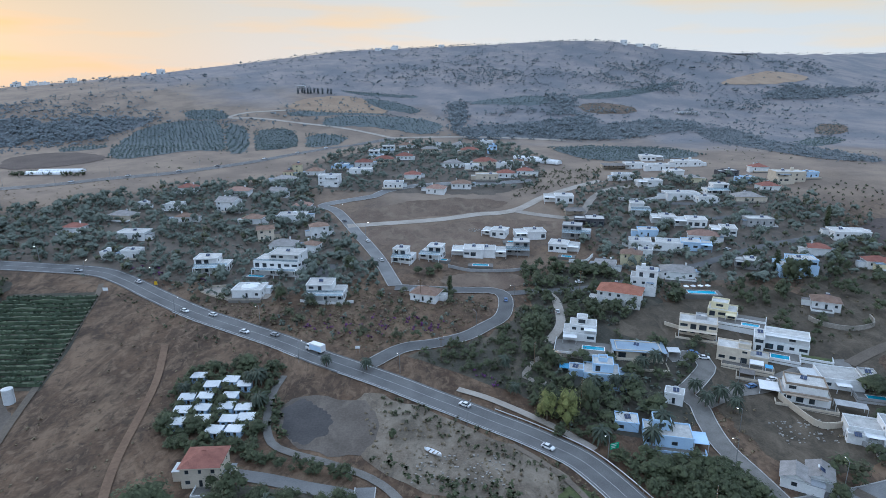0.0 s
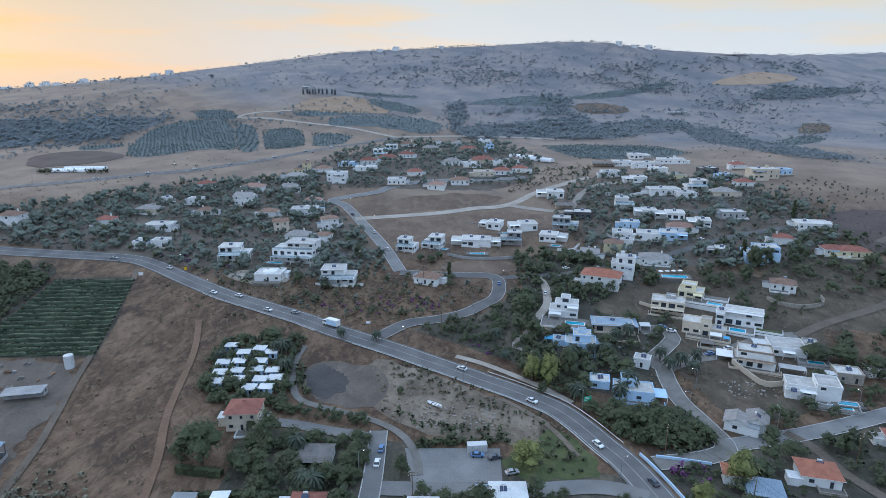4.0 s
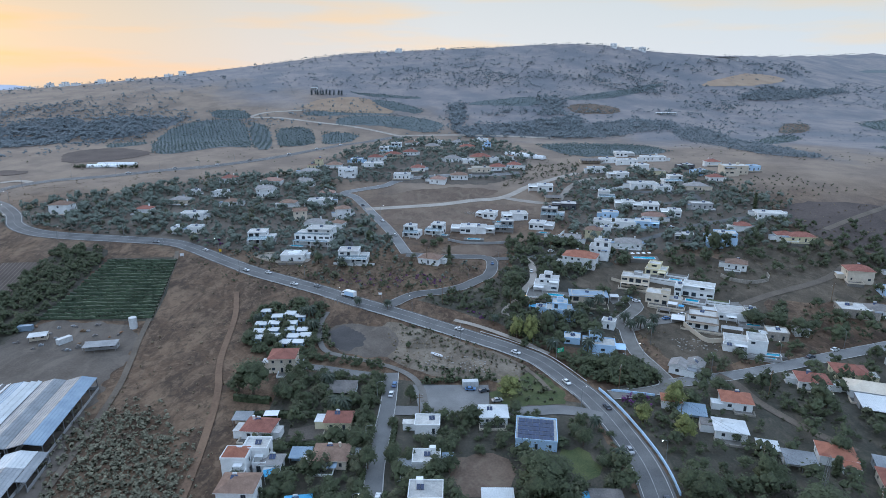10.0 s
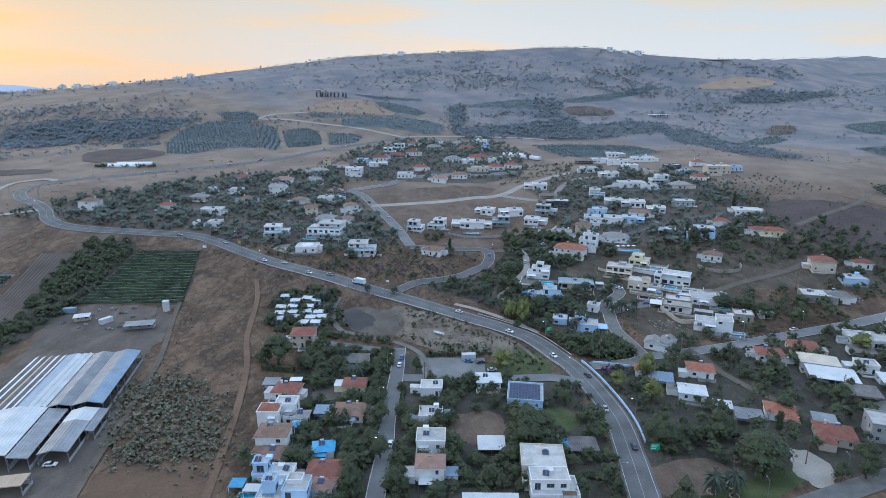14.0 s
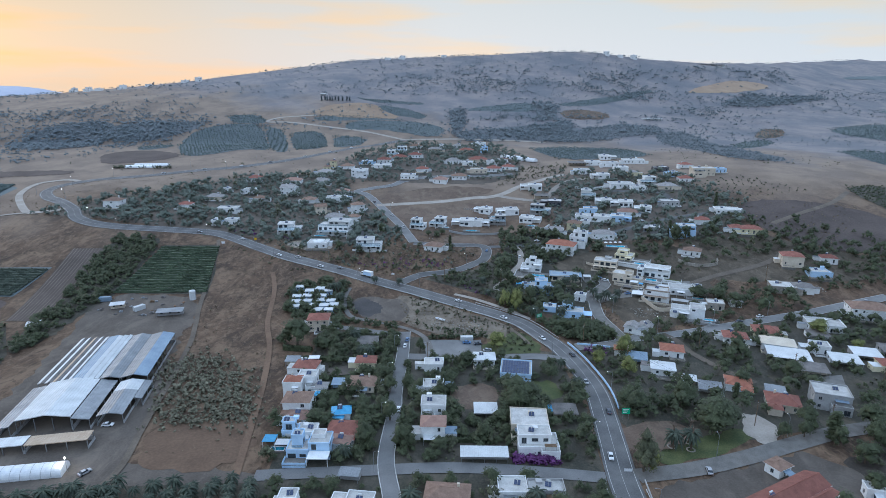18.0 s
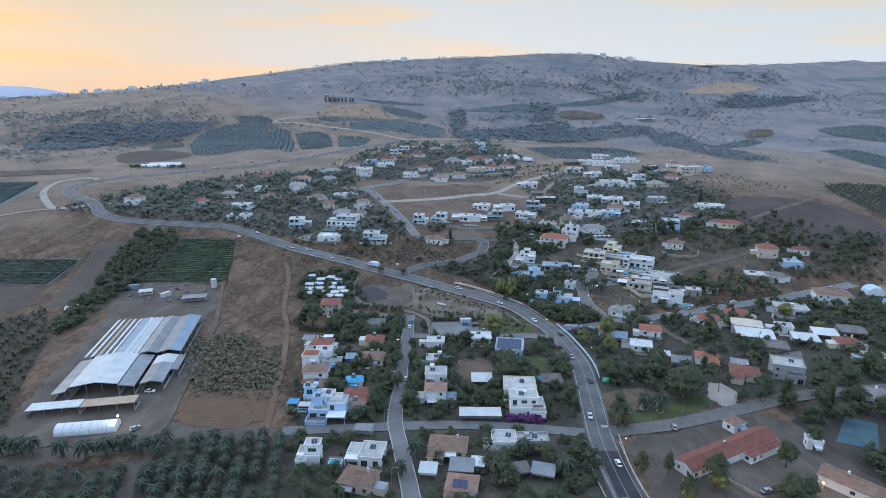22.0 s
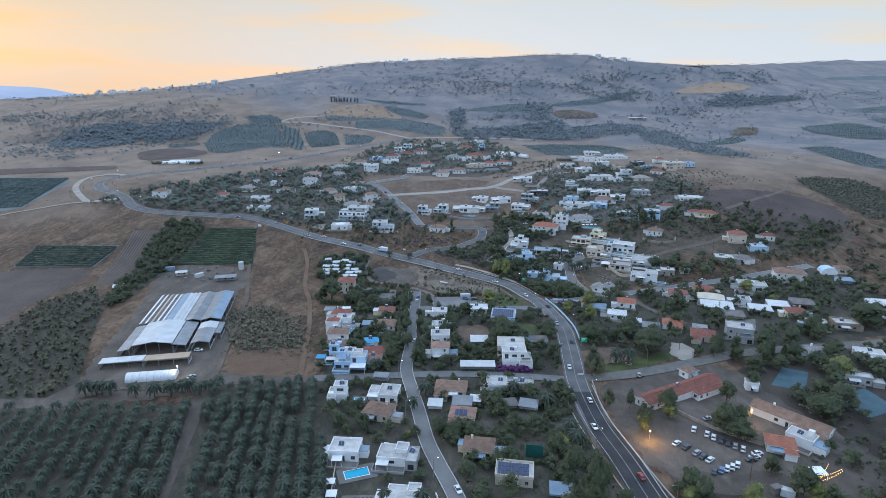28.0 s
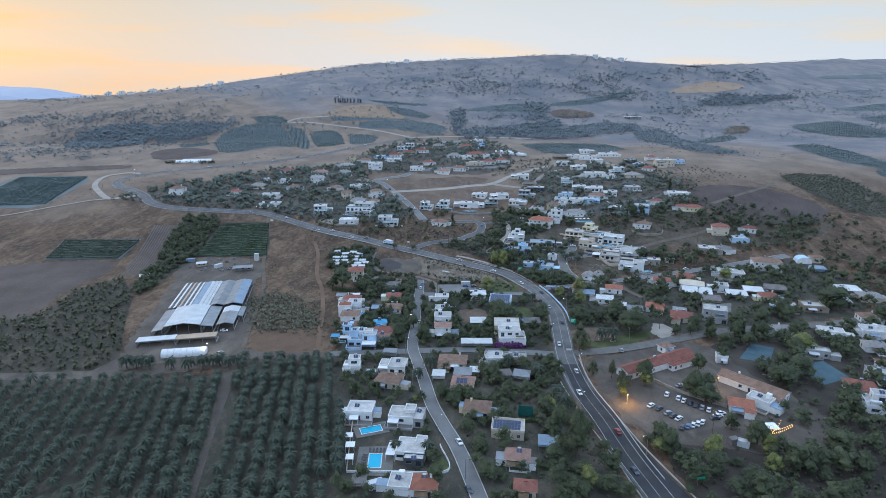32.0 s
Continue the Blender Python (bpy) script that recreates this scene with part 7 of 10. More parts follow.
plant("broad", -85.9, 191.9, 5.9, 5.4)
plant("broad", -74.5, 194.2, 8.9, 6.5)
plant("broad", -82.0, 120.5, 5.3, 5.0)
plant("slim", -62.6, 119.2, 4.5, 6.7)
plant("broad", -46.8, 116.4, 6.0, 5.8)
plant("broad", -24.3, 73.5, 7.1, 9.1)
plant("broad", -17.1, 75.6, 6.0, 8.5)
plant("slim", -27.1, 70.6, 4.1, 5.8)
plant("broad", -18.8, 96.4, 4.0, 4.4)
plant("broad", -44.9, 61.4, 5.0, 4.9)
plant("broad", -48.9, 59.6, 4.9, 4.8)
plant("slim", -26.7, 62.5, 4.5, 5.5)
plant("broad", -38.4, 91.4, 3.9, 2.8)
plant("broad", -49.6, 77.1, 2.7, 3.3)
plant("palm", -32.5, 55.0, 0, 4.7)

plant("yellow", 79.5, 108.8, 9, 12)
plant("yellow", 66.2, 99.5, 7, 9)
plant("yellow", 77, 91, 8, 10)
plant("broad", 100.9, 121, 8, 7)
plant("broad", 99.4, 129.5, 6, 6)
plant("broad", 141.4, 178.8, 12, 9)
plant("broad", 151.6, 177.5, 11, 9)
plant("broad", 158, 169.5, 10, 9)
plant("broad", 133.5, 163.5, 7, 7)
plant("broad", 92, 66, 10, 10)
plant("broad", 120.5, 80.5, 8, 9)
plant("broad", 145.5, 88.5, 9, 10)
plant("broad", 134.6, 110.5, 7, 7)
plant("yellow", 183, 134, 11, 10)
plant("broad", 70, 61, 9, 8)
plant("broad", 99, 52, 16, 12)
plant("broad", 31, 69, 12, 9)
plant("yellow", 22.5, 117.5, 10, 9)
plant("slim", 66.7, 29.3, 7, 9)
plant("broad", 137.6, 30.4, 8, 9)
plant("broad", 130.4, 51.5, 9, 10)
plant("broad", 152.3, 49.5, 11, 13)
plant("broad", 170, 58.5, 10, 11)
plant("broad", 188.7, 71.5, 12, 12)
plant("broad", 149.7, 30.6, 8, 9)
plant("broad", 239, 64, 11, 11)
plant("palm", 63.5, 158.5, 0, 10)
plant("palm", 48, 181, 0, 8)
plant("palm", 61, 182, 0, 8)
plant("palm", 95, 178, 0, 7)
plant("palm", 88, 175, 0, 8)
plant("palm", 74, 197, 0, 8)


# holiday cabins in two loose double rows
CABINS = [(-88.8, 186.6), (-82.2, 181.3), (-87.7, 173.9), (-81.9, 174.7), (-86.4, 166.7), (-80.5, 168.2), (-78.2, 162.2), (-85.6, 160.6), (-76.6, 184.2), (-71.3, 181.7),
          (-73.8, 175), (-73.0, 169), (-67.1, 168.5), (-69.8, 162.3), (-64.4, 163.2), (-72.0, 156.5), (-66.2, 157.2)]
FOOT.extend((x, y, 1.9, 1.5, 0.0) for x, y in CABINS)

# ---- masses of plants ----
def room(px, py, houses=True, roads=True):
    """Free distance from each point to the nearest house wall or road edge."""
    px, py = np.asarray(px, float), np.asarray(py, float)
    out = np.full(len(px), 99.0)
    f = np.array(FOOT)
    for i in range(0, len(px), 2000):
        j = slice(i, i + 2000)
        if houses:
            dx, dy = px[j, None] - f[None, :, 0], py[j, None] - f[None, :, 1]
            c, s = np.cos(f[:, 4]), np.sin(f[:, 4])
            u, v = np.abs(dx * c + dy * s) - f[:, 2], np.abs(dy * c - dx * s) - f[:, 3]
            d = np.where((u < 0) & (v < 0), np.maximum(u, v), np.hypot(np.maximum(u, 0), np.maximum(v, 0)))
            out[j] = d.min(1)
        if roads:
            for line, half in ROADS:
                d = np.hypot(px[j, None] - line[None, :, 0], py[j, None] - line[None, :, 1]).min(1) - half
                out[j] = np.minimum(out[j], d)
    return out


def clear_of(px, py, gap=1.0, houses=True, roads=True):
    """Which points stand clear of houses and roads."""
    return room(px, py, houses, roads) > gap


def mass(name, models, px, py, size, tall, label, category, material, seed, under=0.15):
    """Many plants of one sort as one mesh; size and tall are arrays of scales."""
    rng = np.random.default_rng(seed)
    pz = height(px, py) - under
    out = []
    pick = rng.integers(0, len(models), len(px))
    turn = rng.random(len(px)) * 2 * math.pi
    for k, q in enumerate(models):
        sel = np.where(pick == k)[0]
        if not len(sel):
            continue
        c, s = np.cos(turn[sel])[:, None, None], np.sin(turn[sel])[:, None, None]
        X, Y, Z = q[None, :, :, 0], q[None, :, :, 1], q[None, :, :, 2]
        sz, tl = size[sel][:, None, None], tall[sel][:, None, None]
        row = [(X * c - Y * s) * sz + px[sel][:, None, None], (X * s + Y * c) * sz + py[sel][:, None, None], Z * tl + pz[sel][:, None, None]]
        if q.shape[-1] == 6:
            row += [q[None, :, :, 3] * c - q[None, :, :, 4] * s, q[None, :, :, 3] * s + q[None, :, :, 4] * c, q[None, :, :, 5] + 0 * c]
        out.append(np.stack(row, -1).reshape(-1, 4, len(row)))
    return tagged(new(name, quad_mesh(name, np.concatenate(out), material)), label, category, kind="stuff")


CLEARINGS = [[(62, 222), (90, 250), (104, 243), (90, 214), (78, 214)], [(88, 140), (92, 168), (108, 174), (112, 160), (126, 152), (110, 142)], [(138, 200), (168, 222), (215, 240), (230, 215), (190, 200), (150, 190)], YARD_A, YARD_B, YARD_C, YARD_D, [(33, 84), (44, 86), (47, 72), (38, 68)], [(152, 37), (166, 30), (152, 9), (136, 16)], [(158, 10), (180, 18), (183, -4), (162, -12)], [(66, 20), (66, -40), (112, -44), (132, -16), (122, 30), (90, 24)], [(69, 34), (99, 50), (113, 47), (95, 35), (70, 27)]]


def scatter(poly, n, seed, gap=1.0, houses=True, roads=True):
    rng = np.random.default_rng(seed)
    xs, ys = [p[0] for p in poly], [p[1] for p in poly]
    px, py = rng.uniform(min(xs), max(xs), n), rng.uniform(min(ys), max(ys), n)
    ok = inside(px, py, poly)
    for bare in CLEARINGS:
        ok &= ~inside(px, py, bare)
    px, py = px[ok], py[ok]
    ok = clear_of(px, py, gap, houses, roads)
    return px[ok], py[ok], rng


FAR_TREE = [broad_crown(300 + k, 5, 5, 38, 0.29, 6, 4, 2) for k in range(5)]
MID_TREE = [broad_crown(320 + k, 5, 5, 108, 0.23, 6, 4, 2) for k in range(6)]
NEAR_TREE = [broad_crown(380 + k, 5, 4.6 + 0.5 * (k % 3), 300, 0.2, 8, 4, 2) for k in range(6)]
TUFT = [broad_crown(370 + k, 1.1, 0.8, 9, 0.28, 2)[:9] for k in range(4)]
SHRUB = [broad_crown(340 + k, 2.4, 1.9, 12, 0.28, 2, 4, 2)[:24] for k in range(4)]
LUMP = [broad_crown(350 + k, 3.0, 2.6, 3, 0.3, 3, 4, 2) for k in range(5)]
TINY = [broad_crown(360 + k, 3.0, 2.6, 5, 0.6, 2, 3, 2) for k in range(4)]
WIDTH = {id(FAR_TREE): 2.2, id(MID_TREE): 2.2, id(NEAR_TREE): 2.2, id(SHRUB): 1.1, id(TUFT): 0.4, id(TINY): 1.3, id(LUMP): 1.3}


def grove(name, poly, n, label, seed, models=FAR_TREE, size=(0.6, 1.3), material=M_LEAF, category="trees", gap=0.4, houses=True, stray=0.0):
    """Plants spread unevenly over a stretch of ground; each as wide as walls and roads leave it room."""
    px, py, rng = scatter(poly, n, seed, gap, houses)
    if len(px) == 0:
        return None
    if stray:
        px, py = px + rng.normal(size=len(px)) * stray, py + rng.normal(size=len(px)) * stray
    s = size[0] + (size[1] - size[0]) * rng.random(len(px)) ** 1.6
    s = np.minimum(s, (room(px, py, houses) + 1.3) / WIDTH[id(models)])
    ok = s > size[0] * 0.45
    px, py, s = px[ok], py[ok], s[ok]
    return mass(name, models, px, py, s, s * rng.uniform(0.75, 1.2, len(px)), label, category, material, seed + 1)


def orchard(name, poly, dx, dy, turn, label, seed, models=TINY, size=(0.8, 1.1), material=M_LEAF, category="orchard", jitter=0.2):
    """Trees in straight rows."""
    rng = np.random.default_rng(seed)
    c, s = math.cos(radians(turn)), math.sin(radians(turn))
    xs, ys = np.array([p[0] for p in poly]), np.array([p[1] for p in poly])
    cx, cy = xs.mean(), ys.mean()
    R = np.hypot(xs - cx, ys - cy).max()
    u, v = np.meshgrid(np.arange(-R, R, dx), np.arange(-R, R, dy))
    u, v = u.ravel() + rng.normal(size=u.size) * dx * jitter * 0.5, v.ravel() + rng.normal(size=v.size) * dy * jitter * 0.5
    px, py = cx + u * c - v * s, cy + u * s + v * c
    ok = inside(px, py, list(poly)) & (rng.random(len(px)) > 0.04)
    px, py = px[ok], py[ok]
    k = rng.uniform(*size, len(px))
    return mass(name, models, px, py, k, k * rng.uniform(0.85, 1.15, len(px)), label, category, material, seed)


def vines(name, x0, x1, y0, y1, slope, step, label, turn=0.0, leaf=M_VINE):
    """A field of trellised rows; each row is a part."""
    f = thing(name, 0, 0, 0, 0, label, "vineyard", kind="")
    rng = np.random.default_rng(77)
    rows = int((y1 - y0) / step)
    for r in range(rows):
        yy = y0 + r * step
        a, b = x0(yy), x1(yy)
        n = max(6, int((b - a) * 8))
        t = rng.random(n)
        c = np.stack([a + (b - a) * t, yy + turn * (t - 0.5) + rng.normal(size=n) * 0.4, np.zeros(n)], -1)
        c[:, 2] = height(c[:, 0], c[:, 1]) + 0.45 + 0.85 * rng.random(n)
        v = rng.normal(size=(n, 3)) * 0.27
        w = np.cross(v, rng.normal(size=(n, 3)))
        w *= 0.3 / np.maximum(np.linalg.norm(w, axis=1)[:, None], 1e-3)
        m = max(2, int((b - a) / 4))
        ex = np.linspace(a, b, m + 1)
        ey = yy + turn * (np.linspace(0, 1, m + 1) - 0.5)
        ez = height(ex, ey)
        hh = 1.2 + 0.15 * rng.normal(size=m + 1)
        lo0, lo1 = np.stack([ex, ey - 0.95, ez + 0.2], -1), np.stack([ex, ey + 0.95, ez + 0.2], -1)
        hi0, hi1 = np.stack([ex, ey - 0.7, ez + hh], -1), np.stack([ex, ey + 0.7, ez + hh], -1)
        core = np.concatenate([np.stack([p[:-1], p[1:], q[1:], q[:-1]], 1) for p, q in ((lo0, hi0), (hi0, hi1), (hi1, lo1))])
        leaves = np.stack([c - v - w, c + v - w, c + v + w, c - v + w], 1)
        part("trellis", quad_mesh("trellis", np.concatenate([core, leaves]), leaf), None, f)
    return f


patch("orchard_ground", [(-258, 61), (-243, 72), (-247, 112), (-230, 138), (-205, 105), (-186, 60), (-165, 16), (-170, 2), (-330, -10), (-330, 40)], M_DARKGROUND, 0.11, "dark weedy orchard floor", "orchard", 0)
patch("vineyard_ground", [(-199, 250), (-163, 254), (-148, 208), (-142, 180), (-195, 180), (-196, 206)], M_DARKGROUND, 0.09, "brown soil under vine rows", soft=0)
patch("vineyard_ground", [(-309, 173), (-317, 210), (-254, 213), (-252, 174)], M_ORCHARDSOIL, 0.12, "brown soil under crop rows", soft=0)
patch("vineyard_ground", [(-482, 399), (-420, 398), (-394, 382), (-387, 297), (-402, 288), (-500, 300)], M_ORCHARDSOIL, 0.1, "brown soil under crop rows", soft=0)
vines("vineyard", lambda y: -197 - (y - 181) * 0.0 - (0 if y < 206 else (y - 206) * 0.05), lambda y: -143 - (y - 181) * 0.26, 182, 252, 0, 3.6, "green vineyard in close straight rows beside a dry field", 2.5)
vines("crop_field", lambda y: -308 - (y - 174) * 0.2, lambda y: -254, 176, 212, 0, 3.2, "dark green crop field in straight rows", 0, M_CROP)
vines("crop_field", lambda y: -470 - (y - 300) * 0.1, lambda y: -390 - (y - 300) * 0.15, 300, 396, 0, 3.8, "green crop field beside a gravel loop", 0, M_ORCHLEAF)

# shade below the belt is put in as darker ground colour
patch("belt_ground", [(-239, 259), (-211, 265), (-202, 250), (-197, 200), (-194, 180), (-199, 153), (-197, 119), (-204, 103), (-215, 122), (-221, 167), (-230, 203)], M_DARKGROUND, 0.13, "soil under a belt of trees, coloured dark for shade", "woodland", 1)
grove("tree_belt", [(-238, 258), (-211, 264), (-203, 250), (-199, 200), (-196, 180), (-201, 153), (-198, 119), (-203, 104), (-214, 122), (-220, 167), (-229, 203)], 1050, "dense dark belt of trees beside the vineyard", 11, MID_TREE, (0.5, 1.25))
orchard("young_orchard", [(-258, 61), (-243, 72), (-247, 112), (-230, 138), (-205, 105), (-186, 60), (-165, 16), (-170, 2), (-330, -10), (-330, 40)], 3.8, 3.8, 8, "grey-green orchard in rows", 12, SHRUB, (1.2, 2.2), M_LEAF2, jitter=0.6)
orchard("olive_grove", [(197, 352), (214, 392), (268, 402), (300, 346), (243, 336)], 7, 7, 10, "olive trees dotted on a dry slope", 13, SHRUB, (1.0, 1.5), M_LEAF)
grove("brushwood", [(-131, 102), (-113, 107), (-83, 85), (-74, 54), (-78, 47), (-109, 50)], 2100, "thicket of grey-green brush", 14, SHRUB, (0.5, 1.6), M_BRUSH, "bushes", stray=4.0)

Z_LEFT = [(-330, 300), (-250, 286), (-130, 256), (-60, 240), (-35, 262), (-45, 300), (-90, 384), (-110, 440), (-200, 424), (-290, 345)]
Z_KNOLL = [(-140, 430), (-90, 400), (-40, 420), (60, 420), (85, 500), (50, 610), (-70, 620)]
Z_RIGHT = [(95, 262), (200, 262), (240, 330), (215, 420), (110, 450), (70, 400), (70, 330)]
Z_SLOPE = [(26, 160), (50, 150), (100, 205), (108, 260), (60, 300), (36, 290), (28, 215)]
Z_JUNC = [(-110, 232), (-30, 205), (0, 222), (16, 240), (18, 256), (-40, 258), (-70, 246), (-120, 250)]
Z_RLOW = [(70, 128), (70, 50), (140, 62), (300, 90), (320, 165), (250, 172), (205, 172), (170, 190), (130, 160), (90, 140)]
Z_EAST = [(150, 170), (250, 190), (330, 250), (220, 300), (150, 290), (110, 250), (140, 200)]
Z_PLOTS1 = [(-64, 134), (-25, 130), (-25, 28), (-64, 26)]
Z_PLOTS2 = [(-17, 104), (53, 104), (53, 28), (-17, 28)]
Z_PLOTS3 = [(-62, 16), (-22, 16), (-6, -60), (0, -110), (-30, -110), (-40, -84), (-38, -74), (-20, -75), (-24, -28), (-42, -28)]
Z_PLOTS4 = [(-12, 18), (48, 18), (48, -20), (58, -70), (62, -120), (20, -120)]
Z_SEAST = [(140, 45), (260, 70), (300, -60), (220, -110), (130, -75), (140, -20)]
Z_SBANK = [(70, -50), (100, -56), (150, -62), (220, -100), (200, -150), (90, -150)]
Z_ROADSIDE = [(62, 110), (72, 40), (76, 110), (70, 125)]
for nm, zone, n, sd, mdl, sz in (("village_trees", Z_LEFT, 2200, 21, FAR_TREE, (0.5, 1.9)), ("village_trees", Z_KNOLL, 1200, 22, FAR_TREE, (0.5, 1.6)), ("village_trees", Z_RIGHT, 800, 23, FAR_TREE, (0.5, 1.8)),
                             ("slope_bushes", Z_SLOPE, 800, 24, MID_TREE, (0.45, 1.8)), ("slope_bushes", Z_JUNC, 70, 25, MID_TREE, (0.25, 1.0)), ("garden_trees", Z_RLOW, 800, 26, MID_TREE, (0.45, 2.0)),
                             ("garden_trees", Z_EAST, 460, 27, MID_TREE, (0.5, 1.9)), ("garden_trees", Z_PLOTS1, 230, 28, NEAR_TREE, (0.45, 1.7)), ("garden_trees", Z_PLOTS2, 270, 29, NEAR_TREE, (0.45, 1.7)),
                             ("garden_trees", Z_PLOTS3, 260, 30, NEAR_TREE, (0.4, 1.4)), ("garden_trees", Z_PLOTS4, 430, 31, NEAR_TREE, (0.45, 1.8)), ("garden_trees", Z_SEAST, 760, 32, MID_TREE, (0.4, 2.2)),
                             ("bank_bushes", Z_SBANK, 300, 34, NEAR_TREE, (0.35, 2.0)), ("roadside_bushes", Z_ROADSIDE, 120, 33, MID_TREE, (0.3, 0.9))):
    # far zones take the leaf copy paled for haze
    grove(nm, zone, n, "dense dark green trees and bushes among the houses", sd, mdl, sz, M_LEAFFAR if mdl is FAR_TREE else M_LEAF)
for zone, n, sd in ((Z_LEFT, 500, 41), (Z_RLOW, 240, 42), (Z_PLOTS4, 100, 43), (Z_SLOPE, 160, 44), (Z_JUNC, 60, 45), (Z_PLOTS2, 100, 46), (Z_PLOTS1, 90, 49), (Z_SEAST, 140, 47), (Z_RIGHT, 300, 48), (Z_EAST, 160, 50)):
    grove("lighter_bushes", zone, n, "olive-green bushes among the darker trees", sd, FAR_TREE if zone in (Z_LEFT, Z_RIGHT) else MID_TREE, (0.3, 1.3), M_LEAF2, "bushes")
for zone, n, sd in ((Z_LEFT, 2600, 149), (Z_KNOLL, 1300, 150), (Z_RIGHT, 1500, 151), (Z_SLOPE, 700, 152), (Z_JUNC, 160, 153), (Z_RLOW, 1000, 141), (Z_EAST, 900, 142), (Z_PLOTS1, 240, 143), (Z_PLOTS2, 240, 144), (Z_PLOTS4, 240, 145), (Z_SEAST, 500, 146), (Z_PLOTS3, 300, 147), (Z_SBANK, 500, 148)):
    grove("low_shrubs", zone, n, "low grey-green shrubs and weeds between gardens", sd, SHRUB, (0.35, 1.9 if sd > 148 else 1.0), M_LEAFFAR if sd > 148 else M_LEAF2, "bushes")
Z_FOOT = [(124, -34), (150, -22), (240, 0), (300, -60), (240, -120), (150, -130), (100, -80), (112, -62)]
grove("low_shrubs", Z_FOOT, 800, "low dark shrubs on rough ground below the courtyard", 160, SHRUB, (0.5, 1.6), M_LEAF, "bushes")
grove("garden_trees", Z_FOOT, 150, "dark trees on rough ground below the courtyard", 161, MID_TREE, (0.5, 1.9))
grove("blossom_bushes", [(60, 122), (75, 118), (76, 110), (64, 108)], 26, "purple flowering bushes by the road", 51, SHRUB, (0.9, 1.4), M_BOUGAIN, "bushes")
grove("blossom_bushes", [(2, 199), (22, 186), (26, 178), (8, 188)], 30, "purple flowering bushes by the road", 52, SHRUB, (0.8, 1.3), M_BOUGAIN, "bushes")
grove("blossom_bushes", [(22, 31.5), (36, 31), (37, 27.5), (22, 28)], 110, "purple flowering hedge before a white house", 53, SHRUB, (1.0, 1.6), M_BOUGAIN, "bushes", houses=False)
grove("blossom_bushes", [(-60, 222), (-30, 212), (-5, 222), (0, 232), (-30, 236), (-60, 234)], 70, "dark purple flowering bushes on the slope", 65, SHRUB, (0.7, 1.3), M_BOUGAIN, "bushes")
grove("dry_tufts", Z_JUNC, 2600, "dry scrub on the bank above the road", 66, TUFT, (0.5, 1.6), M_DRYBUSH, "bushes")
grove("hedge", [(-16, 258), (2, 261), (2, 256), (-16, 253)], 60, "dark row of close trees behind a house", 67, MID_TREE, (0.5, 0.9))
grove("blossom_bushes", [(-160, 285), (-120, 268), (-110, 262), (-160, 276)], 60, "dark purple flowering bushes above the road", 54, SHRUB, (1.0, 1.8), M_BOUGAIN, "bushes")
grove("verge_bushes", [(-26, 182), (5, 163), (28, 146), (40, 128), (40, 116), (24, 138), (4, 152), (-24, 170)], 560, "low dusty bushes on the road bank", 55, SHRUB, (0.6, 1.5), M_LEAF2, "bushes")
patch("garden_ground", [(-18, 203), (4, 193), (22, 181), (36, 170), (46, 178), (40, 205), (44, 232), (30, 250), (28, 234), (18, 222), (2, 211), (-10, 208)], M_DARKGROUND, 0.06, "dark bushy bank between road and lane", soft=1)
grove("bank_bushes", [(-14, 202), (4, 193), (22, 181), (36, 170), (44, 178), (38, 205), (44, 232), (30, 250), (28, 234), (18, 222), (2, 211), (-10, 207)], 330, "dark bushes on the bank between road and lane", 157, MID_TREE, (0.3, 1.1))
grove("low_shrubs", [(-14, 202), (4, 193), (22, 181), (36, 170), (44, 178), (38, 205), (44, 232), (30, 250), (28, 234), (18, 222), (2, 211), (-10, 207)], 800, "low dusty shrubs on the bank", 158, SHRUB, (0.4, 1.3), M_LEAF2, "bushes")
grove("slope_bushes", [(46, 148), (58, 146), (80, 143), (86, 133), (76, 126), (60, 124), (50, 134)], 300, "dense dark bushes below a light blue villa", 159, MID_TREE, (0.5, 1.3))
patch("grass_verge", [(16, 124), (15, 110.3), (37, 110.3), (43, 114), (42, 124), (35, 137), (30, 134), (26, 126)], M_GRASS, 0.1, "green grassy verge at the street corner", "grass", 2)
grove("verge_bushes", [(-12, 128), (4, 129.5), (18, 130), (20, 127), (4, 126.2), (-11, 125)], 110, "dark row of bushes behind the car park", 166, SHRUB, (1.0, 1.8), M_LEAF, "bushes")
grove("verge_bushes", [(24, 113), (37, 113), (41, 118), (34, 132), (28, 128), (26, 120)], 45, "round bushes on the grassy verge", 167, SHRUB, (0.7, 1.5), M_LEAF2, "bushes")
grove("verge_bushes", [(-30, 146), (-8, 134), (18, 128), (20, 134), (-10, 140), (-26, 152)], 130, "dark hedge beside the sandy lot", 56, SHRUB, (1.0, 1.7), M_LEAF, "bushes")
grove("hedge", [(-72, 155), (-66, 153.5), (-57, 148.5), (-49, 145), (-35, 141), (-22, 137), (-21, 134.5), (-35, 137.5), (-49, 141.5), (-60, 146), (-70, 150)], 330, "tall dark hedge of trees beside a footway", 57, MID_TREE, (0.5, 0.95))
grove("hedge", [(-60, 176), (-57, 163), (-52, 154), (-49, 153), (-54, 163), (-57, 177)], 120, "dark hedge beside the playing ground", 58, SHRUB, (1.1, 1.7), M_LEAF, "bushes")
grove("field_bushes", [(-152, 256), (-128, 238), (-108, 224), (-84, 211), (-60, 199), (-62, 194), (-88, 204), (-112, 218), (-134, 234), (-154, 250)], 300, "dark bushes on the bank below the road", 59, SHRUB, (0.5, 1.4), M_LEAF, "bushes")
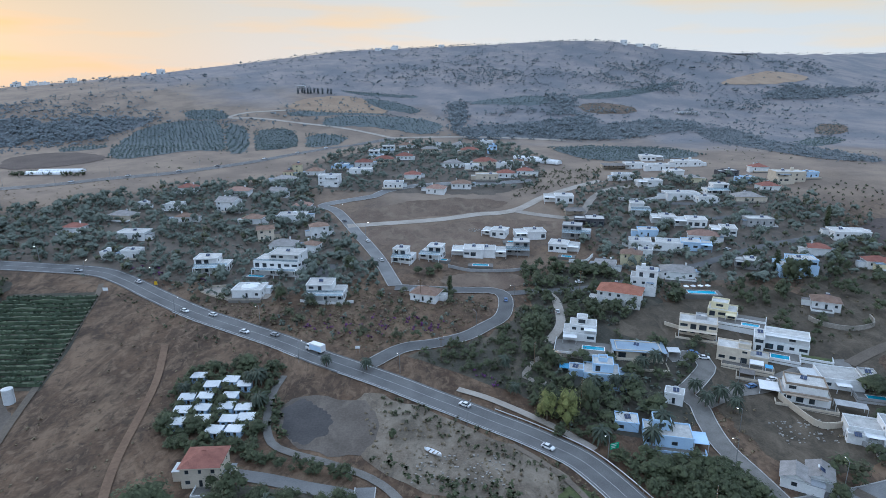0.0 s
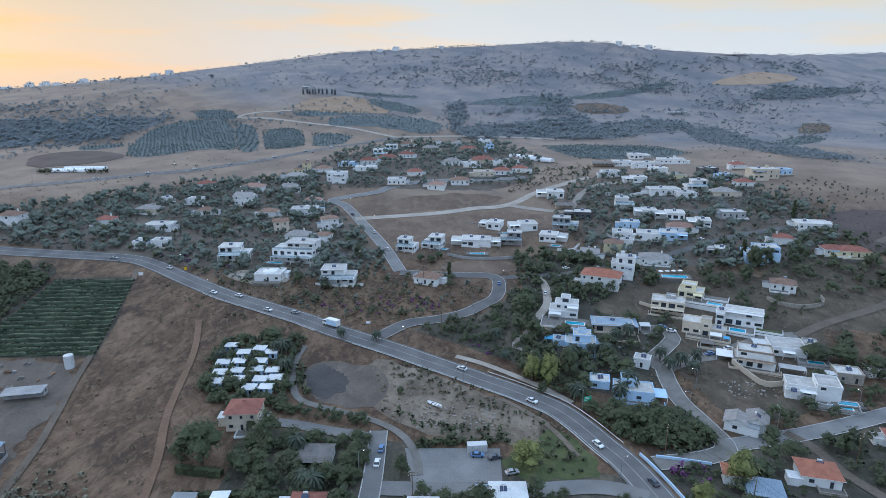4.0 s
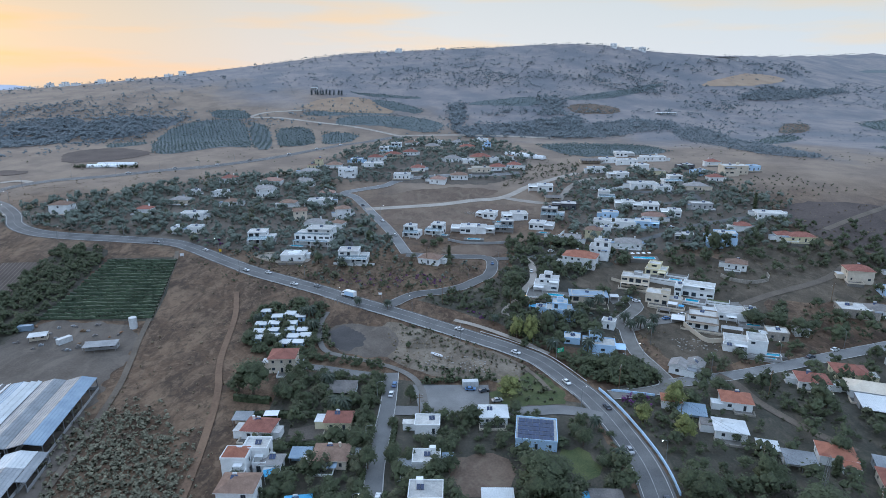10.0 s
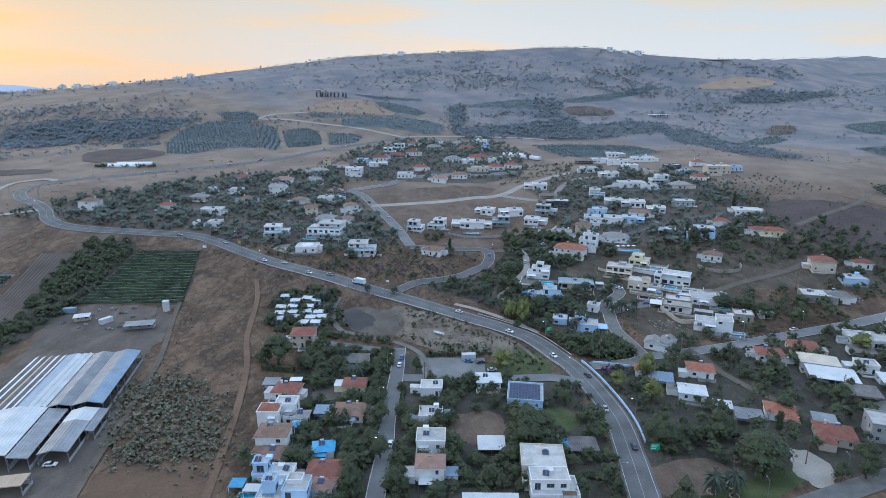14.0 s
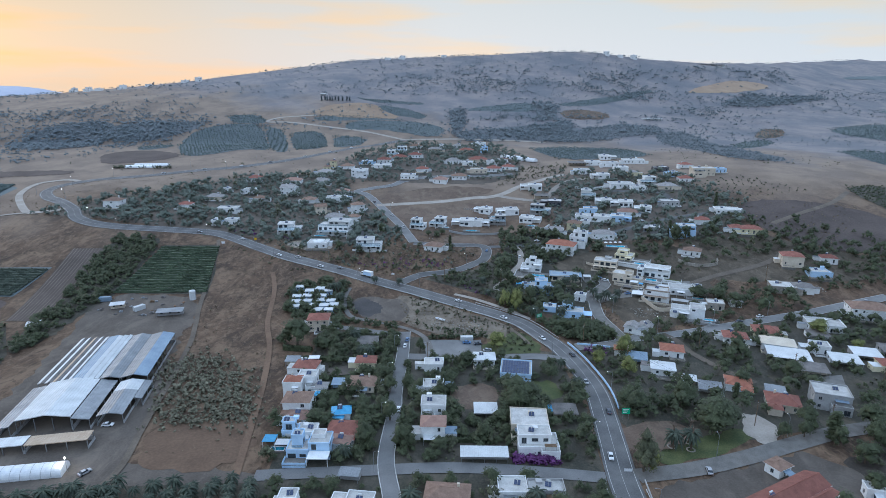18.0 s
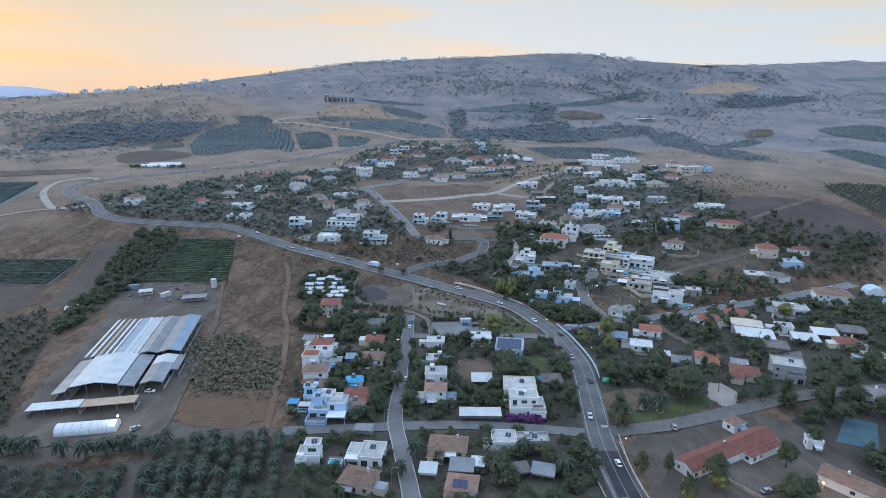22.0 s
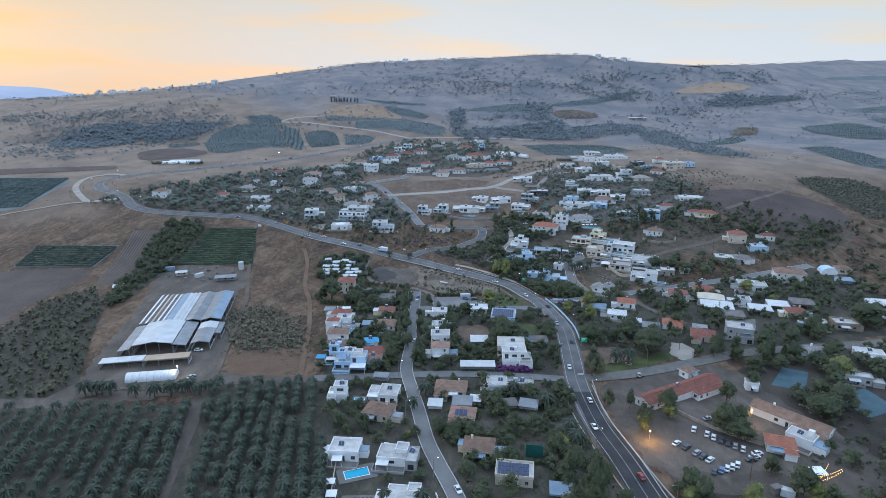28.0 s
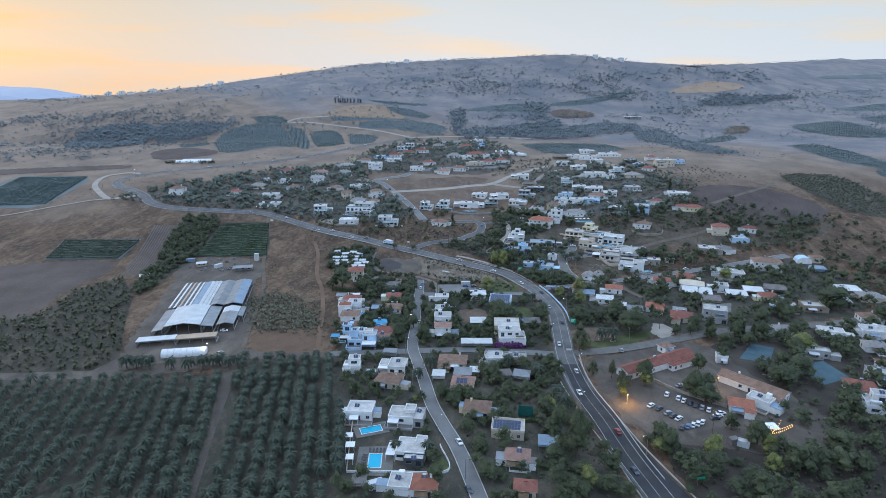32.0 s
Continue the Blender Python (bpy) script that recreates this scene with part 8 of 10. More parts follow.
grove("cabin_trees", [(-95, 196), (-60, 196), (-61, 172), (-58, 150), (-66, 148), (-80, 146), (-92, 160), (-95, 178)], 520, "dark trees round the white cabins", 60, MID_TREE, (0.4, 1.0))
grove("gully_bushes", [(40, 400), (110, 440), (120, 470), (60, 460)], 420, "grey-green brush in a gully", 61, SHRUB, (0.8, 1.6), M_LEAF2, "bushes")
grove("hedge", [(-346, 458), (-322, 463), (-284, 454), (-286, 447), (-322, 452), (-344, 449)], 130, "dark hedge before the crop tunnels", 156, SHRUB, (1.2, 2.2), M_LEAF, "bushes", houses=False)
grove("roadside_trees", [(-60, 620), (-150, 520), (-260, 430), (-255, 426), (-140, 510), (-50, 610)], 90, "small trees along the upper road", 62, FAR_TREE, (0.4, 0.8))
grove("gully_scrub", [(200, 240), (250, 262), (330, 250), (360, 220), (320, 170), (250, 176), (205, 200)], 240, "dark scrub on the eastern slope", 63, MID_TREE, (0.5, 1.2))
orchard("garden_orchard", [(114, 129), (121, 131), (140, 122), (134, 109), (126, 99), (118, 106), (115, 118)], 4.2, 4.0, -35, "dark citrus trees in rows beside a lane", 164, SHRUB, (1.0, 1.9), M_LEAF)
orchard("garden_orchard", [(56, 128), (63, 148), (79, 142), (83, 128), (70, 121)], 3.4, 3.4, 25, "dense dark citrus orchard by the road", 165, SHRUB, (1.4, 2.0), M_LEAF)
orchard("garden_orchard", [(62, 147), (79, 148), (84, 133), (76, 126), (64, 130)], 3.6, 3.6, 20, "dark citrus trees in a roadside orchard", 64, SHRUB, (1.2, 1.7), M_LEAF)


def hedge(pts, wide, high, label="clipped dark hedge between gardens"):
    """A hedge along a line: a dense body with uneven leafy faces."""
    line = smooth_line(pts, 1.2)
    nrm = sides(line)
    rng = np.random.default_rng(int(abs(pts[0][0] * 31 + pts[0][1] * 7)))
    core, leaf = [], []
    rows = []
    for p, n in zip(line, nrm):
        z = gz(p.x, p.y)
        w, h = wide / 2 * (0.85 + 0.3 * rng.random()), high * (0.85 + 0.25 * rng.random())
        rows.append([(p.x + n.x * w, p.y + n.y * w, z - 0.1), (p.x + n.x * w * 0.9, p.y + n.y * w * 0.9, z + h * 0.85), (p.x, p.y, z + h), (p.x - n.x * w * 0.9, p.y - n.y * w * 0.9, z + h * 0.85), (p.x - n.x * w, p.y - n.y * w, z - 0.1)])
    for a, b in zip(rows, rows[1:]):
        for k in range(4):
            core.append([a[k], b[k], b[k + 1], a[k + 1]])
            for _ in range(5):
                u, v = rng.random(), rng.random()
                c = (np.array(a[k]) * (1 - u) + np.array(b[k]) * u) * (1 - v) + (np.array(a[k + 1]) * (1 - u) + np.array(b[k + 1]) * u) * v
                d, e = rng.normal(size=3) * 0.17, rng.normal(size=3) * 0.17
                leaf.append([c - d - e, c + d - e, c + d + e, c - d + e])
    return tagged(new("hedge", quad_mesh("hedge", np.concatenate([np.array(core), np.array(leaf)]), M_LEAF)), label, "hedge")


hedge([(-74.3, 101.3), (-57.4, 101.8), (-41.1, 102.4)], 2.0, 2.4)
hedge([(-57.1, 84.1), (-42.8, 84.8), (-30.3, 85.4)], 1.5, 1.8)
hedge([(-65.2, 83.9), (-58.2, 83.8)], 1.5, 1.8)
hedge([(-78.7, 113.0), (-64.8, 111.0)], 2.0, 2.4)
hedge([(-32.5, 99.7), (-25.6, 100.8)], 1.5, 1.8)
hedge([(-25.8, 101), (-25.6, 84)], 1.5, 1.8)
hedge([(-25.2, 72), (-25, 50)], 1.5, 1.8)
hedge([(-18.0, 98), (-18.2, 80)], 1.5, 1.8)
hedge([(-17.6, 62), (-17.4, 36)], 1.5, 1.8)
hedge([(-58, 72), (-40, 72)], 1.5, 1.8)
hedge([(-14, 72), (0, 73)], 1.5, 1.8)
hedge([(20, 60), (44, 62)], 1.5, 1.8)
hedge([(-10, 40), (14, 40)], 1.5, 1.8)
hedge([(-6, -20), (16, -24)], 1.5, 1.8)
hedge([(12, -38), (34, -40)], 1.5, 1.8)
hedge([(16, -66), (44, -72)], 1.5, 1.8)

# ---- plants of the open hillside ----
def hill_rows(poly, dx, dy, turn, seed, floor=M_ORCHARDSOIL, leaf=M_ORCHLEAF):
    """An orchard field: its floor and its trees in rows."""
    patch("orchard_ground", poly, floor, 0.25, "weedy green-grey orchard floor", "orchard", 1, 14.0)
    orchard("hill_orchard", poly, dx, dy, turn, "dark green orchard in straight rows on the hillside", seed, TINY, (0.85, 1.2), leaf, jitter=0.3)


def hill_trees(poly, n, seed, size, bare=False, stray=8):
    """A piece of woodland and its floor."""
    if not bare:
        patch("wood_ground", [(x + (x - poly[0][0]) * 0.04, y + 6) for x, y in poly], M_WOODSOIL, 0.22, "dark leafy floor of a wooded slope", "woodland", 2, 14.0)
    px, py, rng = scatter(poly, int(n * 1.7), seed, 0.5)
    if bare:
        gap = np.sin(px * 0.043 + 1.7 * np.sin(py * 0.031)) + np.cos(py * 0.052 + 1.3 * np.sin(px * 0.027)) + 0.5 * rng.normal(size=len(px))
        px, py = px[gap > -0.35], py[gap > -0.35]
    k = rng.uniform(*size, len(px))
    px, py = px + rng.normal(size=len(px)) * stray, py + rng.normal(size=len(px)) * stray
    mass("hill_wood", LUMP, px, py, k * 1.15, k * rng.uniform(0.7, 1.1, len(px)), "hazy blue-green woodland on the hillside", "trees", M_HILLLEAF, seed)


# orchards and crops in rows
hill_rows([(-347, 603), (-345, 667), (-312, 701), (-269, 703), (-210, 547), (-246, 564), (-274, 517), (-300, 509)], 3.6, 4.6, 25, 71)
hill_rows([(-266, 698), (-229, 675), (-187, 537), (-206, 540)], 2.6, 6.5, 102, 72)
hill_rows([(-220, 660), (-191, 672), (-170, 656), (-152, 580), (-184, 551)], 2.8, 4.6, 80, 73)
hill_rows([(-332, 737), (-292, 747), (-268, 724), (-268, 706), (-309, 703)], 3.0, 4.0, 20, 74)
hill_rows([(-160, 652), (-110, 644), (-115, 606), (-142, 575)], 3.4, 5, 10, 75)
hill_rows([(-387, 575), (-359, 610), (-340, 583), (-363, 546)], 3.4, 6, 30, 68)
hill_rows([(-164, 860), (-118, 845), (-54, 838), (-42, 822), (-85, 827), (-123, 825)], 3.4, 5, 10, 69)
hill_rows([(-122, 815), (-74, 799), (-37, 756), (-45, 738), (-78, 758), (-108, 771)], 3.6, 7, 35, 76)
hill_rows([(-152, 717), (-68, 730), (-37, 718), (-6, 692), (-24, 644), (-63, 666), (-103, 685), (-147, 676)], 4.0, 6.5, 12, 70)
hill_rows([(-204, 734), (-168, 745), (-111, 741), (-69, 736), (-152, 719), (-193, 718)], 5.0, 6.0, 5, 67)
hill_rows([(24, 799), (77, 825), (137, 856), (127, 792), (24, 783)], 4.0, 9.0, 15, 66)
hill_rows([(89, 575), (140, 590), (209, 565), (220, 514), (186, 501), (114, 495)], 3.6, 4.4, 15, 77)
hill_rows([(165, 810), (203, 838), (245, 824), (244, 787), (172, 768)], 6, 9, 15, 78, M_SOIL)
hill_rows([(165, 855), (252, 908), (372, 1013), (368, 985), (252, 875), (189, 847)], 3.6, 5.0, 40, 65)
hill_rows([(463, 772), (496, 759), (466, 709), (410, 680)], 4, 7, 25, 64, M_SOIL)
hill_rows([(351, 621), (431, 686), (415, 630), (341, 564)], 4, 6, 40, 63)
hill_rows([(561, 769), (679, 831), (692, 790), (700, 693), (660, 639), (584, 648), (555, 714)], 4.4, 5, 30, 79)
hill_rows([(440, 549), (488, 567), (507, 425), (492, 403), (445, 448)], 3.6, 4.6, 20, 80)
hill_rows([(334, 365), (383, 375), (400, 370), (412, 289), (383, 247), (346, 266), (340, 289), (331, 333)], 3.4, 4.4, 20, 81, M_DARKGROUND, M_LEAF)
hill_rows([(765, 974), (987, 1098), (905, 982), (776, 938)], 6, 8, 30, 62)
hill_rows([(735, 866), (870, 933), (761, 779), (731, 821)], 6, 7, 30, 61)
hill_rows([(462, 408), (502, 417), (461, 359), (455, 385)], 3.6, 4.6, 20, 60)
patch("hill_field", [(960, 1405), (1443, 1745), (1350, 1612), (976, 1380)], M_ORCHARDSOIL, 0.6, "green-grey field near the far crest", "field", 1, 20.0)
patch("hill_field", [(-209, 754), (-202, 803), (-154, 826), (-122, 815), (-106, 780), (-70, 745), (-124, 732), (-166, 735)], M_GOLD, 0.35, "golden brown bare field on the slope", "field", 1, 10.0)
patch("hill_field", [(443, 1021), (525, 1082), (620, 1131), (652, 1113), (565, 1025), (445, 1003)], M_GOLD, 0.5, "golden dry mound among woods", "field", 1, 12.0)
patch("hill_field", [(-393, 508), (-385, 540), (-354, 550), (-311, 529), (-301, 502), (-326, 480), (-364, 467)], M_PLOUGH, 0.3, "brown ploughed field below the woods", "field", 1, 8.0)
patch("hill_field", [(-560, 420), (-460, 438), (-384, 446), (-370, 430), (-441, 418), (-545, 398)], M_PLOUGH, 0.3, "brown ploughed strip beside a track", "field", 1, 8.0)
# woods: dense belts first, then looser ones with clearings
hill_trees([(4, 670), (33, 689), (100, 711), (174, 741), (155, 628), (119, 629), (60, 629), (24, 623), (7, 633)], 520, 88, (1.2, 2.6), False, 5)
hill_trees([(132, 844), (171, 868), (158, 761), (125, 741)], 130, 89, (1.6, 3.2), False, 5)
hill_trees([(-7, 798), (17, 802), (19, 714), (4, 648), (-2, 695)], 110, 87, (1.4, 2.8), False, 5)
hill_trees([(42, 750), (109, 776), (121, 758), (55, 736)], 110, 86, (1.0, 2.2), True, 5)
hill_trees([(144, 740), (180, 768), (168, 696), (228, 739), (260, 763), (310, 737), (279, 691), (233, 669), (186, 636), (124, 624)], 640, 90, (1.2, 2.6), False, 5)
hill_trees([(280, 698), (333, 724), (335, 647), (342, 532), (354, 487), (338, 464), (297, 481), (284, 545), (270, 622)], 620, 94, (0.9, 1.7), False, 4)
hill_trees([(487, 959), (558, 1012), (591, 1004), (724, 1079), (718, 1044), (601, 958), (527, 919), (478, 922)], 620, 92, (1.6, 3.2), False, 6)
hill_trees([(352, 1128), (481, 1174), (576, 1171), (774, 1353), (793, 1270), (647, 1141), (545, 1126), (436, 1070), (341, 870), (366, 1014), (327, 1042)], 900, 91, (1.6, 3.4), True, 12)
hill_trees([(660, 1010), (868, 1228), (840, 1161), (736, 1004)], 240, 93, (1.2, 2.6), True, 12)
hill_trees([(-558, 738), (-519, 744), (-453, 740), (-389, 724), (-327, 721), (-312, 703), (-348, 666), (-364, 635), (-356, 610), (-393, 584), (-397, 513), (-528, 428), (-640, 470), (-760, 620), (-700, 760)], 2100, 82, (0.9, 2.4), True, 10)
hill_trees([(-420, 690), (-340, 690), (-370, 620), (-420, 600), (-470, 640)], 480, 83, (1.2, 2.6), False, 8)
hill_trees([(-560, 640), (-480, 690), (-440, 620), (-470, 540), (-540, 560)], 520, 84, (1.2, 2.6), False, 8)
hill_trees([(-198, 1180), (-21, 1105), (110, 1076), (298, 1115), (286, 1057), (60, 960), (-184, 1021)], 420, 96, (1.2, 2.8), True, 12)
hill_trees([(-12, 946), (104, 1001), (208, 993), (296, 1008), (255, 962), (97, 915), (-2, 889)], 330, 85, (1.2, 2.6), True, 14)
hill_trees([(408, 983), (510, 1008), (404, 787), (352, 753), (334, 815)], 420, 54, (1.2, 2.8), True, 10)
hill_trees([(245, 1026), (340, 1094), (372, 1013), (325, 924), (248, 925)], 330, 55, (1.2, 2.8), True, 10)
hill_trees([(-139, 1007), (95, 1041), (135, 911), (-80, 865)], 300, 56, (1.0, 2.4), True, 12)
hill_trees([(36, 774), (116, 772), (216, 771), (322, 802), (331, 827), (224, 800), (120, 801)], 210, 57, (1.2, 2.4), True, 6)
# a stand of cypresses on a shelf of the slope
for cx, cy in ((-211, 831), (-206, 835), (-202, 832), (-198, 834), (-194, 833), (-190, 837), (-184, 834), (-178, 835), (-171, 836), (-166, 833)):
    plant("hill_cypress", cx, cy, 3.0, 7.5, "cypresses on the slope")


def slope_scrub(n, seed, x0, x1, y0, y1, limit, size, name, label, material=M_LEAF):
    """Single bushes thinly spread over the slopes, in drifts."""
    rng = np.random.default_rng(seed)
    px, py = rng.uniform(x0, x1, n), y0 + (y1 - y0) * rng.random(n) ** 0.9
    px = px * (0.35 + 0.65 * (py - y0 + 350) / (y1 - y0 + 350))
    drift = np.sin(px * 0.021 + 2 * np.sin(py * 0.013)) + np.cos(py * 0.027 + np.sin(px * 0.017)) + rng.normal(size=n) * 0.7
    ok = (drift > limit) & (py < np.interp(px, CREST_X, CREST_Y) + 15)
    px, py = px[ok], py[ok]
    ok = clear_of(px, py, 2.0)
    px, py = px[ok], py[ok]
    s = rng.uniform(*size, len(px)) * (0.7 + 0.6 * rng.random(len(px)))
    return mass(name, LUMP, px, py, s, s * rng.uniform(0.6, 1.1, len(px)), label, "bushes", material, seed + 1)


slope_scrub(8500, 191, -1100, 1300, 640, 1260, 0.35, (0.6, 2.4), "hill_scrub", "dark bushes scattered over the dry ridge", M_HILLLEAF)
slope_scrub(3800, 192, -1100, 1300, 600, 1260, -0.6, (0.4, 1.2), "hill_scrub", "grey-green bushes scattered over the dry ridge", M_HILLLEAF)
slope_scrub(1100, 93, -520, 520, 440, 640, 0.6, (0.4, 1.0), "saddle_scrub", "single bushes on the dry saddle", M_LEAF2)
cr = np.random.default_rng(95)
cx_ = np.concatenate([cr.uniform(-760, -330, 60), cr.uniform(-330, 420, 190), cr.normal(215, 28, 60), cr.uniform(420, 1300, 120)])
cy_ = np.interp(cx_, CREST_X, CREST_Y) + cr.uniform(-14, 4, len(cx_))
cs_ = cr.uniform(0.5, 1.3, len(cx_))
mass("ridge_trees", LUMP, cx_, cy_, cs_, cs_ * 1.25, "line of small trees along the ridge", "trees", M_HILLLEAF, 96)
grove("dry_tufts", [(-140, 250), (-70, 200), (-60, 30), (-104, 30), (-130, 130)], 500, "dry tufts on the brown field", 97, TUFT, (0.5, 1.4), M_DRYBUSH, "bushes")
grove("dry_tufts", [(-30, 175), (20, 160), (50, 125), (20, 132), (-20, 140)], 800, "dry tufts on the sandy lot", 98, TUFT, (0.5, 1.4), M_DRYBUSH, "bushes")
grove("dry_tufts", [(-420, 300), (-200, 300), (-120, 460), (-260, 440), (-330, 420)], 1500, "dry tufts on the grass slope", 99, TUFT, (0.5, 1.6), M_DRYBUSH, "bushes")
grove("dry_tufts", [(120, 200), (240, 220), (320, 320), (210, 330), (140, 270)], 1200, "dry tufts on the bare slope", 100, TUFT, (0.5, 1.6), M_DRYBUSH, "bushes")
grove("dry_tufts", [(70, 170), (110, 172), (135, 145), (105, 140), (86, 145)], 500, "dry tufts and rubble on a vacant plot", 101, TUFT, (0.5, 1.4), M_DRYBUSH, "bushes")

# ---- date palm grove ----
patch("grove_path", [(-112, 16), (-98, 18), (-72, -114), (-88, -114)], M_GREYDIRT, 0.05, "worn grey path between palm groves", "path", 1)
patch("grove_path", [(-265, 8), (-175, 14), (-150, 24), (-102, 26), (-58, 22), (-56, 12), (-104, 8), (-160, -8), (-265, -12)], M_GREYDIRT, 0.04, "grey earth strip before the palm groves", "path", 1)
# ground under the palms: crown shade painted as dark soil colour
patch("palm_grove_ground", [(-104, 14), (-57, 17), (-38, -60), (-34, -112), (-78, -114), (-92, -50)], M_DARKGROUND, 0.09, "soil under date palms, coloured dark for shade", soft=0)
patch("palm_grove_ground", [(-160, -6), (-107, -3), (-95, -50), (-80, -116), (-260, -116), (-260, -10)], M_DARKGROUND, 0.09, "soil under date palms, coloured dark for shade", soft=0)
pr = np.random.default_rng(120)
spots = []
for poly, dx, dy, ang in (([(-104, 12), (-58, 15), (-40, -60), (-36, -112), (-76, -112), (-84, -60)], 5.7, 4.5, 10), ([(-168, -8), (-107, -5), (-88, -60), (-80, -114), (-260, -114), (-260, -20)], 6.2, 5.0, 14)):
    c, s = math.cos(radians(ang)), math.sin(radians(ang))
    for i in range(-38, 22):
        for j in range(-24, 24):
            u, v = i * dx + pr.normal() * 0.35, j * dy + pr.normal() * 0.35
            x, y = -90 + u * c - v * s, -50 + u * s + v * c
            if inside([x], [y], poly)[0] and pr.random() > 0.04:
                spots.append((x, y, pr.uniform(5.0, 7.6)))
spots.sort(key=lambda q: abs(q[0] + 75) + abs(q[1] + 50))
for x, y, h in spots[:290]:
    plant("palm", x, y, 0, h, "date palms in rows")
rest = np.array(spots[290:])
if len(rest):
    mass("date_palms", [palm_crown(400 + k, 5.0, 28) for k in range(3)], rest[:, 0], rest[:, 1], rest[:, 2] / 7, rest[:, 2] / 7, "date palms in rows at the edge of the grove", "palms", M_PALM, 121)
for x, y in ((-154.6, 3.7), (-150, 3.8), (-147.5, 3.8), (-143.8, 3.8), (-133, 3), (-124.2, 2.1), (-118.3, 4), (-114.2, 6), (-111.5, 7), (-105.8, 4.1), (-103, 7)):
    plant("palm", x, y, 0, pr.uniform(7.5, 9.5), "palms along the farm track")


# ---- farm ----
def farm_shed(cx, cy, rot, x0, x1, y0, y1, strips, z_low, z_high, label, posts=True, origin=(-149, 94.5)):
    """Open livestock shed: steel posts and a roof of sheet strips. strips: (share of the width, material, ridge up)."""
    r = Matrix.Rotation(radians(rot), 2)
    mid = Vector(origin) + r @ Vector(((x0 + x1) / 2, (y0 + y1) / 2))
    w, d = x1 - x0, y1 - y0
    FOOT.append((mid.x, mid.y, w / 2, d / 2, radians(rot)))
    z = gz(mid.x, mid.y)
    h = thing("livestock_shed", mid.x, mid.y, z, rot, label, "shed")
    total, xa = sum(s[0] for s in strips), -w / 2
    for k, (share, material, up) in enumerate(strips):
        xb = xa + w * share / total
        s = Shape()
        za, zb = (z_low, z_high) if up else (z_high, z_low)
        n = max(1, int((xb - xa) / 1.0))
        for i in range(n):
            fa, fb, fm = i / n, (i + 1) / n, (i + 0.8) / n
            pa, pm, pb = xa + (xb - xa) * fa, xa + (xb - xa) * fm, xa + (xb - xa) * fb
            ha, hm, hb = za + (zb - za) * fa, za + (zb - za) * fm, za + (zb - za) * fb
            for ya, yb in ((-d / 2, 0), (0, d / 2)):
                s.quad((pa, ya, ha), (pm - 0.05, ya, hm), (pm - 0.05, yb, hm), (pa, yb, ha))
                s.quad((pm - 0.05, ya, hm), (pm, ya, hm + 0.1), (pm, yb, hm + 0.1), (pm - 0.05, yb, hm))
                s.quad((pm, ya, hm + 0.1), (pb, ya, hb), (pb, yb, hb), (pm, yb, hm + 0.1))
        s.quad((xa, d / 2, za - 0.08), (xb, d / 2, zb - 0.08), (xb, -d / 2, zb - 0.08), (xa, -d / 2, za - 0.08))
        s.quad((xa, -d / 2, za - 0.3), (xb, -d / 2, zb - 0.3), (xb, -d / 2, zb), (xa, -d / 2, za))
        part("roof_sheet", s, material, h)
        xa = xb
    nx, ny = max(2, int(w / 6) + 1), max(2, int(d / 7) + 1)
    for i in range(nx):
        for j in range(ny):
            px, py = -w / 2 + 0.3 + (w - 0.6) * i / (nx - 1), -d / 2 + 0.3 + (d - 0.6) * j / (ny - 1)
            if i in (0, nx - 1) or j in (0, ny - 1):
                s = Shape()
                s.box(px - 0.12, px + 0.12, py - 0.12, py + 0.12, -0.5, min(z_low, z_high) - 0.05)
                part("post", s, M_STEEL, h)
    s = Shape()
    s.box(-w / 2 + 0.2, w / 2 - 0.2, d / 2 - 0.2, d / 2 - 0.05, -0.5, 1.6)
    s.box(-w / 2 + 0.05, -w / 2 + 0.2, -d / 2, d / 2, -0.5, 1.2)
    s.box(w / 2 - 0.2, w / 2 - 0.05, -d / 2, d / 2, -0.5, 1.2)
    part("low_wall", s, M_GREYW, h)
    return h


A = 11
farm_shed(0, 0, A, -20.7, -8.6, -22, 22, [(1, M_SHEETW, True), (0.8, M_SHEETD, False), (1, M_SHEETW, True), (0.8, M_SHEETD, False), (1, M_SHEETT, True), (0.8, M_SHEETD, False), (1, M_SHEETW, True), (0.8, M_SHEETD, False), (1, M_SHEETW, True)], 5.0, 5.5, "long livestock shed with pale and dark striped sheet roofs")
farm_shed(0, 0, A, -8.5, 1.9, -22, 22, [(2.8, M_SHEETB, True), (1.2, M_SHEETW, False), (0.35, M_SHEETD, True), (1.2, M_SHEETW, False), (0.35, M_SHEETD, True), (0.8, M_SHEETW, False)], 5.2, 5.8, "long livestock shed with blue and white sheet roofs")
farm_shed(0, 0, A, 2.0, 10.2, -22, 22, [(1, M_SHEET, True), (1, M_SHEET, False)], 5.0, 6.0, "long livestock shed with a grey gabled sheet roof")
farm_shed(0, 0, A, 10.3, 20.7, -22, 22, [(1, M_SHEET, True), (1, M_SHEETB, False)], 5.0, 6.2, "long livestock shed with a blue-grey gabled sheet roof")
farm_shed(0, 0, A, -15.5, 3.0, -51, -22.6, [(1.2, M_SHEETW, True), (1.0, M_SHEETW, False)], 5.4, 6.8, "broad open shed under a bright white gabled roof")
farm_shed(0, 0, A, -21.2, -15.7, -54, -24, [(1, M_SHEET, True)], 4.2, 5.0, "narrow lean-to with a grey sheet roof")
farm_shed(0, 0, A, 3.3, 9.5, -52, -22.6, [(1, M_SHEET, False)], 4.2, 5.2, "narrow livestock shed with a grey sheet roof")
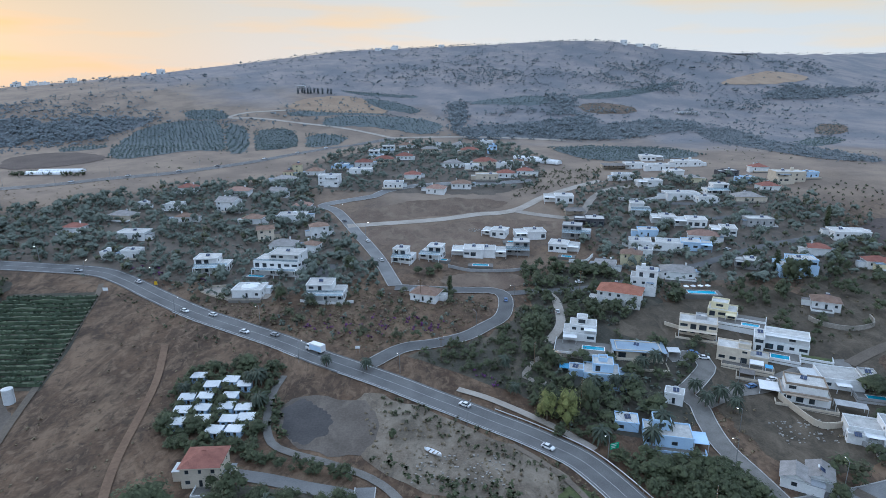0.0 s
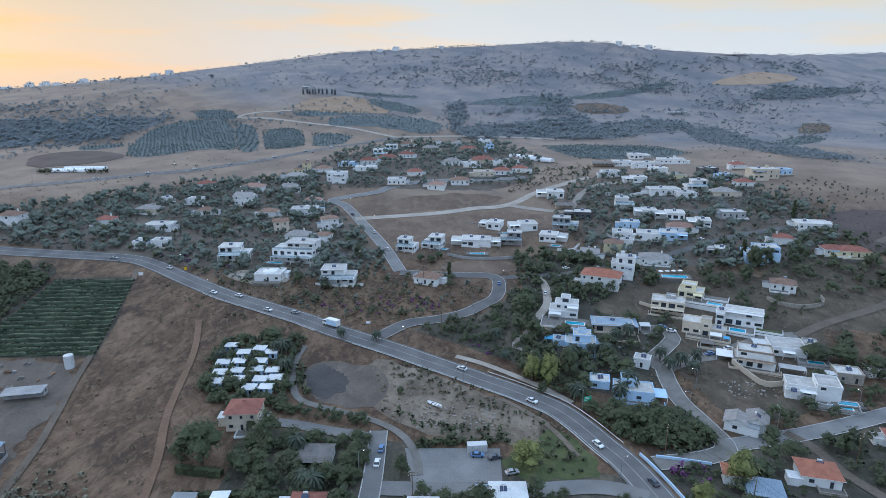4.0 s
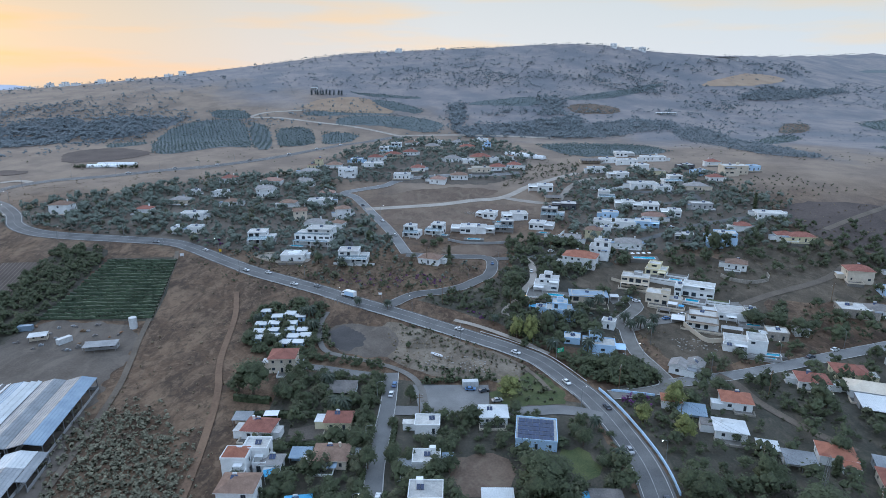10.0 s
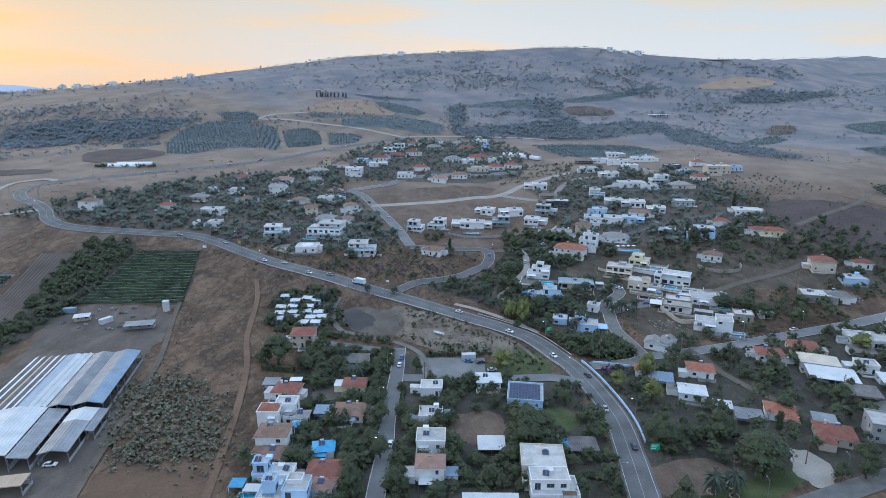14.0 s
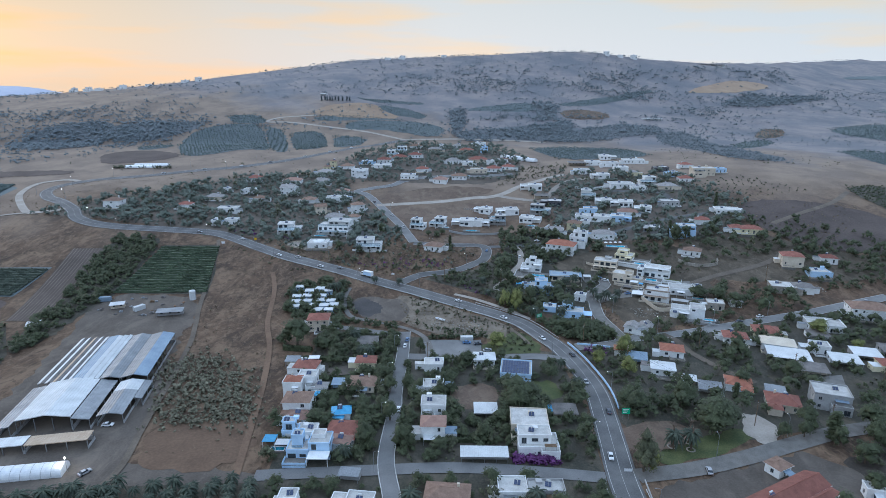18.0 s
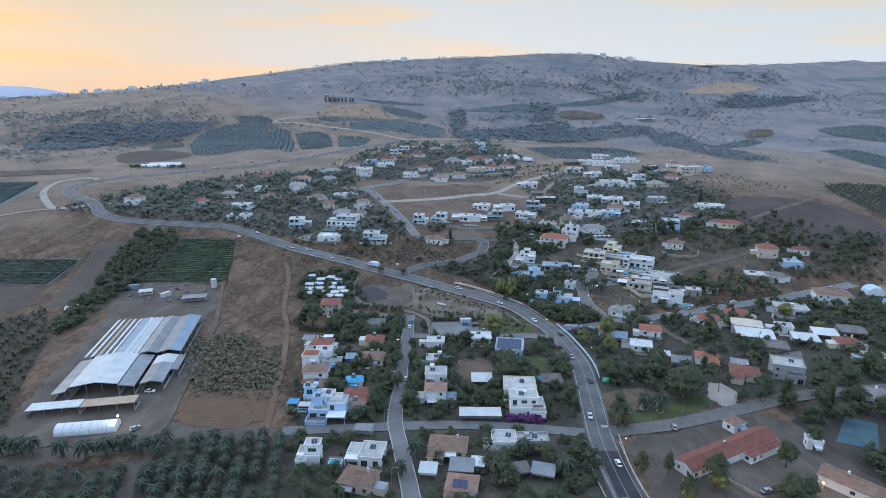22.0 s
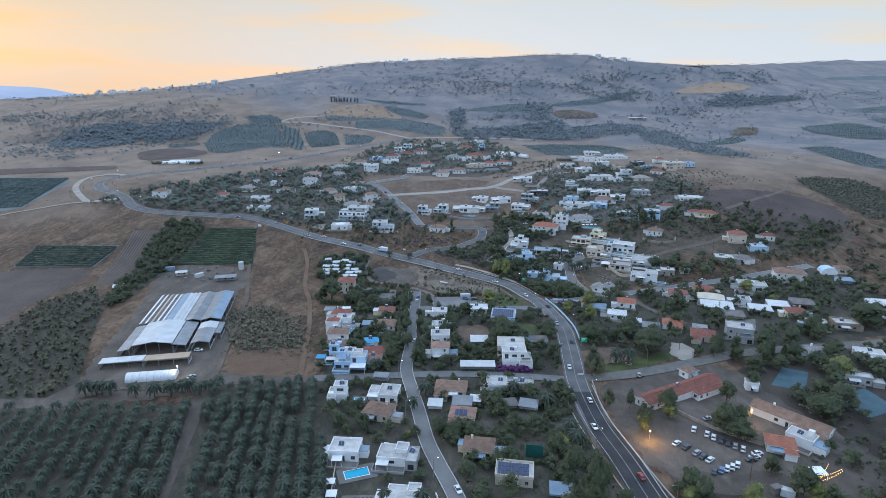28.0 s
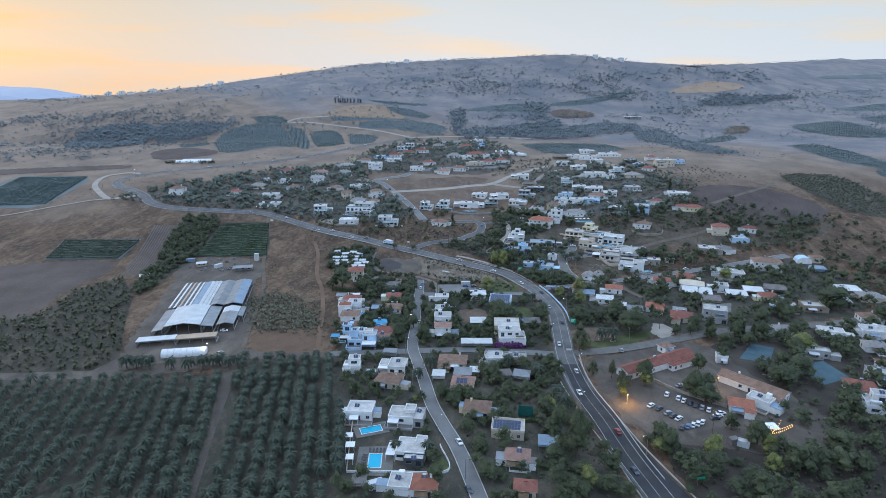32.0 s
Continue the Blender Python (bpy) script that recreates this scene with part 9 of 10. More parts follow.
farm_shed(0, 0, A, 10.8, 20.0, -50, -32, [(1, M_SHEET, True), (1, M_SHEET, False)], 4.0, 5.0, "small shed with a grey gabled sheet roof")
farm_shed(0, 0, A, 10.8, 20.0, -31.9, -23.5, [(1, M_SHEETW, True), (1, M_SHEETW, False)], 4.0, 5.0, "small shed with a white gabled sheet roof")
farm_shed(0, 0, A, 20.2, 23.0, -38, -23.5, [(1, M_SHEET, False)], 3.4, 4.0, "narrow lean-to with a grey sheet roof")
farm_shed(0, 0, A - 1, -25, -5.8, -64.5, -58.7, [(1, M_SHEETW, True)], 3.3, 3.6, "open machine shed with a white sheet roof")
farm_shed(0, 0, A - 1, -5.7, 14.5, -64.5, -58.7, [(1, M_SHEETT, True)], 3.3, 3.7, "open machine shed with a tan sheet roof")


def vault(x, y, rot, length, width, high, label, material=M_CANVAS, name="tunnel_tent"):
    """Long round-topped tent with closed ends and hoops."""
    z = gz(x, y)
    FOOT.append((x, y, length / 2, length / 4, radians(rot)))
    h = thing(name, x, y, z, rot, label, "tent")
    k, s = 14, Shape()
    arc = [(width / 2 * math.cos(math.pi * i / k), high * math.sin(math.pi * i / k) ** 0.8) for i in range(k + 1)]
    for (ya, za), (yb, zb) in zip(arc, arc[1:]):
        s.quad((-length / 2, ya, za), (length / 2, ya, za), (length / 2, yb, zb), (-length / 2, yb, zb))
    for xx in (-length / 2, length / 2):
        for (ya, za), (yb, zb) in zip(arc, arc[1:]):
            s.tri((xx, 0, 0), (xx, ya, za), (xx, yb, zb))
    part("cover", s, material, h)
    for i in range(int(length / 3) + 1):
        q = Shape()
        xx = -length / 2 + length * i / int(length / 3)
        q.tube([(xx, ya * 1.01, za + 0.03) for ya, za in arc], [0.05] * len(arc), 5)
        part("hoop", q, M_STEEL, h)
    return h


vault(-134, 19.5, 10, 21, 6.5, 3.2, "long white tunnel tent in the farm yard")
vault(-310, 463, 4, 34, 7, 2.6, "long white crop tunnel on a dry slope", name="crop_tunnel")
vault(-318, 456, 4, 30, 7, 2.6, "long white crop tunnel on a dry slope", name="crop_tunnel")
for k in range(3):
    vault(64 + k * 7.5, 505 - k * 6.5, -38, 24, 7.0, 3.4, "white plastic greenhouse on the hill", name="greenhouse")

# water tank on the field edge
s = Shape()
s.tube([(0, 0, -0.2), (0, 0, 5.2), (0, 0, 5.5)], [1.75, 1.75, 0.3], 20)
tank = thing("water_tank", -147.5, 173.5, gz(-147.5, 173.5), 0, "tall white cylindrical water tank by the field", "tank")
part("shell", s, M_SHEETW, tank)
s = Shape()
for i in range(12):
    s.box(1.72, 1.95, -0.25, 0.25, 0.3 + i * 0.42, 0.35 + i * 0.42)
part("ladder", s, M_STEEL, tank)
shed(-213, 135, 25, 6, 5, 1, "white")
shed(-151, 153, 12, 13, 5, 1, "grey")
shed(-184, 161, 20, 7, 4, 1, "white")


def container(x, y, rot, l, material, label, name="container"):
    z = gz(x, y)
    o = thing(name, x, y, z, rot, label, name)
    s = Shape()
    n = int(l / 0.5)
    prof = []
    for i in range(n):
        xa = -l / 2 + l * i / n
        prof += [(xa, 1.22), (xa + 0.2, 1.22), (xa + 0.25, 1.16), (xa + 0.45, 1.16)]
    prof.append((l / 2, 1.22))
    for (xa, ya), (xb, yb) in zip(prof, prof[1:]):
        s.quad((xa, -ya, 0.1), (xb, -yb, 0.1), (xb, -yb, 2.6), (xa, -ya, 2.6))
        s.quad((xb, yb, 0.1), (xa, ya, 0.1), (xa, ya, 2.6), (xb, yb, 2.6))
    s.box(-l / 2, l / 2, -1.14, 1.14, 0.1, 2.58)
    part("body", s, material, o)
    for ya in (-1.1, 0.02):
        s = Shape()
        s.box(l / 2 + 0.002, l / 2 + 0.05, ya, ya + 1.08, 0.2, 2.45)
        part("door", s, material, o)
    return o


container(-171, 159, 60, 6, M_SHEETW, "white cargo container in the farm yard")
container(-196, 170, 10, 6, M_SHEETB, "blue cargo container in the farm yard")
container(8, 124, 5, 6, M_SHEETW, "white cargo container beside the car park")
container(107, -55, -30, 4, M_SHEETW, "white trailer cabin under a tree")
container(104, -53.5, 20, 3.5, M_SHEETD, "dark trailer cabin under a tree")
jr = random.Random(5)
for k in range(34):
    x, y = jr.uniform(-200, -150), jr.uniform(150, 176)
    s = Shape()
    a, b, c = jr.uniform(1.0, 2.6), jr.uniform(0.7, 1.5), jr.uniform(0.5, 1.5)
    s.box(-a / 2, a / 2, -b / 2, b / 2, -0.1, c * 0.6)
    s.box(-a * 0.3, a * 0.1, -b * 0.4, b * 0.3, c * 0.55, c)
    if room([x], [y])[0] > 0.5:
        single("scrap_machine", s, jr.choice((M_RUST, M_SHEETD, M_SHEETD, M_SHEET, M_WOOD, M_SHEETD)), x, y, gz(x, y), jr.uniform(0, 180), "disused machine standing in the farm yard", "scrap", "scrap in the yard")

# ---- white cabins ----
cr_ = random.Random(9)
for x, y in CABINS:
    c = thing("cabin", x, y, gz(x, y), cr_.uniform(-6, 6), "small white and light-blue holiday cabin among dark trees", "cabin", "cabins in rows")
    c.scale = (1.05, 1.25, 1.1)
    s = Shape()
    facade(s, Matrix.Translation((-2.2, -1.3, 0)), 4.4, -0.4, 2.2, [(0.5, 0.8, 1.0, 0.9), (2.4, 0.0, 0.9, 1.95)])
    s.box(-2.2, -2.0, -1.27, 1.3, -0.4, 2.2)
    s.box(2.0, 2.2, -1.27, 1.3, -0.4, 2.2)
    s.box(-2.0, 2.0, 1.1, 1.3, -0.4, 2.2)
    part("wall", s, M_BLUEW if cr_.random() < 0.6 else M_WHITE, c)
    s = Shape()
    lift = cr_.uniform(0, 0.35)
    s.quad((-2.5, -1.7, 2.25), (2.5, -1.7, 2.25), (2.5, 1.5, 2.4 + lift), (-2.5, 1.5, 2.4 + lift))
    s.quad((-2.5, 1.5, 2.32 + lift), (2.5, 1.5, 2.32 + lift), (2.5, -1.7, 2.17), (-2.5, -1.7, 2.17))
    s.quad((-2.5, -1.7, 2.17), (2.5, -1.7, 2.17), (2.5, -1.7, 2.25), (-2.5, -1.7, 2.25))
    part("roof", s, M_SHEETW, c)
    fr, pn = window_meshes(1.0, 0.9)
    w_ = part("window", fr, None, c, m=Matrix.Translation((-1.7, -1.3, 0.8)))
    part("pane", pn, None, w_)

# ---- old halls round the courtyard ----
gable(95.5, 7.8, 28.5, 42, 7.6, 1, "red")
gable(130.5, -13.5, -49, 27, 7.5, 1, "brown")
flat(127.5, -26, -48, 9, 6, 1, "-")
hip(106, 25, 28, 6, 5, 1, "brown")

# ---- vehicles ----
CAR = {}


def car_meshes(k):
    if k not in CAR:
        paint = M_CARS[k]
        b = Shape()
        prof = [(-2.15, 0.35), (-2.2, 0.75), (-2.05, 0.95), (-1.2, 1.0), (1.35, 0.98), (2.1, 0.8), (2.2, 0.55), (2.15, 0.33)]
        for (xa, za), (xb, zb) in zip(prof, prof[1:] + prof[:1]):
            b.quad((xa, -0.86, za), (xb, -0.86, zb), (xb, 0.86, zb), (xa, 0.86, za))
        i = len(b.v)
        b.v += [(x, -0.86, z) for x, z in prof] + [(x, 0.86, z) for x, z in prof]
        b.f += [tuple(range(i + 7, i - 1, -1)), tuple(range(i + 8, i + 16))]
        b.m += [0, 0]
        roof = Shape()
        roof.box(-1.05, 0.35, -0.66, 0.66, 1.44, 1.5)
        g = Shape()
        lo, hi = [(-1.75, -0.8), (1.15, -0.8), (1.15, 0.8), (-1.75, 0.8)], [(-1.05, -0.66), (0.35, -0.66), (0.35, 0.66), (-1.05, 0.66)]
        for j in range(4):
            a, c = lo[j], lo[(j + 1) % 4]
            d, e = hi[(j + 1) % 4], hi[j]
            g.quad((*a, 0.97), (*c, 0.97), (*d, 1.44), (*e, 1.44))
        w = Shape()
        w.tube([(0, -0.1, 0), (0, 0.1, 0)], [0.33, 0.33], 12)
        hl = Shape()
        hl.box(-0.02, 0.02, -0.18, 0.18, -0.07, 0.07)
        CAR[k] = (b.mesh("body", paint), roof.mesh("roof", paint), g.mesh("glazing", M_GLASS), w.mesh("wheel", M_RUBBER), hl.mesh("headlight", M_CANVAS), hl.mesh("tail_light", M_CARS[5]))
    return CAR[k]


PAINT = ["white", "white", "silver-grey", "dark", "blue", "red"]


def car(x, y, rot, k, group="", lift=0.22):
    body, roof, glaz, wheel, head, tail = car_meshes(k)
    c = thing("car", x, y, gz(x, y) + lift, rot, f"{PAINT[k]} passenger car with dark windows", "car", group)
    c.scale = (0.92, 0.92, 0.92)
    part("body", body, None, c)
    part("roof", roof, None, c)
    part("glazing", glaz, None, c)
    for sx in (-1.35, 1.38):
        for sy in (-0.8, 0.8):
            part("wheel", wheel, None, c, m=Matrix.Translation((sx, sy, 0.33)))
    for sy in (-0.6, 0.6):
        part("headlight", head, None, c, m=Matrix.Translation((2.2, sy, 0.66)))
        part("tail_light", tail, None, c, m=Matrix.Translation((-2.2, sy, 0.78)))
    return c


main_line = smooth_line(MAIN)
main_side = sides(main_line)


def on_main(y, lane, k, above=False):
    """A car on the main road, by its northing; lane +1 climbs, -1 comes down."""
    best = min((i for i in range(1, len(main_line) - 1) if main_line[i].x > -300 or above), key=lambda i: abs(main_line[i].y - y))
    p = main_line[best] + main_side[best] * (2.0 * -lane)
    d = main_line[best + 1] - main_line[best - 1]
    return p.x, p.y, math.degrees(math.atan2(d.y, d.x)) + (180 if lane > 0 else 0), k


for y, lane, k in ((238, -1, 0), (222, -1, 0), (216, 1, 2), (231, 1, 0), (171, 1, 0), (152, -1, 1), (127, -1, 0), (108, 1, 3), (84, -1, 2), (60, 1, 3), (31, -1, 1), (3, 1, 0), (-18, -1, 0), (-46, 1, 5), (-70, -1, 3), (262, 1, 0), (276, -1, 2)):
    x, yy, r, kk = on_main(y, lane, k)
    car(x, yy, r, kk, "cars on the main road", 0.24)
for i in (28, 40, 52, 66, 76, 88, 100):
    p = main_line[i] + main_side[i] * 2.0
    d = main_line[i + 1] - main_line[i]
    car(p.x, p.y, math.degrees(math.atan2(d.y, d.x)), i % 4, "cars on the main road", 0.24)
for i, (x, y) in enumerate(((91.7, -18.4), (95.4, -21.5), (96.9, -23.6), (98.8, -25.4), (100.6, -27.2), (102.4, -29.0), (104.4, -30.8))):
    car(x, y, 62, (0, 1, 0, 3, 3, 2, 0)[i], "cars in the dirt car park", 0.12)
for i, (x, y) in enumerate(((81.9, -27.6), (84.5, -30.0), (86.9, -33.3), (88.3, -35.4), (89.9, -37.3), (108.2, -33.2), (106.3, -35.2), (104.3, -37.0))):
    car(x, y, 10 if i > 4 else 40, (0, 3, 2, 3, 1, 0, 0, 3)[i], "cars in the dirt car park", 0.12)
for i, (x, y) in enumerate(((88.8, -43.6), (91.4, -42.9), (93.8, -42.0), (96.0, -41.0), (98.2, -39.9))):
    car(x, y, 60, (3, 4, 1, 0, 0)[i], "cars in the dirt car park", 0.12)
for x, y, r, k in ((8, 121, 0, 4), (13, 120, 20, 3), (17.5, 113, 15, 2), (-21, 124, 85, 4), (-21.5, 117, 88, 0), (-124.8, 47.3, 5, 0), (-116.6, 20, 60, 2), (2.1, -54.3, -70, 0), (5, -81, -72, 3), (112, 188, 20, 0), (103, 184, 20, 4),
                   (91, 205.5, -10, 4), (94, 202, -15, 0), (46, 240, 80, 0), (24.5, 252, 85, 4), (-13, 68, 5, 2), (-19.5, 60, 88, 0), (165, 155, 20, 0), (151, 148.5, 18, 3), (138, 116, -15, 0), (-37, 296, 120, 0), (84, 24.5, 80, 2),
                   (100, -11, 20, 2), (62, 272, 5, 0), (-48, 322, 118, 0), (-66, 352, 118, 3), (76, 266, 5, 0), (-24, -31, 80, 0), (146, 303, 22, 0), (-98, 254, 10, 0)):
    car(x, y, r, k, lift=0.2)


def box_truck(x, y, rot, label):
    b = thing("box_truck", x, y, gz(x, y) + 0.24, rot, label, "truck")
    s = Shape()
    s.box(-4.2, 2.0, -1.25, 1.25, 0.95, 3.55)
    cargo = part("cargo_box", s, M_CARS[0], b, "white box body with pale blue sides")
    for sy in (-1.256, 1.256):
        s = Shape()
        s.box(-4.1, 1.9, sy - 0.004, sy + 0.004, 1.05, 3.1)
        part("side_panel", s, M_BLUEW, cargo, "pale blue side panel")
    s = Shape()
    s.box(-4.1, 4.0, -0.5, 0.5, 0.55, 0.9)
    part("chassis", s, M_RUBBER, b)
    s = Shape()
    s.box(2.15, 4.1, -1.15, 1.15, 0.6, 1.75)
    s.quad((2.15, -1.1, 1.753), (2.15, 1.1, 1.753), (2.15, 1.05, 2.6), (2.15, -1.05, 2.6))
    s.box(2.15, 3.7, -1.05, 1.05, 2.5, 2.65)
    for sy in (-1.05, 0.95):
        s.box(3.62, 3.74, sy, sy + 0.1, 1.753, 2.498)
    part("cab", s, M_CARS[0], b)
    s = Shape()
    s.box(2.2, 3.6, -1.04, 1.04, 1.76, 2.49)
    part("cab_glazing", s, M_GLASS, b)
    for sx in (-2.9, 3.1):
        for sy in (-1.05, 1.05):
            w = Shape()
            w.tube([(sx, sy - 0.15, 0.48), (sx, sy + 0.15, 0.48)], [0.48, 0.48], 12)
            part("wheel", w, M_RUBBER, b)
    return b


x, yy, r, kk = on_main(204, 1, 0)
box_truck(x, yy, r, "white box truck with blue sides on the main road")
container(-26, -79.5, 25, 5, M_SHEETW, "white caravan beside a grey hut", "caravan")

# ---- poles, lamps and signs ----
POLE = {}


def street_lamp(x, y, rot, lit=True):
    if not POLE:
        p, a, h = Shape(), Shape(), Shape()
        p.tube([(0, 0, -0.4), (0, 0, 4), (0, 0, 8)], [0.11, 0.09, 0.06], 7)
        a.tube([(0, 0, 7.9), (0.7, 0, 8.3), (1.6, 0, 8.35)], [0.05, 0.045, 0.04], 6)
        h.box(1.4, 2.05, -0.13, 0.13, 8.28, 8.42)
        h.box(1.45, 2.0, -0.1, 0.1, 8.24, 8.277, 1)
        POLE["p"], POLE["a"] = p.mesh("pole", M_STEEL), a.mesh("arm", M_STEEL)
        POLE["lit"], POLE["off"] = h.mesh("lamp_head", M_STEEL, M_LAMPW), h.mesh("lamp_head", M_STEEL, M_CANVAS)
    o = thing("street_lamp", x, y, gz(x, y), rot, "grey steel street lamp with a single arm", "street lamp", "street lamps")
    part("pole", POLE["p"], None, o)
    a = part("arm", POLE["a"], None, o)
    part("lamp_head", POLE["lit"] if lit else POLE["off"], None, a)
    return o


for k in range(70, len(main_line) - 12, 11):
    p = main_line[k] + main_side[k] * (-6.6 if k % 2 else 6.6)
    d = main_side[k] * (1 if k % 2 else -1)
    street_lamp(p.x, p.y, math.degrees(math.atan2(d.y, d.x)))
for x, y, r in ((-26, 112, 0), (-26, 84, 0), (-25, 52, 0), (-24, 22, 0), (-18, -12, 0), (-6, -48, 0), (4, -75, 0), (80, 145, 180), (88, 160, 180), (104, 135, 90), (136, 145, 90), (170, 157, 90), (-30, 290, 20), (-50, 330, 20), (-70, 360, 20),
                (10, 224, 130), (28, 250, 180), (120, 45, 90), (90, 33, 90), (100, 187, 90)):
    street_lamp(x, y, r)


def power_pole(x, y, rot, tall=10.5):
    o = thing("power_pole", x, y, gz(x, y), rot, "wooden power pole with crossarms and insulators", "power pole", "power poles")
    s = Shape()
    s.tube([(0, 0, -0.6), (0, 0, tall)], [0.16, 0.1], 8)
    part("pole", s, M_WOOD, o)
    for z in (tall - 0.6, tall - 1.5):
        s = Shape()
        s.box(-1.1, 1.1, -0.06, 0.06, z - 0.06, z + 0.06)
        a = part("crossarm", s, M_WOOD, o)
        for xx in (-0.95, 0.0, 0.95):
            q = Shape()
            q.tube([(xx, 0, z + 0.05), (xx, 0, z + 0.25)], [0.05, 0.06], 6)
            part("insulator", q, M_CANVAS, a)
    return o


PP = [(30, 196), (42, 172), (64, 122), (78, 98), (92, 72), (112, 52)]
for x, y in PP:
    power_pole(x, y, 60)
for x, y, r in ((118, 118, 30), (148, 92, 30), (176, 78, 30), (99, -47, 30), (138, 50, 20), (-4, 200, 10), (-10, 100, 0), (60, 262, 30), (190, 200, 20), (-14, 250, 10)):
    power_pole(x, y, r)
for (xa, ya), (xb, yb) in zip(PP, PP[1:]):
    for off in (-0.9, 0.9):
        za, zb = gz(xa, ya) + 10.1, gz(xb, yb) + 10.1
        s = Shape()
        pts = []
        for i in range(9):
            t = i / 8
            pts.append((xa + (xb - xa) * t + off * 0.8, ya + (yb - ya) * t + off * 0.5, za + (zb - za) * t - 1.1 * 4 * t * (1 - t)))
        s.tube(pts, [0.025] * 9, 4, cap=False)
        single("power_cable", s, M_RUBBER, 0, 0, 0, 0, "thin black power cable between poles", "cable", "power cables")

# lattice mast near the courtyard
mast = thing("lattice_mast", 104, 62, gz(104, 62), 10, "grey steel lattice mast", "mast")
for sx, sy in ((-1, -1), (1, -1), (1, 1), (-1, 1)):
    s = Shape()
    s.tube([(sx * 0.7, sy * 0.7, -0.3), (sx * 0.2, sy * 0.2, 14)], [0.06, 0.05], 5)
    part("leg", s, M_STEEL, mast)
for i in range(9):
    z0, z1 = i * 1.5, (i + 1) * 1.5
    r0, r1 = 0.7 - 0.5 * z0 / 14, 0.7 - 0.5 * z1 / 14
    s = Shape()
    for (ax, ay), (bx, by) in (((-1, -1), (1, -1)), ((1, -1), (1, 1)), ((1, 1), (-1, 1)), ((-1, 1), (-1, -1))):
        s.tube([(ax * r0, ay * r0, z0), (bx * r1, by * r1, z1)], [0.03, 0.03], 4, cap=False)
    part("bracing", s, M_STEEL, mast)


def road_sign(x, y, rot, w, h, up, material, label, bars=True):
    o = thing("road_sign", x, y, gz(x, y), rot, label, "sign")
    s = Shape()
    s.box(-w / 2, w / 2, -0.04, 0.0, up, up + h)
    b = part("board", s, material, o)
    if bars:
        for i in range(3):
            s = Shape()
            z = up + h * (0.22 + 0.26 * i)
            s.box(-w * 0.38, w * (0.1 + 0.12 * i), -0.05, -0.043, z, z + h * 0.1)
            part("text_bar", s, M_CANVAS, b)
    for px in (-w * 0.35, w * 0.35):
        s = Shape()
        s.tube([(px, 0.06, -0.4), (px, 0.06, up + h)], [0.05, 0.05], 6)
        part("post", s, M_STEEL, o)
    return o


road_sign(65.6, 55, 0, 3.0, 2.4, 2.6, M_GREENSIGN, "green road direction sign on two posts")
road_sign(46.5, 148, 20, 3.0, 2.0, 2.6, M_GREENSIGN, "green road direction sign on two posts")
road_sign(-138, 258, 0, 1.6, 1.6, 2.2, M_YELLOW, "yellow warning board beside the road", False)
road_sign(-159, 253, 0, 2.4, 1.6, 1.2, M_CANVAS, "white notice board beside the field", False)
road_sign(-36, 206, 0, 1.8, 1.1, 1.6, M_CANVAS, "white direction board at the junction", False)
road_sign(57.5, 23, 0, 2.6, 1.0, 1.2, M_CANVAS, "white entrance board beside the road", False)
road_sign(75, -9, 0, 1.8, 1.6, 1.6, M_CANVAS, "white and blue notice board on posts", False)
road_sign(82, -78, 10, 3.0, 0.9, 3.0, M_GREENSIGN, "low green road sign on two posts", False)

# rowing boat on the sandy lot
boat = thing("boat", -5.5, 149, gz(-5.5, 149) + 0.1, -35, "white wooden boat lying on the sandy lot", "boat")
s = Shape()
rings = []
for i in range(9):
    t = i / 8 * 2 - 1
    wd = 0.95 * (1 - t * t) ** 0.6
    rings.append([(t * 3.2, -wd, 0.75 + 0.25 * t * t), (t * 3.1, -wd * 0.55, 0.2), (t * 3.0, 0, 0.0 + 0.15 * t * t), (t * 3.1, wd * 0.55, 0.2), (t * 3.2, wd, 0.75 + 0.25 * t * t)])
for a, b in zip(rings, rings[1:]):
    for j in range(4):
        s.quad(a[j], b[j], b[j + 1], a[j + 1])
part("hull", s, M_CANVAS, boat)
for xx in (-1.2, 0.2, 1.5):
    q = Shape()
    q.box(xx - 0.15, xx + 0.15, -0.75, 0.75, 0.55, 0.6)
    part("thwart", q, M_WOOD, boat)

# rubble
rr = random.Random(31)


def rubble(x, y, w, d, n, label):
    s = Shape()
    for _ in range(n):
        a = rr.uniform(0.2, 0.7)
        px, py = rr.uniform(-w / 2, w / 2), rr.uniform(-d / 2, d / 2)
        z = gz(x + px, y + py) - gz(x, y)
        s.box(px - a / 2, px + a / 2, py - a * 0.4, py + a * 0.4, z - 0.05, z + a * rr.uniform(0.3, 0.8))
    o = single("rubble", s, M_ROCK, x, y, gz(x, y), rr.uniform(-5, 5), label, "rubble", kind="stuff")
    return o


rubble(16, 348, 12, 6, 90, "pale rubble heap on a building plot")
rubble(108, 160, 18, 12, 70, "broken stone and rubble on a vacant plot")
rubble(212, 190, 14, 8, 90, "broken stone in front of a ruin")
rubble(2, 142, 26, 14, 120, "stones and timber on the sandy lot")
rubble(147, -2, 10, 8, 110, "pale broken stone by the courtyard")

# ---- lamps that are lit at dusk ----
def lamp(x, y, z, power, color, size=0.25):
    l = new("lamp_light", bpy.data.lights.new("lamp_light", "POINT"))
    l.data.energy, l.data.color, l.data.shadow_soft_size = power, color, size
    l.location = (x, y, z)


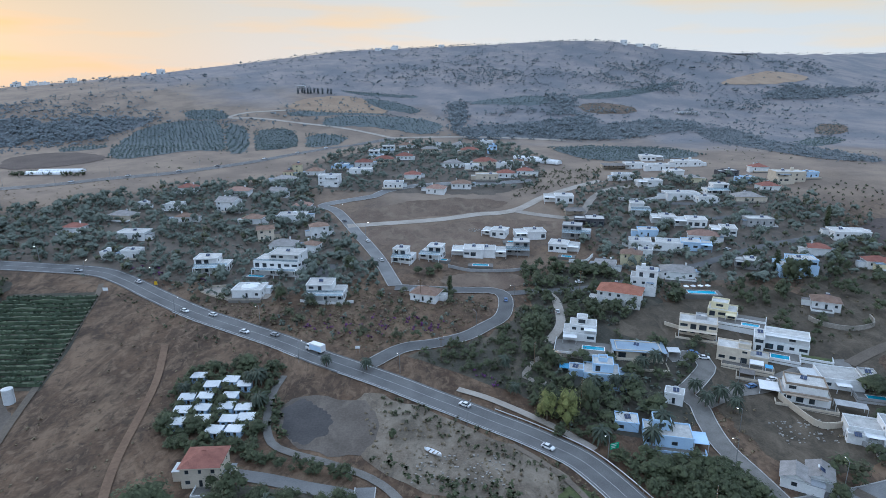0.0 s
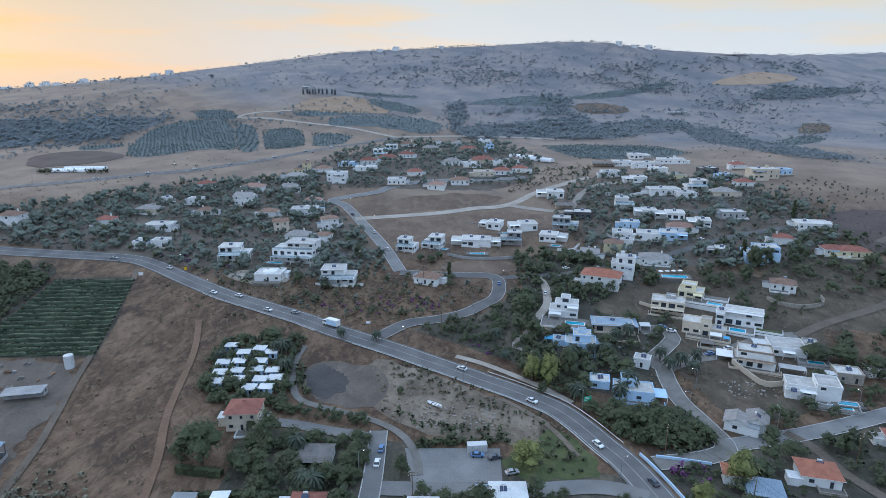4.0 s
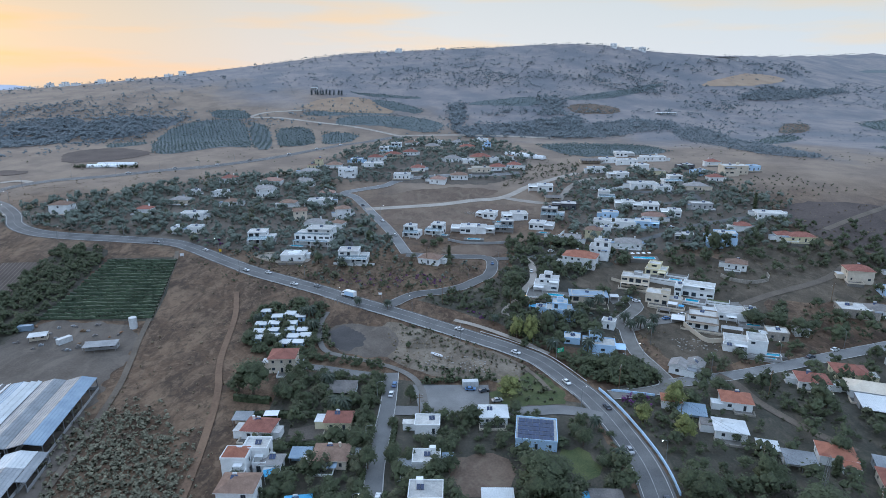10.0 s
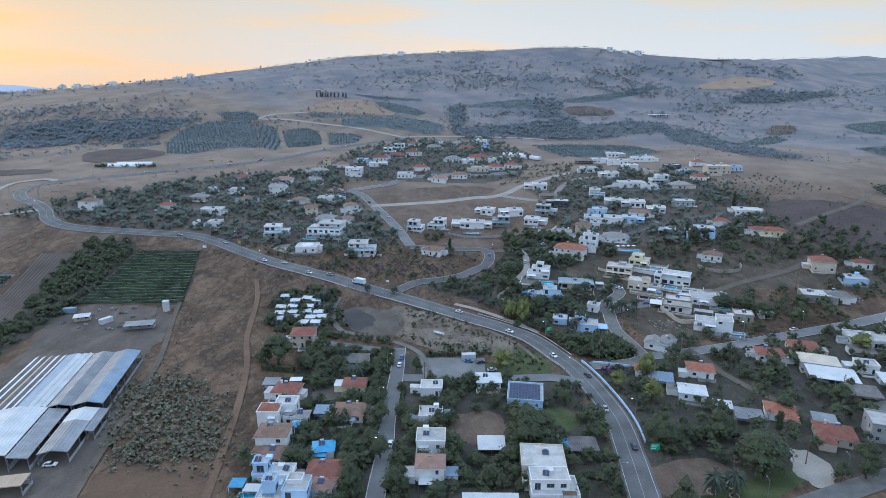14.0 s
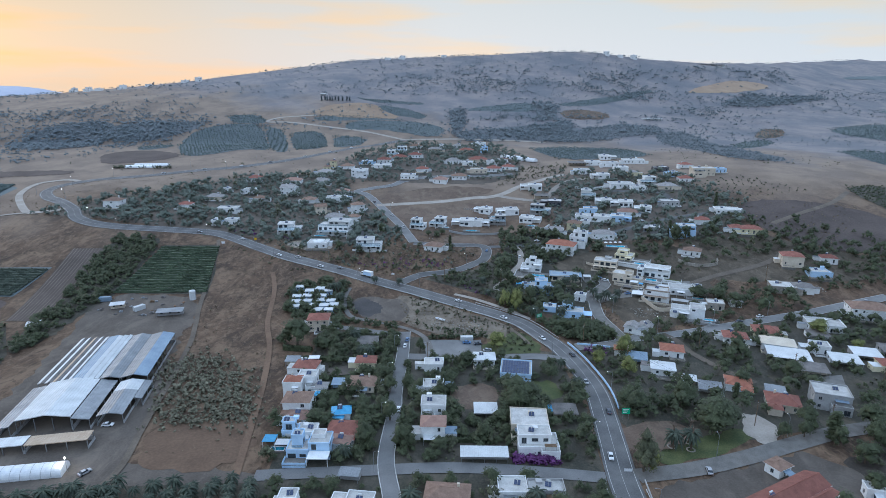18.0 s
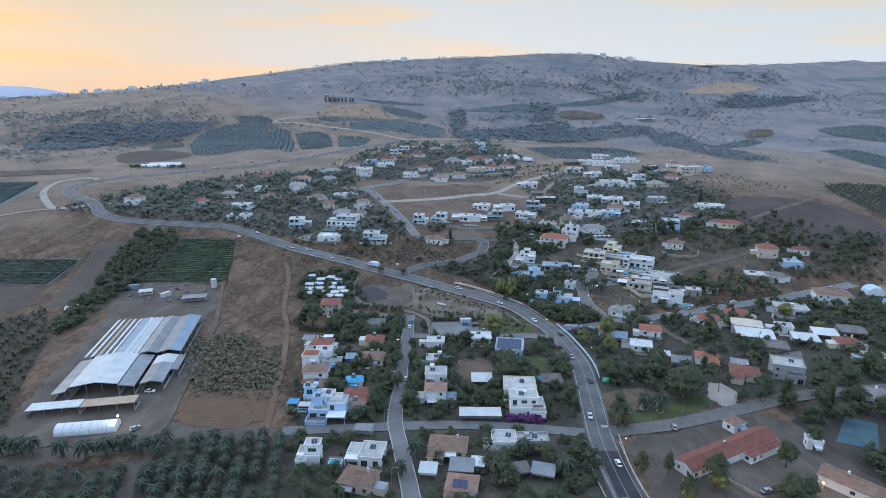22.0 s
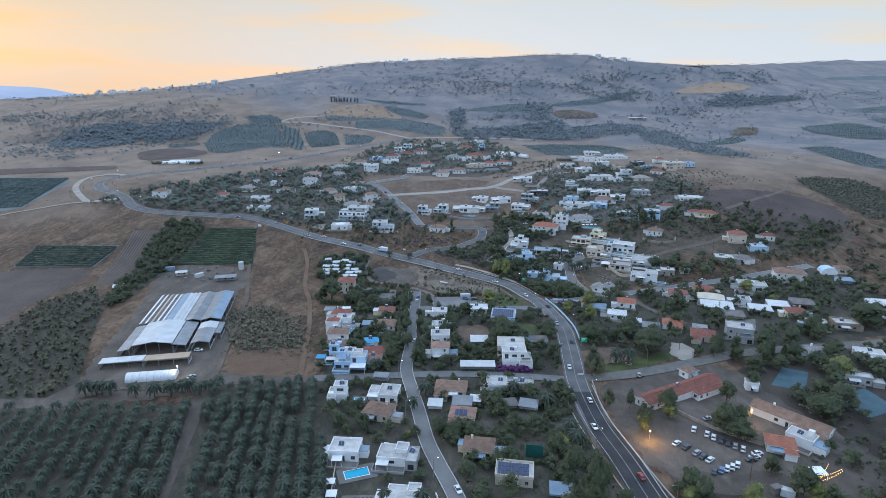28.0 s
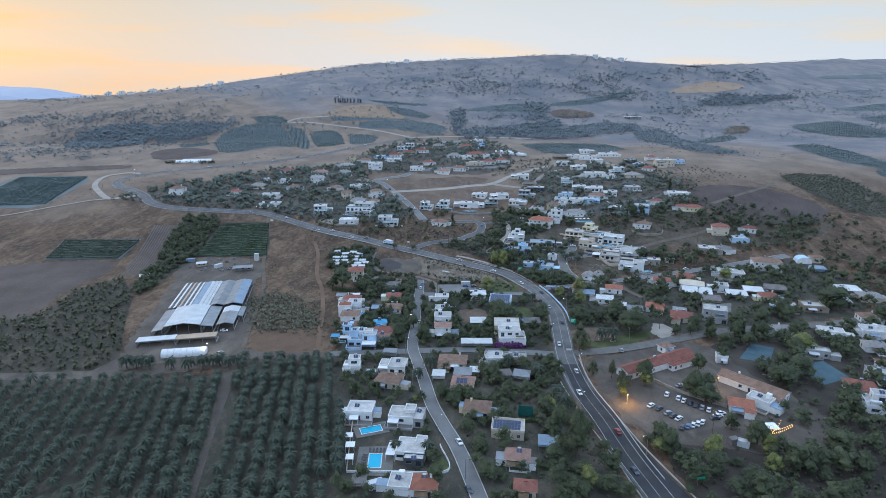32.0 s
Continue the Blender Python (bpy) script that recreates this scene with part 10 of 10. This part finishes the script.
def yard_lamp(x, y, h, rot, power, label, mat_=M_LAMP, color=(1.0, 0.5, 0.12)):
    o = thing("yard_lamp", x, y, gz(x, y), rot, label, "lamp")
    s = Shape()
    s.tube([(0, 0, -0.3), (0, 0, h)], [0.09, 0.06], 7)
    part("pole", s, M_STEEL, o)
    s = Shape()
    s.tube([(0, 0, h + 0.003), (0, 0, h + 0.2), (0, 0, h + 0.45), (0, 0, h + 0.55)], [0.15, 0.3, 0.25, 0.05], 10)
    part("lamp_globe", s, mat_, o)
    lamp(x, y - 0.7, gz(x, y) + h - 0.2, power, color)


yard_lamp(114.8, -14.1, 6.0, 0, 900, "lit orange yard lamp between trees")
yard_lamp(72.6, -25.5, 4.0, 0, 2200, "lit orange lamp over the dusty car park")
yard_lamp(-123, 21, 5.0, 0, 500, "lit white yard lamp before the tent", M_LAMPW, (1.0, 0.95, 0.85))
yard_lamp(38, 203, 3.0, 0, 60, "lit warm lamp on a villa terrace")
strings = thing("string_lights", 123, -48, gz(123, -48), 0, "warm bulbs strung on wires over an outdoor seating place", "string lights")
for xa, ya, xb, yb in ((-4.5, -3.5, 4.0, 5.5), (-4.5, -3.5, 6.5, 1.8), (-3.0, -1.0, 6.5, 2.6)):
    wpts = []
    for i in range(12):
        t = i / 11
        wpts.append((xa + (xb - xa) * t, ya + (yb - ya) * t, 3.2 - 0.6 * 4 * t * (1 - t)))
    s = Shape()
    s.tube(wpts, [0.02] * 12, 4, cap=False)
    wire = part("wire", s, M_RUBBER, strings)
    for p in wpts[::1]:
        q = Shape()
        q.tube([(p[0], p[1], p[2] - 0.3), (p[0], p[1], p[2] - 0.15), (p[0], p[1], p[2] - 0.02)], [0.05, 0.13, 0.04], 6)
        part("bulb", q, M_LAMP, wire)
for px, py in ((-4.5, -3.5), (4.0, 5.5), (6.5, 1.8)):
    s = Shape()
    s.tube([(px, py, -0.3), (px, py, 3.25)], [0.06, 0.05], 6)
    part("post", s, M_WOOD, strings)
lamp(124, -47, gz(124, -47) + 2.6, 70, (1.0, 0.6, 0.25))

# ---- small things round the villas ----
def parasol(x, y, z, r, label="white parasol by the pool"):
    o = thing("parasol", x, y, z, 0, label, "parasol", "parasols by the pool")
    s = Shape()
    s.tube([(0, 0, 0), (0, 0, 2.5)], [0.04, 0.03], 6)
    part("pole", s, M_STEEL, o)
    s = Shape()
    for i in range(8):
        a, b = 2 * math.pi * i / 8, 2 * math.pi * (i + 1) / 8
        s.tri((r * math.cos(a), r * math.sin(a), 2.15), (r * math.cos(b), r * math.sin(b), 2.15), (0, 0, 2.75))
        s.tri((r * math.cos(b), r * math.sin(b), 2.12), (r * math.cos(a), r * math.sin(a), 2.12), (0, 0, 2.7))
    part("canopy", s, M_CANVAS, o)


for k in range(4):
    parasol(107.5 + k * 3.4, 257.3 + k * 0.3, gz(113, 258) + 0.75, 1.3)


def lounger(x, y, rot, z):
    o = thing("sun_lounger", x, y, z, rot, "dark sun lounger beside the pool", "lounger", "sun loungers by the pool")
    s = Shape()
    s.box(-0.35, 0.35, -0.95, 0.35, 0.25, 0.33)
    part("seat", s, M_DARKW, o)
    s = Shape()
    s.quad((-0.35, 0.36, 0.3), (0.35, 0.36, 0.3), (0.35, 0.95, 0.75), (-0.35, 0.95, 0.75))
    s.quad((-0.35, 0.95, 0.7), (0.35, 0.95, 0.7), (0.35, 0.36, 0.25), (-0.35, 0.36, 0.25))
    part("backrest", s, M_DARKW, o)
    for sx in (-0.3, 0.3):
        for sy in (-0.85, 0.3):
            q = Shape()
            q.box(sx - 0.03, sx + 0.03, sy - 0.03, sy + 0.03, 0, 0.247)
            part("leg", q, M_STEEL, o)


ZP = max(gz(-28 + a, -65.5 + b) for a in (-6.5, 6.5) for b in (-8.5, 8.5)) + 0.345
for k in range(5):
    lounger(-31.8, -62.5 - k * 1.5, 95, ZP)
for k in range(6):
    lounger(-30.5 + k * 1.3, -59.8, 0, ZP)


def pergola(x, y, rot, w, d, label, cover=M_CANVAS):
    z = gz(x, y) + 0.1
    o = thing("pergola", x, y, z, rot, label, "pergola")
    for sx in (-w / 2, w / 2):
        for sy in (-d / 2, d / 2):
            q = Shape()
            q.box(sx - 0.06, sx + 0.06, sy - 0.06, sy + 0.06, -0.4, 2.5)
            part("post", q, M_CANVAS, o)
    q = Shape()
    q.box(-w / 2 - 0.2, w / 2 + 0.2, -d / 2 - 0.2, d / 2 + 0.2, 2.503, 2.6)
    part("cover", q, cover, o)


for x, y, w, d in ((-39.3, -53.2, 2.6, 2.6), (-37.8, -59.2, 3.0, 3.0), (-36.8, -66.5, 2.4, 2.8), (-42.0, -35.6, 4.5, 4.0), (-39.5, -41.2, 3.2, 2.8), (-61, 100, 4.5, 3.0), (122, -45.5, 4, 4)):
    pergola(x, y, 3, w, d, "white pergola with a flat canvas cover")
pergola(39, 58.5, 0, 6, 4.5, "bright blue tarpaulin on posts", M_TARP)
pergola(-41, 52, 0, 4, 4, "bright blue tarpaulin on posts", M_TARP)
pergola(-62, 37, 0, 4, 4, "bright blue tarpaulin on posts", M_TARP)
pergola(-52, 68, 20, 3, 3, "bright blue tarpaulin on posts", M_TARP)
s = Shape()
s.box(-3, 3, -0.05, 0.05, 0, 5)
gf_ = thing("green_screen", 29, -36, gz(29, -36), -8, "tall dark green shade screen among trees", "screen")
part("screen", s, mat("green_netting", (0.01, 0.08, 0.07), (0.02, 0.11, 0.09), 0.5, 4.0), gf_)
for px in (-3, 0, 3):
    s = Shape()
    s.tube([(px, 0.1, -0.4), (px, 0.1, 5.1)], [0.06, 0.06], 6)
    part("post", s, M_STEEL, gf_)


# guard rail posts and rail of the main road
def guard_rail(k0, k1, side_, label):
    o = thing("guard_rail", 0, 0, 0, 0, label, "guard rail")
    pts = [main_line[k] + main_side[k] * side_ for k in range(k0, k1)]
    s = Shape()
    s.tube([(p.x, p.y, gz(p.x, p.y) + 0.75) for p in pts], [0.13] * len(pts), 6)
    part("rail", s, M_SHEETW, o)
    for p in pts[::2]:
        q = Shape()
        z = gz(p.x, p.y)
        q.box(p.x - 0.07, p.x + 0.07, p.y - 0.07, p.y + 0.07, z - 0.3, z + 0.7)
        part("post", q, M_STEEL, o)
    return o


def at_y(y):
    return min((i for i in range(1, len(main_line) - 1) if main_line[i].x > -300), key=lambda i: abs(main_line[i].y - y))


guard_rail(at_y(196), at_y(118), 5.5, "white steel guard rail on the outer road edge")
guard_rail(at_y(165), at_y(122), -5.5, "white steel guard rail on the inner road edge")
guard_rail(at_y(240), at_y(205), 5.6, "white steel guard rail beside the dry field")
guard_rail(at_y(15), at_y(-80), -5.8, "white steel guard rail beside the bend")

# hills far past the ridge; the blue of distance haze is in their colour
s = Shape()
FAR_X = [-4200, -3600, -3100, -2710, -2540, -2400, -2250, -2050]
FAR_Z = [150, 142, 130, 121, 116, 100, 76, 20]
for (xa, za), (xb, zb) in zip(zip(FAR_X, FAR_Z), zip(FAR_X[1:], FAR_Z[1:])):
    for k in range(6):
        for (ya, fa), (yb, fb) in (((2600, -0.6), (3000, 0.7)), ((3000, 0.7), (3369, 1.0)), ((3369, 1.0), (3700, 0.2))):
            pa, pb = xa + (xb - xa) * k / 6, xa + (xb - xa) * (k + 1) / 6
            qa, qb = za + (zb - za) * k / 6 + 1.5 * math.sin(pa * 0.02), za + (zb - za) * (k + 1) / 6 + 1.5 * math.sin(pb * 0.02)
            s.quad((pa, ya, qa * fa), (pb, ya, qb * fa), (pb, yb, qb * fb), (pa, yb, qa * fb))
single("backdrop_hills", s, M_FARHILL, 0, 0, 0, 0, "hazy pale blue hills on the far horizon", "hills", kind="structure")

# houses and sheds on the far ridge
for k, (x, y) in enumerate(((-505, 1003), (-480, 1005), (-640, 950), (-600, 955), (-560, 975), (-690, 955), (-140, 1180), (-110, 1185), (-20, 1190), (330, 1200), (360, 1200), (390, 1202), (-720, 945), (-660, 952))):
    flat(x, y, (k * 37) % 40 - 20, 11 + k % 4, 9, 1 + k % 2, "-")
shed(560, 1205, 0, 60, 14, 1, "white")
shed(310, 800, 5, 30, 8, 1, "white")
shed(-215, 868, 0, 10, 8, 1, "white")

# cut-back trees in round stone beds on the dry plot
for x, y in ((77.0, 38.4), (83.8, 41.1), (82.8, 36.6)):
    o = thing("trimmed_tree", x, y, gz(x, y), 0, "bare cut-back tree trunk in a round stone bed", "tree", "trees in stone beds")
    s = Shape()
    ring = [(1.3 * math.cos(k * math.pi / 9), 1.3 * math.sin(k * math.pi / 9), 0.2) for k in range(19)]
    s.tube(ring, [0.22] * 19, 6)
    part("stone_ring", s, M_STONE, o)
    s = Shape()
    s.tube([(0, 0, -0.3), (0.1, 0, 4), (0, 0.1, 8.5)], [0.32, 0.26, 0.2], 8)
    for k in range(5):
        c, d = math.cos(k * 1.26), math.sin(k * 1.26)
        s.tube([(0, 0, 7.4 + 0.2 * k), (c * 1.0, d * 1.0, 8.4 + 0.2 * k), (c * 1.7, d * 1.7, 8.9 + 0.15 * k)], [0.14, 0.1, 0.05], 5)
    part("trunk", s, M_BARK, o)
